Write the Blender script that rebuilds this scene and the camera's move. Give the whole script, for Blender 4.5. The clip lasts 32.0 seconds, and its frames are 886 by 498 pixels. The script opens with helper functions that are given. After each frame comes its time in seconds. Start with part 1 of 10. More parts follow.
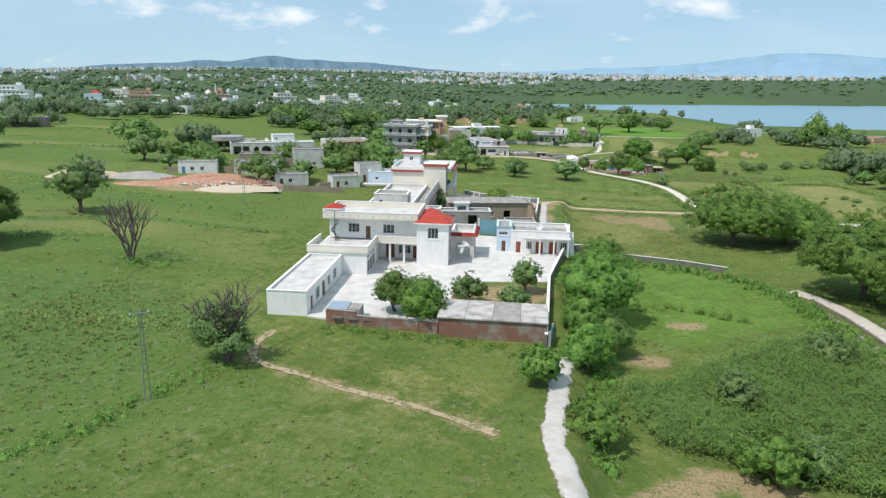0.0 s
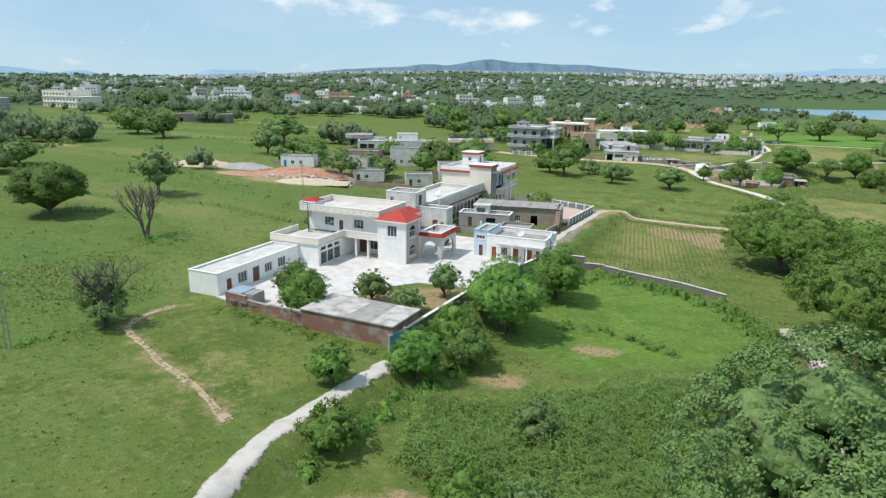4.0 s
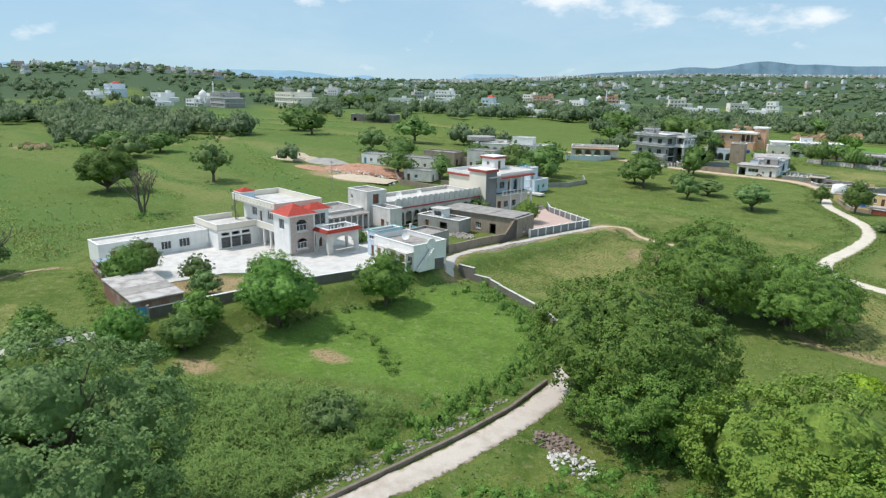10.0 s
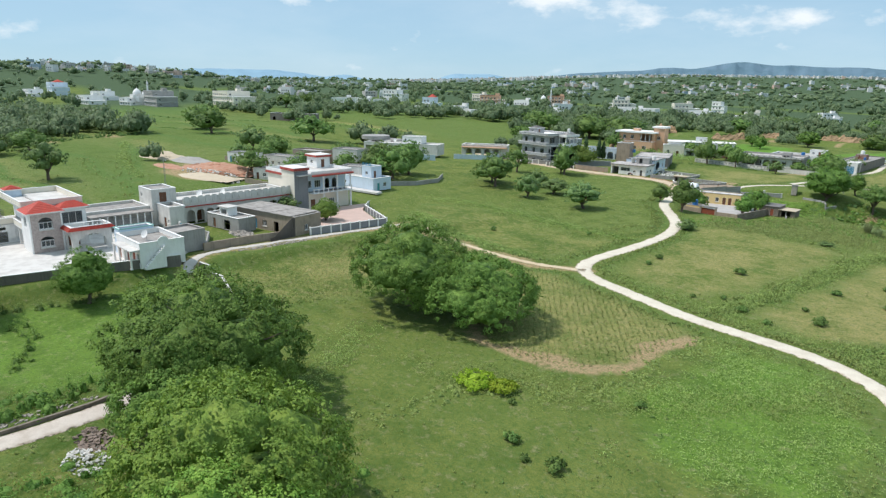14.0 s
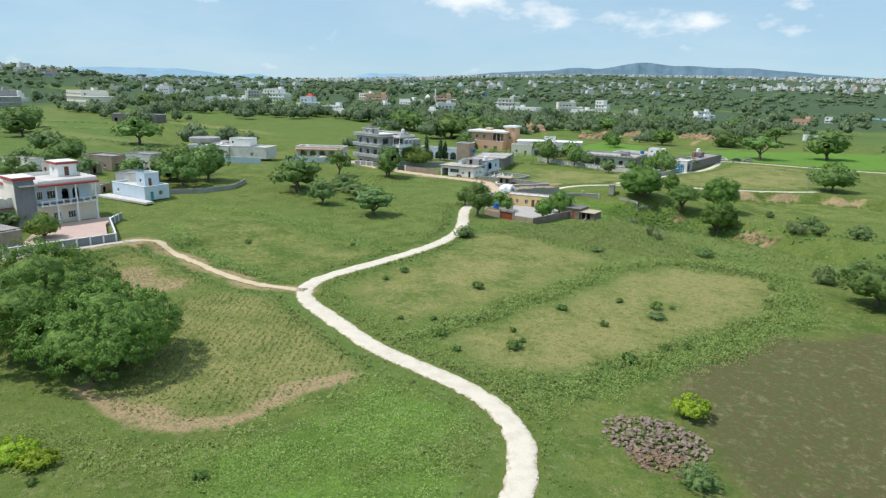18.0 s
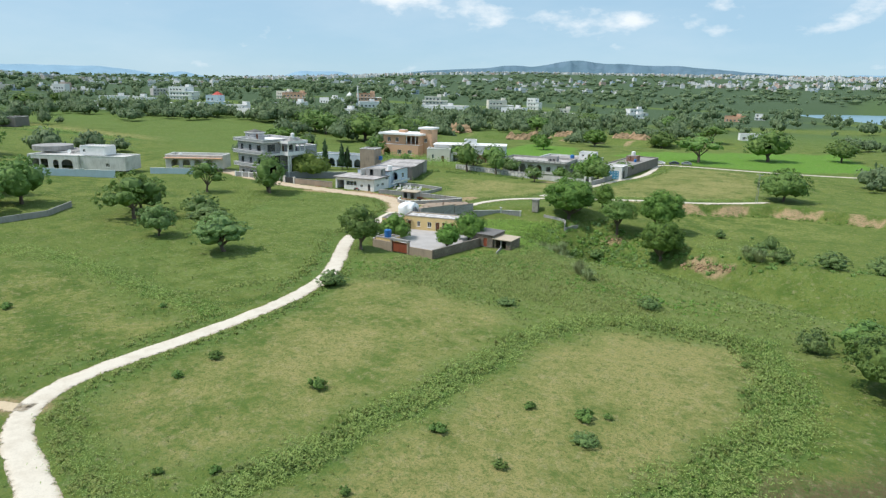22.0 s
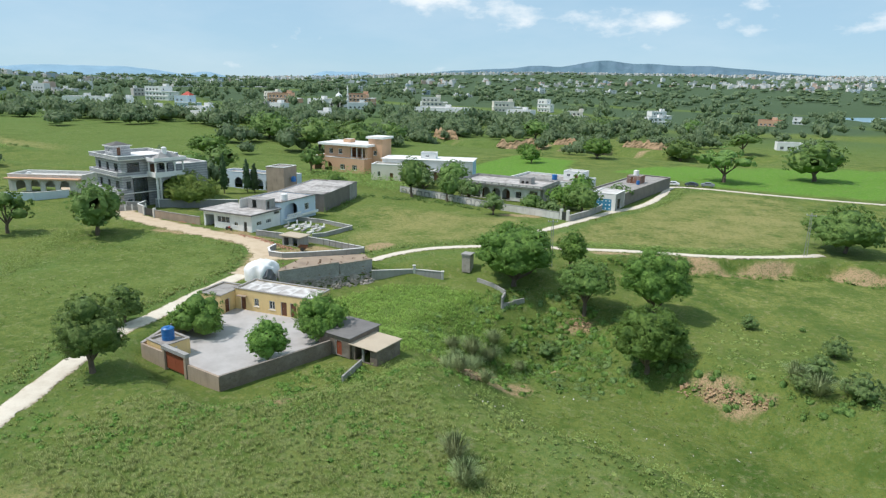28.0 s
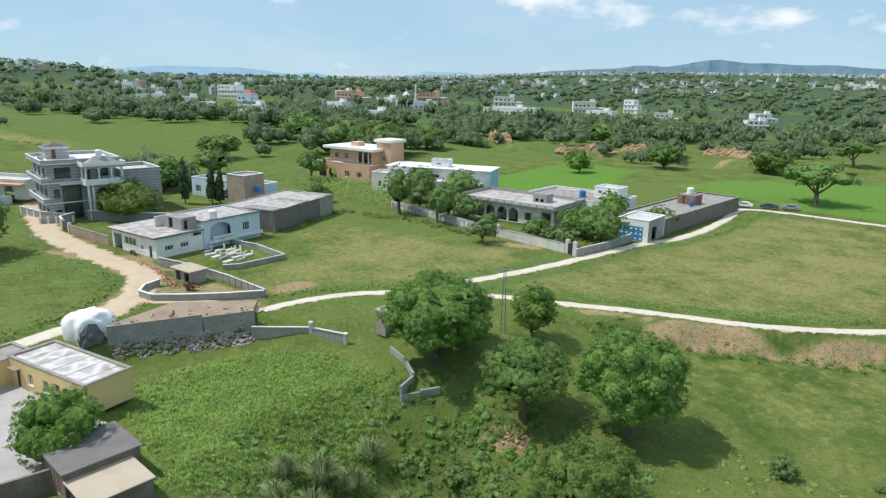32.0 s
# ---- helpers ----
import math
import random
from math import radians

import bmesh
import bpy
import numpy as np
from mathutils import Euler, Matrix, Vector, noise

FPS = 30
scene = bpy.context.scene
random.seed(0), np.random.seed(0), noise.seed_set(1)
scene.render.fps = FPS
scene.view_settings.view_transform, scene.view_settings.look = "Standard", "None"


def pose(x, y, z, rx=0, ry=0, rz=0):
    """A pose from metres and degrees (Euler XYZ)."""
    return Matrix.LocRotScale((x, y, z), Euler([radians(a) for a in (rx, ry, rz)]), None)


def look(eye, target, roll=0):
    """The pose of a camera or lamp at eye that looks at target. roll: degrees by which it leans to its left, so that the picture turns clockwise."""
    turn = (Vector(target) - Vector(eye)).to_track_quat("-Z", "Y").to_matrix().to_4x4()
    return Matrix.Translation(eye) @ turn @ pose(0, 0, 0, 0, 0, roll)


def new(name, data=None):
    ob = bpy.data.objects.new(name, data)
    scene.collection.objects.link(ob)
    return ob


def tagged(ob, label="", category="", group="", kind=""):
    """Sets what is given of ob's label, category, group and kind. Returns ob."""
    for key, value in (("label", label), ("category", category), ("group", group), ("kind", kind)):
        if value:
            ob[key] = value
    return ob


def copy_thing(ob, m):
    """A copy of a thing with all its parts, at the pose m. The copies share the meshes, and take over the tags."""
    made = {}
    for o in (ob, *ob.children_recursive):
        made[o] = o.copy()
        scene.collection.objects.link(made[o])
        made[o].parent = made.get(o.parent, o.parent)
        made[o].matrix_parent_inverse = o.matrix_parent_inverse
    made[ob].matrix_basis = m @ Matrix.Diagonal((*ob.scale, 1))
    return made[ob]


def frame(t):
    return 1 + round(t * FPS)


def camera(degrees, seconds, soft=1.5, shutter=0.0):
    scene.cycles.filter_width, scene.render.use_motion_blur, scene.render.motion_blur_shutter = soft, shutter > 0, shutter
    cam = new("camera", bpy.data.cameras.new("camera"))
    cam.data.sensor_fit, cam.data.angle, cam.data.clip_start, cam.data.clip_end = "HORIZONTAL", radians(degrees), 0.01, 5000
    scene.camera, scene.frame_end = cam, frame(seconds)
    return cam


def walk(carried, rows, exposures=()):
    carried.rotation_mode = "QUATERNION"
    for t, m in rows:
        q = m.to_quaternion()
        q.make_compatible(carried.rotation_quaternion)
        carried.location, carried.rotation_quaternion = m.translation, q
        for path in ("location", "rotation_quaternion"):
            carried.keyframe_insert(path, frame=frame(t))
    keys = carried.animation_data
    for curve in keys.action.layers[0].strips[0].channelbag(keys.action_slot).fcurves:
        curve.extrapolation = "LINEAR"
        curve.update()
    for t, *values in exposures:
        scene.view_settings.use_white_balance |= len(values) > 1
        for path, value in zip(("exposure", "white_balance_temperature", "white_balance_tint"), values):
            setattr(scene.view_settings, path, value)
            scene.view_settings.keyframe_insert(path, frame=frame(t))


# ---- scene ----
cam = camera(68.2, 32.0, soft=1.3)
METRES, EYE, TILT, LEAN, TURN = 336.0, 33.6, -0.6, 2.3, 4.7
ROWS = [
    (0.0, 0.0, 0.0, 0.0, 0.8, -13.84, -3.26),
    (0.5, 0.0151, 0.0008, 0.0006, 3.4, -13.97, -3.27),
    (1.0, 0.0302, 0.0022, 0.0011, 5.96, -14.1, -3.27),
    (1.5, 0.0453, 0.0043, 0.0018, 8.51, -14.23, -3.27),
    (2.0, 0.0602, 0.0069, 0.0025, 11.05, -14.35, -3.26),
    (2.5, 0.0751, 0.0103, 0.0031, 13.53, -14.46, -3.22),
    (3.0, 0.0897, 0.0142, 0.0037, 15.88, -14.55, -3.19),
    (3.5, 0.1044, 0.0185, 0.0044, 17.58, -14.6, -3.18),
    (5.5, 0.1618, 0.0407, 0.0069, 25.34, -14.86, -3.1),
    (6.0, 0.1755, 0.0475, 0.0078, 27.35, -14.93, -3.05),
    (6.5, 0.189, 0.0547, 0.0085, 29.36, -15.02, -3.04),
    (7.0, 0.2023, 0.0624, 0.0093, 31.37, -15.1, -3.03),
    (7.5, 0.2154, 0.0705, 0.01, 33.37, -15.19, -3.01),
    (8.0, 0.2282, 0.0791, 0.0108, 35.42, -15.29, -2.99),
    (8.5, 0.2408, 0.088, 0.0116, 37.5, -15.38, -2.96),
    (9.0, 0.2532, 0.0973, 0.0124, 39.46, -15.46, -2.94),
    (9.5, 0.2653, 0.1071, 0.0131, 40.89, -15.5, -2.91),
    (10.0, 0.2773, 0.1172, 0.0137, 41.57, -15.51, -2.91),
    (10.5, 0.2891, 0.1277, 0.0143, 41.55, -15.49, -2.93),
    (11.0, 0.3009, 0.1383, 0.0147, 41.43, -15.46, -2.95),
    (11.5, 0.313, 0.1486, 0.0154, 41.3, -15.44, -2.97),
    (12.0, 0.3249, 0.1588, 0.0161, 41.11, -15.43, -2.98),
    (12.5, 0.3368, 0.169, 0.0168, 40.94, -15.44, -3.06),
    (13.0, 0.3487, 0.1792, 0.0176, 40.78, -15.44, -3.08),
    (13.5, 0.3608, 0.1893, 0.0185, 40.63, -15.45, -3.06),
    (14.0, 0.373, 0.1996, 0.0193, 40.47, -15.47, -3.09),
    (14.5, 0.3851, 0.2099, 0.02, 40.19, -15.44, -3.07),
    (15.0, 0.3973, 0.2202, 0.0208, 39.58, -15.41, -3.13),
    (15.5, 0.4085, 0.231, 0.0218, 38.76, -15.38, -3.19),
    (17.5, 0.4317, 0.2822, 0.0229, 34.69, -15.18, -3.24),
    (18.0, 0.4323, 0.296, 0.0228, 33.59, -15.13, -3.27),
    (18.5, 0.4315, 0.3102, 0.0226, 32.52, -15.08, -3.33),
    (19.0, 0.4296, 0.3244, 0.0223, 31.49, -15.05, -3.32),
    (19.5, 0.4264, 0.3388, 0.0219, 30.44, -15.02, -3.33),
    (20.0, 0.4227, 0.3535, 0.0215, 29.35, -14.98, -3.34),
    (20.5, 0.4185, 0.3682, 0.021, 28.48, -14.95, -3.34),
    (21.0, 0.4136, 0.3832, 0.0207, 28.35, -14.96, -3.32),
    (21.5, 0.4083, 0.3985, 0.0207, 28.34, -14.98, -3.27),
    (22.0, 0.4026, 0.4137, 0.0207, 28.26, -14.99, -3.27),
    (22.5, 0.3969, 0.4291, 0.0205, 28.14, -14.99, -3.25),
    (23.0, 0.3919, 0.4446, 0.0203, 28.08, -14.98, -3.22),
    (23.5, 0.388, 0.4605, 0.0202, 28.05, -14.96, -3.23),
    (24.0, 0.3857, 0.4757, 0.0203, 28.04, -14.95, -3.25),
    (24.5, 0.3847, 0.4921, 0.0203, 28.06, -14.96, -3.23),
    (25.0, 0.3842, 0.509, 0.0203, 28.04, -14.96, -3.28),
    (25.5, 0.3842, 0.5259, 0.0204, 28.02, -14.95, -3.29),
    (27.5, 0.3839, 0.5924, 0.0201, 30.13, -15.06, -3.29),
    (28.0, 0.3835, 0.6087, 0.0197, 30.68, -15.08, -3.27),
    (28.5, 0.3833, 0.6251, 0.0193, 31.81, -15.14, -3.25),
    (29.0, 0.3834, 0.6414, 0.0189, 33.04, -15.2, -3.24),
    (29.5, 0.3839, 0.6576, 0.0186, 34.32, -15.28, -3.22),
    (30.0, 0.3846, 0.6738, 0.0182, 35.63, -15.35, -3.2),
    (30.5, 0.3856, 0.6899, 0.0179, 36.78, -15.41, -3.17),
    (31.0, 0.3867, 0.706, 0.0175, 37.46, -15.43, -3.17),
    (31.5, 0.3878, 0.722, 0.0172, 38.4, -15.46, -3.18),
    (32.0, 0.389, 0.7379, 0.0169, 39.44, -15.51, -3.16),
]
walk(cam, [(t, pose(0, 0, EYE, TILT, LEAN, TURN) @ pose(METRES * x, METRES * y, METRES * z, 90 + pitch, roll, yaw)) for t, x, y, z, yaw, pitch, roll in ROWS])

# ---- light ----
SUN_FROM = Vector((-0.72, -0.60, 1.55)).normalized()
world = bpy.data.worlds.new("sky")
scene.world = world
world.use_nodes = True
wn, wl = world.node_tree.nodes, world.node_tree.links
sky = wn.new("ShaderNodeTexSky")
sky.sky_type, sky.sun_disc = "NISHITA", False
sky.sun_elevation = math.asin(SUN_FROM.z)
sky.sun_rotation = math.atan2(SUN_FROM.x, SUN_FROM.y)
sky.air_density, sky.dust_density, sky.ozone_density = 1.0, 0.0, 4.0
sky.altitude = 1200
co = wn.new("ShaderNodeTexCoord")
sx = wn.new("ShaderNodeSeparateXYZ")
wl.new(co.outputs["Generated"], sx.inputs[0])


def sky_math(op, a, b=0.0):
    m = wn.new("ShaderNodeMath")
    m.operation = op
    for i, v in enumerate((a, b)):
        if isinstance(v, (int, float)):
            m.inputs[i].default_value = v
        else:
            wl.new(v, m.inputs[i])
    return m.outputs[0]


bearing = sky_math("ARCTAN2", sky_math("MULTIPLY", sx.outputs["X"], -1.0), sx.outputs["Y"])
mp = wn.new("ShaderNodeMapping")
mp.inputs["Scale"].default_value = (11.0, 11.0, 23.0)
wl.new(co.outputs["Generated"], mp.inputs["Vector"])
cn = wn.new("ShaderNodeTexNoise")
cn.inputs["Scale"].default_value, cn.inputs["Detail"].default_value, cn.inputs["Roughness"].default_value = 1.0, 8.0, 0.58
wl.new(mp.outputs["Vector"], cn.inputs["Vector"])
mp2 = wn.new("ShaderNodeMapping")
mp2.inputs["Scale"].default_value = (3.2, 3.2, 11.0)
wl.new(co.outputs["Generated"], mp2.inputs["Vector"])
thin = wn.new("ShaderNodeTexNoise")
thin.inputs["Scale"].default_value, thin.inputs["Detail"].default_value, thin.inputs["Roughness"].default_value = 1.0, 6.0, 0.6
wl.new(mp2.outputs["Vector"], thin.inputs["Vector"])
cover = sky_math("MULTIPLY", sky_math("SUBTRACT", sx.outputs["Z"], 0.62), 0.20)  # more cloud overhead than low down, added out of view to raise the fill light
for az, el, wide, tall, much in ((34.0, 6.6, 5.0, 1.6, 0.29), (19.0, 4.9, 6.0, 1.05, 0.26), (49.0, 7.6, 6.0, 1.3, 0.17), (-1.0, 7.2, 6.0, 1.0, 0.20), (-14.0, 6.2, 4.0, 1.0, 0.19), (1.0, 5.0, 4.0, 0.8, 0.15), (64.0, 7.8, 7.0, 1.4, 0.15)):
    u = sky_math("DIVIDE", sky_math("SUBTRACT", bearing, radians(az)), radians(wide))
    v = sky_math("DIVIDE", sky_math("SUBTRACT", sx.outputs["Z"], math.sin(radians(el))), radians(tall))
    d2 = sky_math("ADD", sky_math("MULTIPLY", u, u), sky_math("MULTIPLY", v, v))
    cover = sky_math("ADD", cover, sky_math("MULTIPLY", sky_math("EXPONENT", sky_math("MULTIPLY", d2, -1.0)), much))
cr = wn.new("ShaderNodeValToRGB")
cr.color_ramp.elements[0].position, cr.color_ramp.elements[1].position = 0.50, 0.70
wl.new(sky_math("ADD", cn.outputs["Fac"], cover), cr.inputs["Fac"])
wisp = wn.new("ShaderNodeMapRange")  # thin veil of high cloud
wisp.inputs["From Min"].default_value, wisp.inputs["From Max"].default_value, wisp.inputs["To Max"].default_value = 0.40, 0.80, 0.24
wl.new(sky_math("ADD", thin.outputs["Fac"], sky_math("MULTIPLY", cover, 0.5)), wisp.inputs["Value"])
cloud_mix = sky_math("MAXIMUM", cr.outputs["Color"], wisp.outputs["Result"])
cm = wn.new("ShaderNodeMix")
cm.data_type = "RGBA"
cm.inputs["B"].default_value = (7.6, 8.2, 8.6, 1)
wl.new(cloud_mix, cm.inputs["Factor"])
tint = wn.new("ShaderNodeMix")
tint.data_type, tint.blend_type = "RGBA", "MULTIPLY"
tint.inputs["Factor"].default_value = 1.0
tint.inputs["B"].default_value = (0.86, 1.0, 1.12, 1)
wl.new(sky.outputs["Color"], tint.inputs["A"])
veil = wn.new("ShaderNodeMix")
veil.data_type = "RGBA"
veil.inputs["Factor"].default_value = 0.80
veil.inputs["B"].default_value = (3.65, 5.4, 6.7, 1)
wl.new(tint.outputs["Result"], veil.inputs["A"])
wl.new(veil.outputs["Result"], cm.inputs["A"])
bg = wn["Background"]
bg.inputs["Strength"].default_value = 0.12
wl.new(cm.outputs["Result"], bg.inputs["Color"])
sun = new("sun", bpy.data.lights.new("sun", "SUN"))
sun.data.energy, sun.data.angle, sun.data.color = 3.6, radians(0.55), (1.0, 0.945, 0.93)
sun.matrix_world = look(SUN_FROM * 200, (0, 0, 0))
scene.view_settings.exposure = 0.0

# ---- materials ----
def nt(name):
    m = bpy.data.materials.new(name)
    m.use_nodes = True
    return m, m.node_tree.nodes, m.node_tree.links, m.node_tree.nodes["Principled BSDF"]


def noise_of(n, l, vec, scale, detail=5.0, rough=0.6):
    t = n.new("ShaderNodeTexNoise")
    t.inputs["Scale"].default_value, t.inputs["Detail"].default_value, t.inputs["Roughness"].default_value = scale, detail, rough
    l.new(vec, t.inputs["Vector"])
    return t.outputs["Fac"]


def ramp(n, l, fac, lo, hi):
    r = n.new("ShaderNodeMapRange")
    r.inputs["From Min"].default_value, r.inputs["From Max"].default_value = lo, hi
    l.new(fac, r.inputs["Value"])
    return r.outputs["Result"]


def mixc(n, l, fac, a, b):
    m = n.new("ShaderNodeMix")
    m.data_type = "RGBA"
    for key, v in (("Factor", fac), ("A", a), ("B", b)):
        if isinstance(v, (int, float)):
            m.inputs[key].default_value = v
        elif isinstance(v, tuple):
            m.inputs[key].default_value = (*v, 1)
        else:
            l.new(v, m.inputs[key])
    return m.outputs["Result"]


def maths(n, l, op, a, b):
    m = n.new("ShaderNodeMath")
    m.operation = op
    for i, v in enumerate((a, b)):
        if isinstance(v, (int, float)):
            m.inputs[i].default_value = v
        else:
            l.new(v, m.inputs[i])
    return m.outputs[0]


def world_co(n):
    g = n.new("ShaderNodeNewGeometry")
    return g.outputs["Position"]


def plaster(name, base, stain, amount=0.5, streak=True, rough=0.85, scale=1.0, bump=0.25):
    """Painted or bare masonry with blotches, rain streaks and fine grain."""
    m, n, l, b = nt(name)
    p = world_co(n)
    blot = ramp(n, l, noise_of(n, l, p, 0.45 * scale, 6), 0.42, 0.75)
    mp = n.new("ShaderNodeMapping")
    mp.inputs["Scale"].default_value = (2.2, 2.2, 0.22)
    l.new(p, mp.inputs["Vector"])
    st = ramp(n, l, noise_of(n, l, mp.outputs["Vector"], 1.3, 5), 0.5, 0.8)
    fine = noise_of(n, l, p, 9.0, 4)
    d = maths(n, l, "MULTIPLY", maths(n, l, "ADD", blot, st) if streak else blot, amount)
    c = mixc(n, l, d, base, stain)
    c = mixc(n, l, maths(n, l, "MULTIPLY", ramp(n, l, fine, 0.35, 0.7), 0.18), c, tuple(v * 0.72 for v in base))
    l.new(c, b.inputs["Base Color"])
    b.inputs["Roughness"].default_value = rough
    bp = n.new("ShaderNodeBump")
    bp.inputs["Strength"].default_value, bp.inputs["Distance"].default_value = bump, 0.03
    l.new(fine, bp.inputs["Height"])
    l.new(bp.outputs["Normal"], b.inputs["Normal"])
    return m


def brickwork(name, c1, c2, mortar, worn):
    m, n, l, b = nt(name)
    p = world_co(n)
    sep = n.new("ShaderNodeSeparateXYZ")
    l.new(p, sep.inputs[0])
    comb = n.new("ShaderNodeCombineXYZ")
    l.new(maths(n, l, "ADD", sep.outputs[0], sep.outputs[1]), comb.inputs[0])
    l.new(sep.outputs[2], comb.inputs[1])
    br = n.new("ShaderNodeTexBrick")
    br.inputs["Scale"].default_value = 4.3
    br.inputs["Color1"].default_value, br.inputs["Color2"].default_value, br.inputs["Mortar"].default_value = (*c1, 1), (*c2, 1), (*mortar, 1)
    br.inputs["Mortar Size"].default_value = 0.02
    br.inputs["Brick Width"].default_value, br.inputs["Row Height"].default_value = 1.0, 0.33
    l.new(comb.outputs[0], br.inputs["Vector"])
    blot = ramp(n, l, noise_of(n, l, p, 0.55, 6), 0.46, 0.62)
    c = mixc(n, l, blot, br.outputs["Color"], worn)
    top = ramp(n, l, noise_of(n, l, p, 2.3, 5), 0.35, 0.75)
    c = mixc(n, l, maths(n, l, "MULTIPLY", top, 0.45), c, tuple(v * 0.5 for v in worn))
    l.new(c, b.inputs["Base Color"])
    b.inputs["Roughness"].default_value = 0.92
    bp = n.new("ShaderNodeBump")
    bp.inputs["Strength"].default_value, bp.inputs["Distance"].default_value = 0.5, 0.02
    l.new(br.outputs["Fac"], bp.inputs["Height"])
    l.new(bp.outputs["Normal"], b.inputs["Normal"])
    return m


def coursed(name, base, dark, joint, course=0.62):
    """Cut stone facing in level courses with pale joints."""
    m, n, l, b = nt(name)
    p = world_co(n)
    sep = n.new("ShaderNodeSeparateXYZ")
    l.new(p, sep.inputs[0])
    row = maths(n, l, "FRACT", maths(n, l, "DIVIDE", sep.outputs[2], course), 0.0)
    tone = noise_of(n, l, p, 0.9, 6)
    c = mixc(n, l, ramp(n, l, tone, 0.35, 0.7), base, dark)
    c = mixc(n, l, maths(n, l, "GREATER_THAN", row, 0.5), c, mixc(n, l, 0.5, c, dark))
    line = maths(n, l, "LESS_THAN", row, 0.10)
    c = mixc(n, l, line, c, joint)
    l.new(c, b.inputs["Base Color"])
    b.inputs["Roughness"].default_value = 0.7
    bp = n.new("ShaderNodeBump")
    bp.inputs["Strength"].default_value, bp.inputs["Distance"].default_value = 0.5, 0.03
    l.new(maths(n, l, "ADD", line, noise_of(n, l, p, 7, 4)), bp.inputs["Height"])
    l.new(bp.outputs["Normal"], b.inputs["Normal"])
    return m


def plain(name, base, rough=0.6, metal=0.0, vary=0.25, scale=4.0):
    m, n, l, b = nt(name)
    f = ramp(n, l, noise_of(n, l, world_co(n), scale, 5), 0.3, 0.7)
    l.new(mixc(n, l, maths(n, l, "MULTIPLY", f, vary), base, tuple(v * 0.45 for v in base)), b.inputs["Base Color"])
    b.inputs["Roughness"].default_value, b.inputs["Metallic"].default_value = rough, metal
    return m


def leafy(name, dark, light, translucent=0.28, rough=0.55, patch=0.7, grain=3.5, speck=0.40):
    """Leaves that differ one by one and tree by tree."""
    m, n, l, b = nt(name)
    g = n.new("ShaderNodeNewGeometry")
    oi = n.new("ShaderNodeObjectInfo")
    cl = ramp(n, l, noise_of(n, l, g.outputs["Position"], patch, 3), 0.35, 0.65)
    f = maths(n, l, "ADD", maths(n, l, "MULTIPLY", g.outputs["Random Per Island"], 0.55), maths(n, l, "MULTIPLY", cl, 0.45))
    c = mixc(n, l, f, dark, light)
    fine = noise_of(n, l, g.outputs["Position"], grain, 4, 0.75)
    c = mixc(n, l, maths(n, l, "MULTIPLY", ramp(n, l, fine, 0.42, 0.62), speck), c, tuple(v * 0.5 for v in dark))
    bp = n.new("ShaderNodeBump")
    bp.inputs["Strength"].default_value, bp.inputs["Distance"].default_value = 0.8, 0.7 / grain
    l.new(fine, bp.inputs["Height"])
    l.new(bp.outputs["Normal"], b.inputs["Normal"])
    hs = n.new("ShaderNodeHueSaturation")
    l.new(maths(n, l, "ADD", maths(n, l, "MULTIPLY", oi.outputs["Random"], 0.018), 0.493), hs.inputs["Hue"])
    l.new(maths(n, l, "ADD", maths(n, l, "MULTIPLY", oi.outputs["Random"], 0.35), 0.82), hs.inputs["Value"])
    l.new(c, hs.inputs["Color"])
    l.new(hs.outputs["Color"], b.inputs["Base Color"])
    b.inputs["Roughness"].default_value = rough
    b.inputs["Specular IOR Level"].default_value = 0.25
    tr = n.new("ShaderNodeBsdfTranslucent")
    l.new(hs.outputs["Color"], tr.inputs["Color"])
    mx = n.new("ShaderNodeMixShader")
    mx.inputs[0].default_value = translucent
    l.new(b.outputs[0], mx.inputs[1])
    l.new(tr.outputs[0], mx.inputs[2])
    l.new(mx.outputs[0], n["Material Output"].inputs["Surface"])
    return m


WHITE = plaster("whitewash", (0.86, 0.85, 0.82), (0.44, 0.42, 0.38), 0.24, scale=1.6)
CREAM = plaster("cream_paint", (0.80, 0.74, 0.62), (0.50, 0.44, 0.36), 0.15)
STONEWALL = brickwork("grey_stone_wall", (0.36, 0.35, 0.34), (0.25, 0.24, 0.235), (0.50, 0.49, 0.47), (0.42, 0.41, 0.40))
STONEPINK = plaster("mottled_stone_facing", (0.52, 0.43, 0.39), (0.24, 0.19, 0.17), 0.7, streak=False, scale=7, bump=0.6)
ROOFSTAIN = plaster("stained_pale_roof", (0.52, 0.49, 0.46), (0.17, 0.145, 0.125), 1.0, streak=False, scale=1.5)
OFFWHITE = plaster("weathered_whitewash", (0.68, 0.66, 0.61), (0.27, 0.25, 0.22), 0.42)
BLUEWHITE = plaster("pale_blue_paint", (0.60, 0.70, 0.80), (0.36, 0.38, 0.40), 0.25)
SKYBLUE = plaster("sky_blue_paint", (0.34, 0.53, 0.68), (0.30, 0.36, 0.42), 0.25)
YELLOW = plaster("yellow_paint", (0.78, 0.58, 0.27), (0.46, 0.33, 0.18), 0.3)
PEACH = plaster("peach_paint", (0.66, 0.40, 0.25), (0.42, 0.27, 0.2), 0.25)
GREYWALL = plaster("grey_cement", (0.36, 0.35, 0.33), (0.16, 0.15, 0.14), 0.5)
DARKWALL = plaster("dark_cement", (0.20, 0.18, 0.16), (0.09, 0.08, 0.07), 0.5)
STONEGREY = plaster("grey_stone_facing", (0.25, 0.255, 0.265), (0.14, 0.14, 0.15), 0.45)
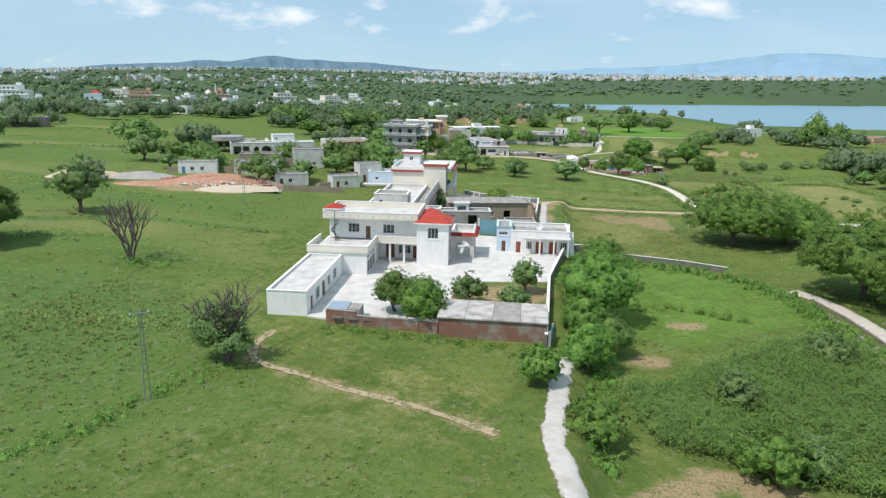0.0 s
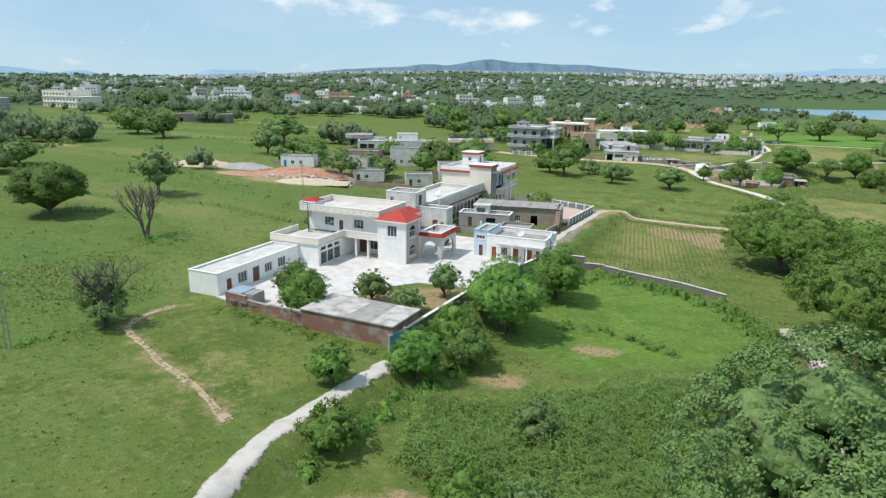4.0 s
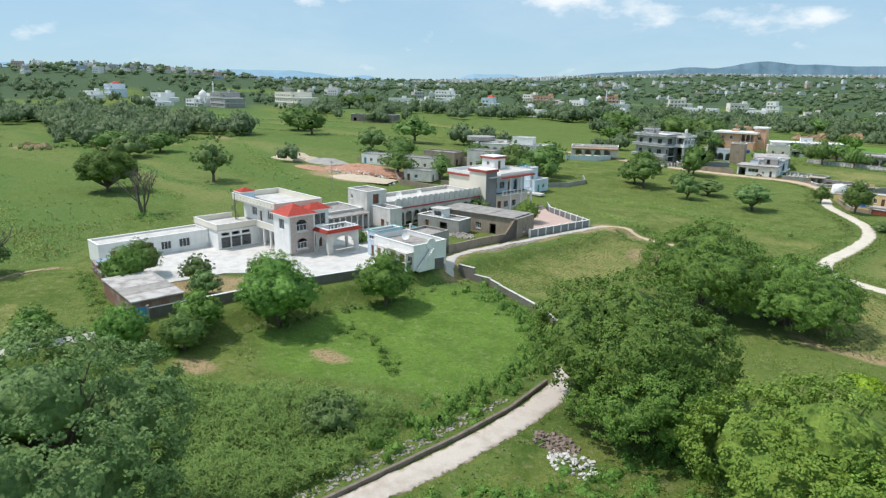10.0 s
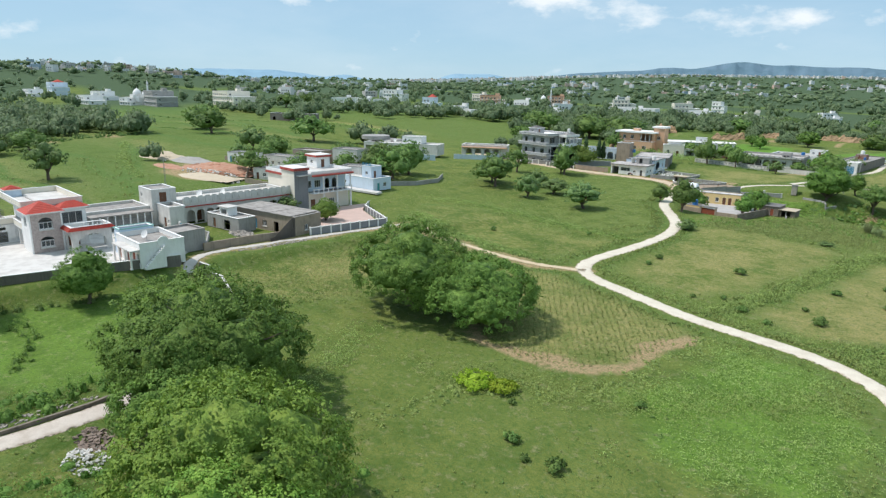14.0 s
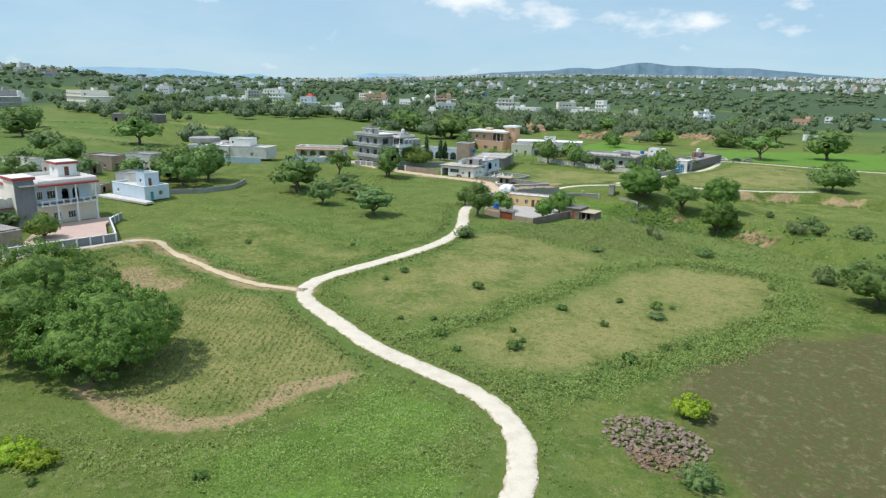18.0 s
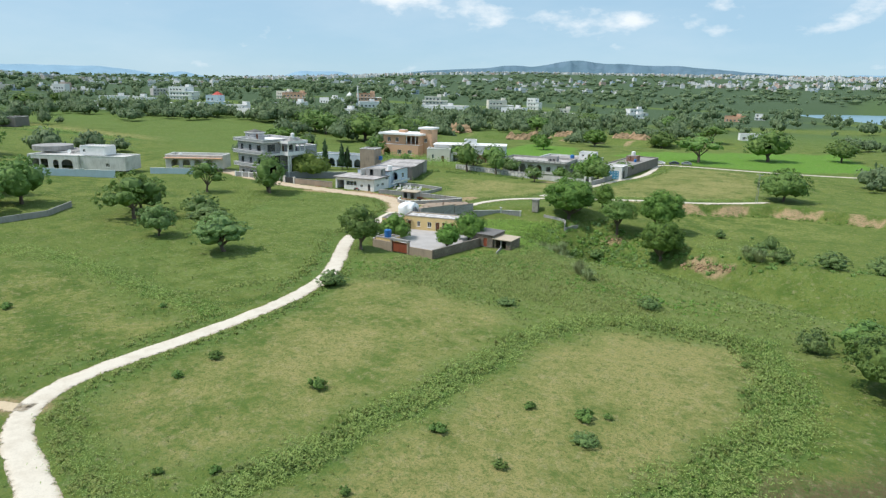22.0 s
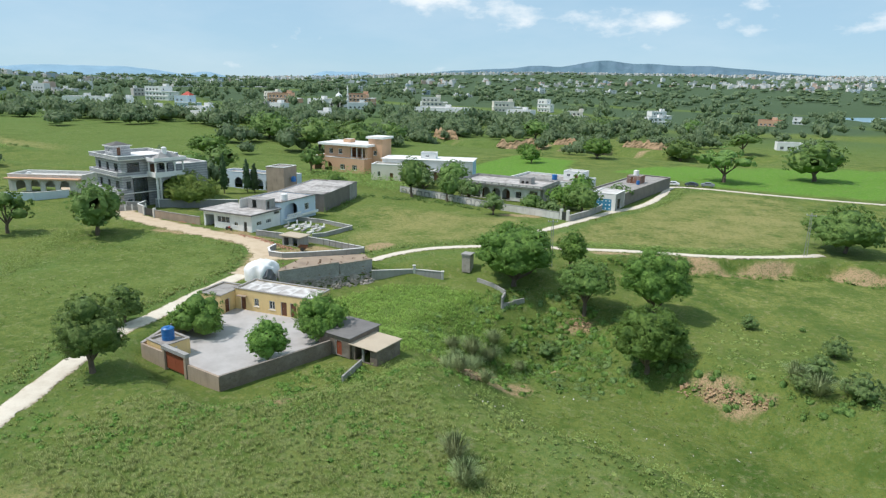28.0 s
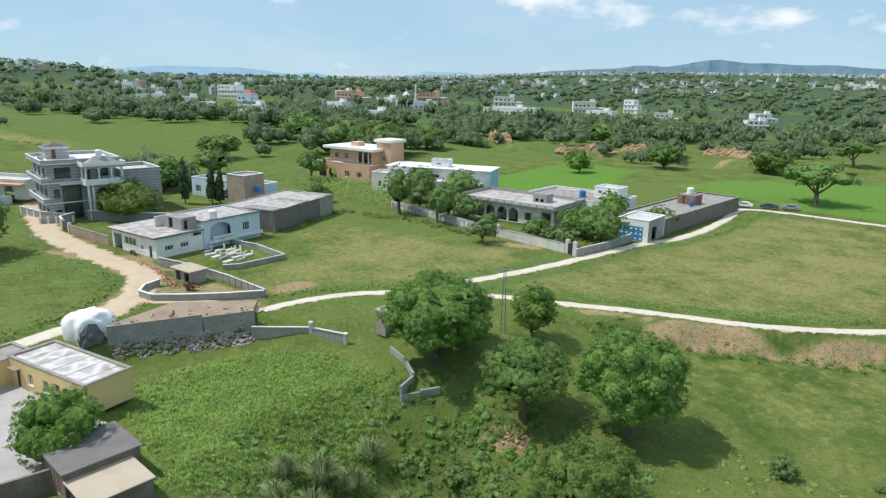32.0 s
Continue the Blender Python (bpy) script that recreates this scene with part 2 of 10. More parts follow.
GREYFACE = coursed("coursed_grey_stone", (0.42, 0.42, 0.425), (0.24, 0.245, 0.255), (0.62, 0.62, 0.62))
TANWALL = plaster("tan_cement", (0.40, 0.31, 0.23), (0.18, 0.14, 0.11), 0.5)
MUDWALL = plaster("mud_plaster", (0.36, 0.29, 0.22), (0.17, 0.14, 0.11), 0.55, scale=1.6)
ROOFPALE = plaster("pale_roof_screed", (0.62, 0.60, 0.56), (0.30, 0.28, 0.26), 0.7, streak=False)
ROOFGREY = plaster("weathered_concrete_roof", (0.36, 0.335, 0.305), (0.11, 0.10, 0.095), 0.85, streak=False, scale=1.6)
ROOFDARK = plaster("dark_roof", (0.19, 0.18, 0.17), (0.08, 0.075, 0.07), 0.6, streak=False)
ROOFTAN = plaster("earth_roof", (0.50, 0.42, 0.31), (0.28, 0.22, 0.15), 0.5, streak=False)
PAVE = plaster("courtyard_concrete", (0.64, 0.62, 0.58), (0.34, 0.31, 0.28), 0.6, streak=False, scale=1.3)
PAVEGREY = plaster("grey_yard_concrete", (0.46, 0.44, 0.42), (0.25, 0.23, 0.21), 0.5, streak=False)
PINKPAVE = plaster("pink_paving", (0.55, 0.40, 0.34), (0.36, 0.27, 0.22), 0.4, streak=False)
TRIM = plaster("white_trim", (0.82, 0.81, 0.78), (0.5, 0.48, 0.44), 0.12)
REDTRIM = plaster("red_paint_trim", (0.42, 0.075, 0.055), (0.22, 0.05, 0.04), 0.3)
BRICK = brickwork("old_brick", (0.30, 0.125, 0.075), (0.22, 0.10, 0.065), (0.28, 0.22, 0.18), (0.33, 0.27, 0.23))
RUBBLESTONE = plaster("rubble_stone", (0.40, 0.36, 0.31), (0.16, 0.14, 0.12), 0.7, streak=False, scale=3, bump=0.8)
WEATHERBRICK = brickwork("weathered_brick", (0.215, 0.165, 0.125), (0.145, 0.115, 0.09), (0.27, 0.235, 0.195), (0.27, 0.23, 0.19))
WOOD = plain("brown_door_wood", (0.16, 0.065, 0.03), 0.6)
REDDOOR = plain("red_brown_door", (0.30, 0.075, 0.035), 0.6)
TEALDOOR = plain("teal_door", (0.05, 0.30, 0.30), 0.5)
BLUEMETAL = plain("blue_painted_metal", (0.06, 0.30, 0.48), 0.45)
BLUETANK = plain("blue_plastic", (0.02, 0.15, 0.42), 0.35, vary=0.15)
DARKMETAL = plain("dark_metal", (0.06, 0.06, 0.06), 0.5, 0.3)
GALV = plain("galvanised_steel", (0.42, 0.42, 0.41), 0.45, 0.6)
GRILLE = plain("grey_grille", (0.30, 0.30, 0.30), 0.5, 0.2)
BARK = plaster("bark", (0.15, 0.11, 0.08), (0.06, 0.045, 0.035), 0.6, scale=5, bump=0.8)
DEADWOOD = plaster("dead_wood", (0.14, 0.115, 0.095), (0.05, 0.042, 0.036), 0.6, scale=5, bump=0.8)


def limed_roof():
    """Grey roof screed with white lime brushed over its cracks."""
    m = plaster("limed_roof_screed", (0.50, 0.47, 0.44), (0.20, 0.175, 0.155), 0.8, streak=False, scale=1.5)
    n, l = m.node_tree.nodes, m.node_tree.links
    p = world_co(n)
    b = n["Principled BSDF"]
    v = n.new("ShaderNodeTexVoronoi")
    v.feature = "DISTANCE_TO_EDGE"
    v.inputs["Scale"].default_value = 0.42
    l.new(p, v.inputs["Vector"])
    d = maths(n, l, "ADD", v.outputs["Distance"], maths(n, l, "MULTIPLY", maths(n, l, "SUBTRACT", noise_of(n, l, p, 1.4, 5), 0.5), 0.35))
    near = maths(n, l, "SUBTRACT", 1.0, ramp(n, l, d, 0.02, 0.20))
    c = mixc(n, l, maths(n, l, "MULTIPLY", near, 0.55), b.inputs["Base Color"].links[0].from_socket, (0.80, 0.79, 0.76))
    l.new(c, b.inputs["Base Color"])
    return m


LIMEROOF = limed_roof()


def red_tiles():
    m, n, l, b = nt("red_roof_tiles")
    p = world_co(n)
    w = n.new("ShaderNodeTexWave")
    w.inputs["Scale"].default_value, w.inputs["Distortion"].default_value = 1.2, 0.4
    l.new(p, w.inputs["Vector"])
    f = ramp(n, l, noise_of(n, l, p, 1.4, 6), 0.35, 0.72)
    c = mixc(n, l, maths(n, l, "MULTIPLY", f, 0.5), (0.50, 0.055, 0.030), (0.26, 0.045, 0.03))
    l.new(c, b.inputs["Base Color"])
    b.inputs["Roughness"].default_value = 0.62
    bp = n.new("ShaderNodeBump")
    bp.inputs["Strength"].default_value, bp.inputs["Distance"].default_value = 0.5, 0.05
    l.new(w.outputs["Fac"], bp.inputs["Height"])
    l.new(bp.outputs["Normal"], b.inputs["Normal"])
    return m


REDTILE = red_tiles()


def glass():
    m, n, l, b = nt("window_glass")
    b.inputs["Base Color"].default_value = (0.25, 0.30, 0.33, 1)
    b.inputs["Roughness"].default_value = 0.06
    b.inputs["Transmission Weight"].default_value = 0.85
    b.inputs["IOR"].default_value = 1.5
    return m


GLASS = glass()
LEAF_ACACIA = leafy("acacia_leaves", (0.160, 0.292, 0.048), (0.385, 0.545, 0.096))
LEAF_ROUND = leafy("feathery_round_leaves", (0.100, 0.210, 0.040), (0.310, 0.480, 0.095))
LEAF_DOME = leafy("feathery_dome_leaves", (0.085, 0.172, 0.034), (0.260, 0.400, 0.080))
LEAF_DARK = leafy("dark_leaves", (0.105, 0.200, 0.050), (0.270, 0.395, 0.098))
LEAF_GREYGREEN = leafy("grey_green_leaves", (0.135, 0.228, 0.075), (0.300, 0.415, 0.138))
LEAF_BRIGHT = leafy("bright_leaves", (0.098, 0.208, 0.038), (0.270, 0.440, 0.084))
LEAF_MANGO = leafy("mango_leaves", (0.120, 0.215, 0.038), (0.340, 0.450, 0.085))
LEAF_YELLOW = leafy("yellow_green_leaves", (0.26, 0.42, 0.03), (0.55, 0.68, 0.06))
WEEDS = leafy("weeds", (0.187, 0.262, 0.070), (0.395, 0.455, 0.135), speck=0.1, patch=0.25)
VERGE = leafy("verge_weeds", (0.205, 0.305, 0.078), (0.415, 0.510, 0.152), speck=0.05)
LUSHGRASS = leafy("lush_grass", (0.240, 0.420, 0.085), (0.440, 0.620, 0.140), speck=0.0, patch=0.3)
OLIVE = leafy("olive_grass", (0.290, 0.380, 0.125), (0.480, 0.560, 0.205), speck=0.0, patch=0.3)
FEATHER = leafy("feathery_grass", (0.240, 0.320, 0.135), (0.430, 0.520, 0.245), speck=0.0)
REEDS = leafy("tall_crop_leaves", (0.155, 0.275, 0.062), (0.340, 0.490, 0.122))
LEAF_CYPRESS = leafy("cypress_leaves", (0.045, 0.090, 0.035), (0.110, 0.180, 0.065))
# Far leaves: distance haze mixed into the greens, so bluer with less contrast.
FARWOOD = leafy("hazed_far_tree_leaves", (0.130, 0.195, 0.098), (0.250, 0.330, 0.155), 0.35, patch=0.07, grain=1.2, speck=0.22)

# ---- ground ----
def ss(a, b, v):
    u = np.clip((np.asarray(v, float) - a) / (b - a), 0, 1)
    return u * u * (3 - 2 * u)


def seg_dist(x, y, line):
    """Distance of points to a line of plan points."""
    best = np.full(np.shape(np.asarray(x, float) + np.asarray(y, float)), 1e9)
    for (ax, ay), (bx, by) in zip(line[:-1], line[1:]):
        dx, dy = bx - ax, by - ay
        u = np.clip(((x - ax) * dx + (y - ay) * dy) / (dx * dx + dy * dy), 0, 1)
        best = np.minimum(best, np.hypot(x - ax - u * dx, y - ay - u * dy))
    return best


def poly_in(x, y, poly, soft=1.0):
    """1 inside a plan polygon, falling to 0 over its edge."""
    inside = np.zeros(np.shape(x), bool)
    for (ax, ay), (bx, by) in zip(poly, poly[1:] + poly[:1]):
        cut = ((ay > y) != (by > y)) & (x < (bx - ax) * (y - ay) / (by - ay + 1e-12) + ax)
        inside ^= cut
    d = seg_dist(x, y, poly + poly[:1])
    return ss(-soft, soft, np.where(inside, d, -d))


LAKE_SHORE = [(-40, 1260), (60, 1090), (150, 960), (225, 830), (205, 690), (215, 560), (250, 460), (420, 380), (1500, 520), (1700, 1700), (1000, 1820), (560, 1640), (240, 1480), (60, 1400)]
HOLLOW = [(31.6, 282), (37.4, 298.6), (50, 309), (64, 312), (74, 300), (70, 285), (66, 262), (58, 250), (46, 251), (38.4, 252.8), (34.4, 262.2), (31.2, 268.6), (31.0, 275)]
STREAM = [(-100, 500), (-60, 502), (-38, 514), (0, 522), (24, 517), (50, 536)]
GRASS_DIP = [(31.9, 281.8), (37.6, 298.4), (50, 304), (60, 302), (63, 292), (58, 281), (44, 280)]
GULLY = [(74, 291), (90, 283), (130, 276), (190, 280), (260, 300)]


def plain_rise(b):
    """Degrees above eye level at which the far plain ends, by bearing west of north."""
    return 0.75 - 0.75 * ss(25, 50, b)


def H(x, y):
    """Height of the ground."""
    x, y = np.asarray(x, float), np.asarray(y, float)
    d = np.maximum(0, 22 - x)
    rise = 10 * (1 - np.exp(-d / 190)) * (1 - 0.75 * ss(205, 285, y) * ss(-220, -90, x))
    z = 0.9 - 0.5 * ss(60, 115, x) + rise
    # terrace on which the walled farm stands
    deck = ss(-75, -38, x) * (1 - ss(11.5 + 0.07 * (y - 120), 14.5 + 0.07 * (y - 120), x)) * ss(0, 40, y) * (1 - ss(172, 215, y))
    z = z + (3.6 - 0.014 * np.maximum(0, y - 110) - z) * deck
    # gully east of the sheds
    g = 1 - ss(6, 19, seg_dist(x, y, GULLY) + 3 * np.sin(x * 0.11) * np.cos(y * 0.13))
    z = z - 8.0 * g
    # dry stream bed north of the village
    g = 1 - ss(4, 15, seg_dist(x, y, STREAM) + 3 * np.sin(x * 0.13) * np.cos(y * 0.11))
    z = z - 5.0 * g
    # ground falls behind the sheds
    z = z - 1.8 * poly_in(x, y, HOLLOW, 1.8)
    z = z - 0.8 * poly_in(x, y, GRASS_DIP, 1.3)
    # low meadow north of the gully, lake basin far to the east
    bank = np.minimum(337.6 + 0.70 * (x - 69), 362) + 0.7 * np.sin(x * 0.8) + 0.5 * np.sin(x * 2.1 + 1)
    z = z - 2.6 * ss(60, 78, x) * ss(285, 305, y) * (1 - ss(-7.6, -4.6, y - bank))
    far = np.hypot(x, y)
    basin = poly_in(x, y, LAKE_SHORE, 45)
    z = z + (-14.5 - z) * basin
    bar = 1 - ss(22, 60, seg_dist(x, y, [(120, 740), (300, 690), (620, 640), (1400, 700)]))
    near_bank = 1 - ss(430, 560, y + 0.12 * (x - 200))
    z = z + 8.5 * np.maximum(bar, near_bank) * basin
    # rolling country and the ridge to the west
    roll = 5 * np.sin(x / 210 + 1) * np.cos(y / 260) + 3 * np.sin((x + y) / 130)
    z = z + roll * ss(480, 1000, far) * (1 - basin) * (1 - 0.75 * ss(-350, 0, x))
    away = np.hypot(x - 60, y - 140)
    bearing = np.degrees(np.arctan2(60 - x, y - 140))
    climb = 33.6 + away * np.tan(np.radians(plain_rise(bearing)))
    z = z + (climb - z) * 0.92 * ss(1000, 3000, away) * (1 - basin) * ss(-70, -40, bearing)
    ridge = np.exp(-(((x + 1250) / 400) ** 2 + ((y - 430) / 420) ** 2))
    z = z + 38 * ridge
    return z


def spot(x, y, cx, cy, rx, ry, turn=0):
    c, s = math.cos(radians(turn)), math.sin(radians(turn))
    u, v = (x - cx) * c + (y - cy) * s, -(x - cx) * s + (y - cy) * c
    return 1 - ss(0.55, 1.0, np.sqrt((u / rx) ** 2 + (v / ry) ** 2))


def height(x, y):
    return float(H(x, y))


ROAD = [(112.5, 118), (114.2, 130), (114.2, 140.8), (113, 150.1), (111.2, 155.5), (107.8, 161), (103.8, 164.4), (100.2, 166), (95, 167.2), (90.9, 167.4), (86.4, 167.7), (81.2, 168.3), (74.9, 169.9),
        (67.4, 172.2), (61.1, 174.2), (57, 176.8), (54.3, 180.6), (53.2, 185.6), (53.2, 192), (53.4, 199), (53.2, 209), (52, 219.4), (48.6, 229.6), (43.4, 238.2), (37.3, 246.8), (32.8, 254.5), (30.4, 262), (27.6, 269.3), (25.9, 275.3), (24.3, 280.9)]
DIRT_ROAD = [(24.3, 280.9), (22, 286), (18.4, 290.2), (14.5, 293.6), (10, 295.6), (4, 296), (-3, 295), (-13, 294.2), (-27.2, 293.6), (-40.7, 295.4), (-52, 297.4), (-63, 300), (-76, 302), (-95, 306)]
LANE = [(35.1, 301), (35.3, 306), (37, 312.5), (41, 318.6), (46.5, 324), (54, 329.4), (61.5, 333.2), (69, 337.6), (75.5, 340.8), (82, 344), (88, 348), (93, 352.4), (97.5, 357), (101, 361)]
LANE_IN = [(20, 291), (27, 297), (33, 300), (35.1, 301)]
GATE_LANE = [(44, 327), (46.5, 337), (48.6, 348), (50, 359), (51, 368), (52.2, 376), (54.5, 384), (55, 396), (53.5, 412), (51.5, 424), (52.5, 429), (61, 431.5), (81, 433.5), (110, 440), (150, 452)]
NEAR_ROAD = [(51, 52), (51.5, 64), (51.9, 75.4), (52.2, 81), (52.4, 87.5), (52.1, 94), (51.5, 99.5), (50.4, 103.9), (48, 108)]
WALL_TRACK = [(13.6, 122.0), (9.4, 126.8), (8.4, 132), (8.6, 140), (9.2, 150), (10.0, 162), (10.4, 169), (11.5, 173.4)]
EARTH_TRACK = [(10.6, 170.4), (11.9, 173.8), (17.6, 175.8), (28, 175.2), (39.2, 174), (48.6, 174.6), (56.5, 177.6)]
FOOT_PATH = [(9.5, 26), (8.3, 36), (6.2, 45), (5.2, 50.5), (5.5, 55), (6, 60), (6.8, 65), (7.4, 69.5)]
TRACK = [(-27.5, 73), (-28, 68), (-26.2, 64.1), (-21.3, 61.8), (-15.7, 59), (-10.8, 57.2), (-6.7, 55.6), (-2.8, 53.6), (0.3, 51.9)]
CROP_A = [(66, 139), (72, 138), (80, 141), (83.5, 150), (83.5, 163), (74, 167.5), (60, 171), (52, 171), (47, 168), (44, 162), (46, 152), (56, 144)]
CROP_B = [(15.5, 128), (14.5, 150), (13.5, 169), (20, 173), (34, 172), (41, 168), (41, 150), (39, 133), (36, 125), (26, 126.5)]
LUSH = [(14.5, 84), (14.5, 121), (24, 121.5), (36, 116.5), (43, 110), (47, 101), (43.5, 93), (38, 88), (27, 82)]
TALL_CROP = [(13, 66), (20, 70), (27, 77), (38, 85), (44, 86), (47.5, 77), (47, 62), (40, 52), (30, 50), (22, 53.5), (15, 56)]
FIELD_C = [(60, 181), (57.5, 187), (57.5, 205), (56, 219), (52, 231), (60, 238), (76, 234), (86.5, 230), (86.2, 214), (84.6, 200), (82, 184), (76, 176)]
FIELD_D = [(86.6, 176), (88, 190), (89.6, 200), (91, 213), (92, 224), (96, 232.5), (106, 238), (113.5, 239), (117.5, 231), (117, 216), (111, 196), (105, 179), (97, 172)]
MID_BANK = [(82.5, 173.5), (84, 181), (85.5, 190), (87, 200), (88.5, 213), (89.0, 222), (90.1, 227.5), (93, 234.7), (98.9, 238.8), (105.8, 241), (113.5, 241.5)]
EAST_BANK = [(101.7, 169.8), (106.7, 175.5), (109.1, 182), (113.2, 192.2), (116.5, 202), (120.2, 214.2), (119.8, 228.5), (114.4, 240.2)]
MARSH = [(114, 189), (119, 203), (127, 213), (142, 232), (175, 230), (172, 180), (135, 160), (122, 172)]
GREEN_E = [(50, 206), (40, 200), (24, 205), (5, 204), (-4, 196), (2, 181), (24, 178), (45, 178), (51, 190)]
GREEN_F = [(28, 252), (44, 235), (48, 226), (40, 208), (12, 212), (0, 240), (-12, 285), (10, 291), (20, 286), (26, 272)]
MEADOW = [(30, 303), (32, 312), (40, 321), (44, 333), (46, 350), (38, 352), (20, 346), (2, 345), (-2, 330), (18, 320), (18, 308), (24, 305)]
PLAY_FIELD = [(49, 332), (60, 337), (74, 344), (88, 352), (96, 360), (98, 380), (92, 410), (84, 428), (60, 428), (57, 400), (54, 370)]
EAST_GREEN = [(72, 322), (86, 324), (120, 330), (122, 352), (104, 354), (92, 346), (80, 340), (70, 334)]
CROP_N = [(22, 452), (44, 446), (62, 437), (105, 445), (130, 470), (110, 540), (60, 500), (30, 480)]
CROP_NW = [(-16, 400), (-8, 405), (22, 418), (6, 446), (-2, 470), (-30, 470), (-24, 425)]
GRASS_PLOT = [(40, 281), (43, 299), (56, 304), (62, 297), (66, 282), (62, 277), (48, 278)]
SOUTH_PASTURE = [(50, 236), (88, 232), (122, 240), (126, 262), (100, 268), (76, 276), (64, 262), (54, 250)]
WEST_FIELDS = [(-240, 40), (-42, 30), (-40, 100), (-45, 160), (-60, 210), (-130, 260), (-260, 300), (-420, 320), (-420, 140)]

SCARP = [(-202, 100), (-186, 106), (-189, 121), (-178, 139), (-190, 165), (-201, 194)]  # scrubby earth bank in the west
TERRACES = [[(-345, 150), (-270, 190), (-233, 212), (-196, 235), (-150, 256)], [(-366, 247), (-286, 253), (-232, 294), (-165, 330)], [(-80, 76), (-63, 73), (-52, 74), (-38, 71.6)], [(-183, 222), (-171, 243), (-152, 222)], [(-300, 215), (-240, 245), (-205, 268)], [(-170, 178), (-120, 160), (-80, 150)], [(-250, 308), (-198, 318), (-171, 323)], [(-160, 120), (-110, 108), (-70, 112)], [(-150, 70), (-100, 52), (-60, 44)]]


def axis(lo, hi, step, reach, grow):
    mid = list(np.arange(lo, hi + step / 2, step))
    up, s = [mid[-1]], step
    while up[-1] < reach[1]:
        s *= grow
        up.append(up[-1] + s)
    dn, s = [mid[0]], step
    while dn[-1] > reach[0]:
        s *= grow
        dn.append(dn[-1] - s)
    return np.array(dn[:0:-1] + mid + up[1:])


gx = axis(-45, 135, 1.25, (-4700, 4700), 1.075)
gy = axis(25, 385, 1.35, (-1500, 4800), 1.075)
X, Y = np.meshgrid(gx, gy)
ground_noise = 0.5 * np.sin(X * 0.9 + 1.7 * np.sin(Y * 0.37)) * np.cos(Y * 0.8 + 1.3 * np.sin(X * 0.29)) + 0.5 * np.sin(X * 0.31 + 2) * np.cos(Y * 0.27)
Z = H(X, Y)
ROADS_ALL = [ROAD, DIRT_ROAD, LANE, GATE_LANE, NEAR_ROAD, WALL_TRACK, EARTH_TRACK, FOOT_PATH]
road_d = np.min([seg_dist(X, Y, r) for r in ROADS_ALL], axis=0)
near = 1 - ss(150, 400, np.hypot(X - 50, Y - 200))
Z = Z + 0.10 * ground_noise * near * ss(2.5, 5, road_d)
Xj, Yj = X + 0.9 * np.sin(Y * 0.43 + X * 0.21), Y + 0.9 * np.sin(X * 0.39 - Y * 0.17)


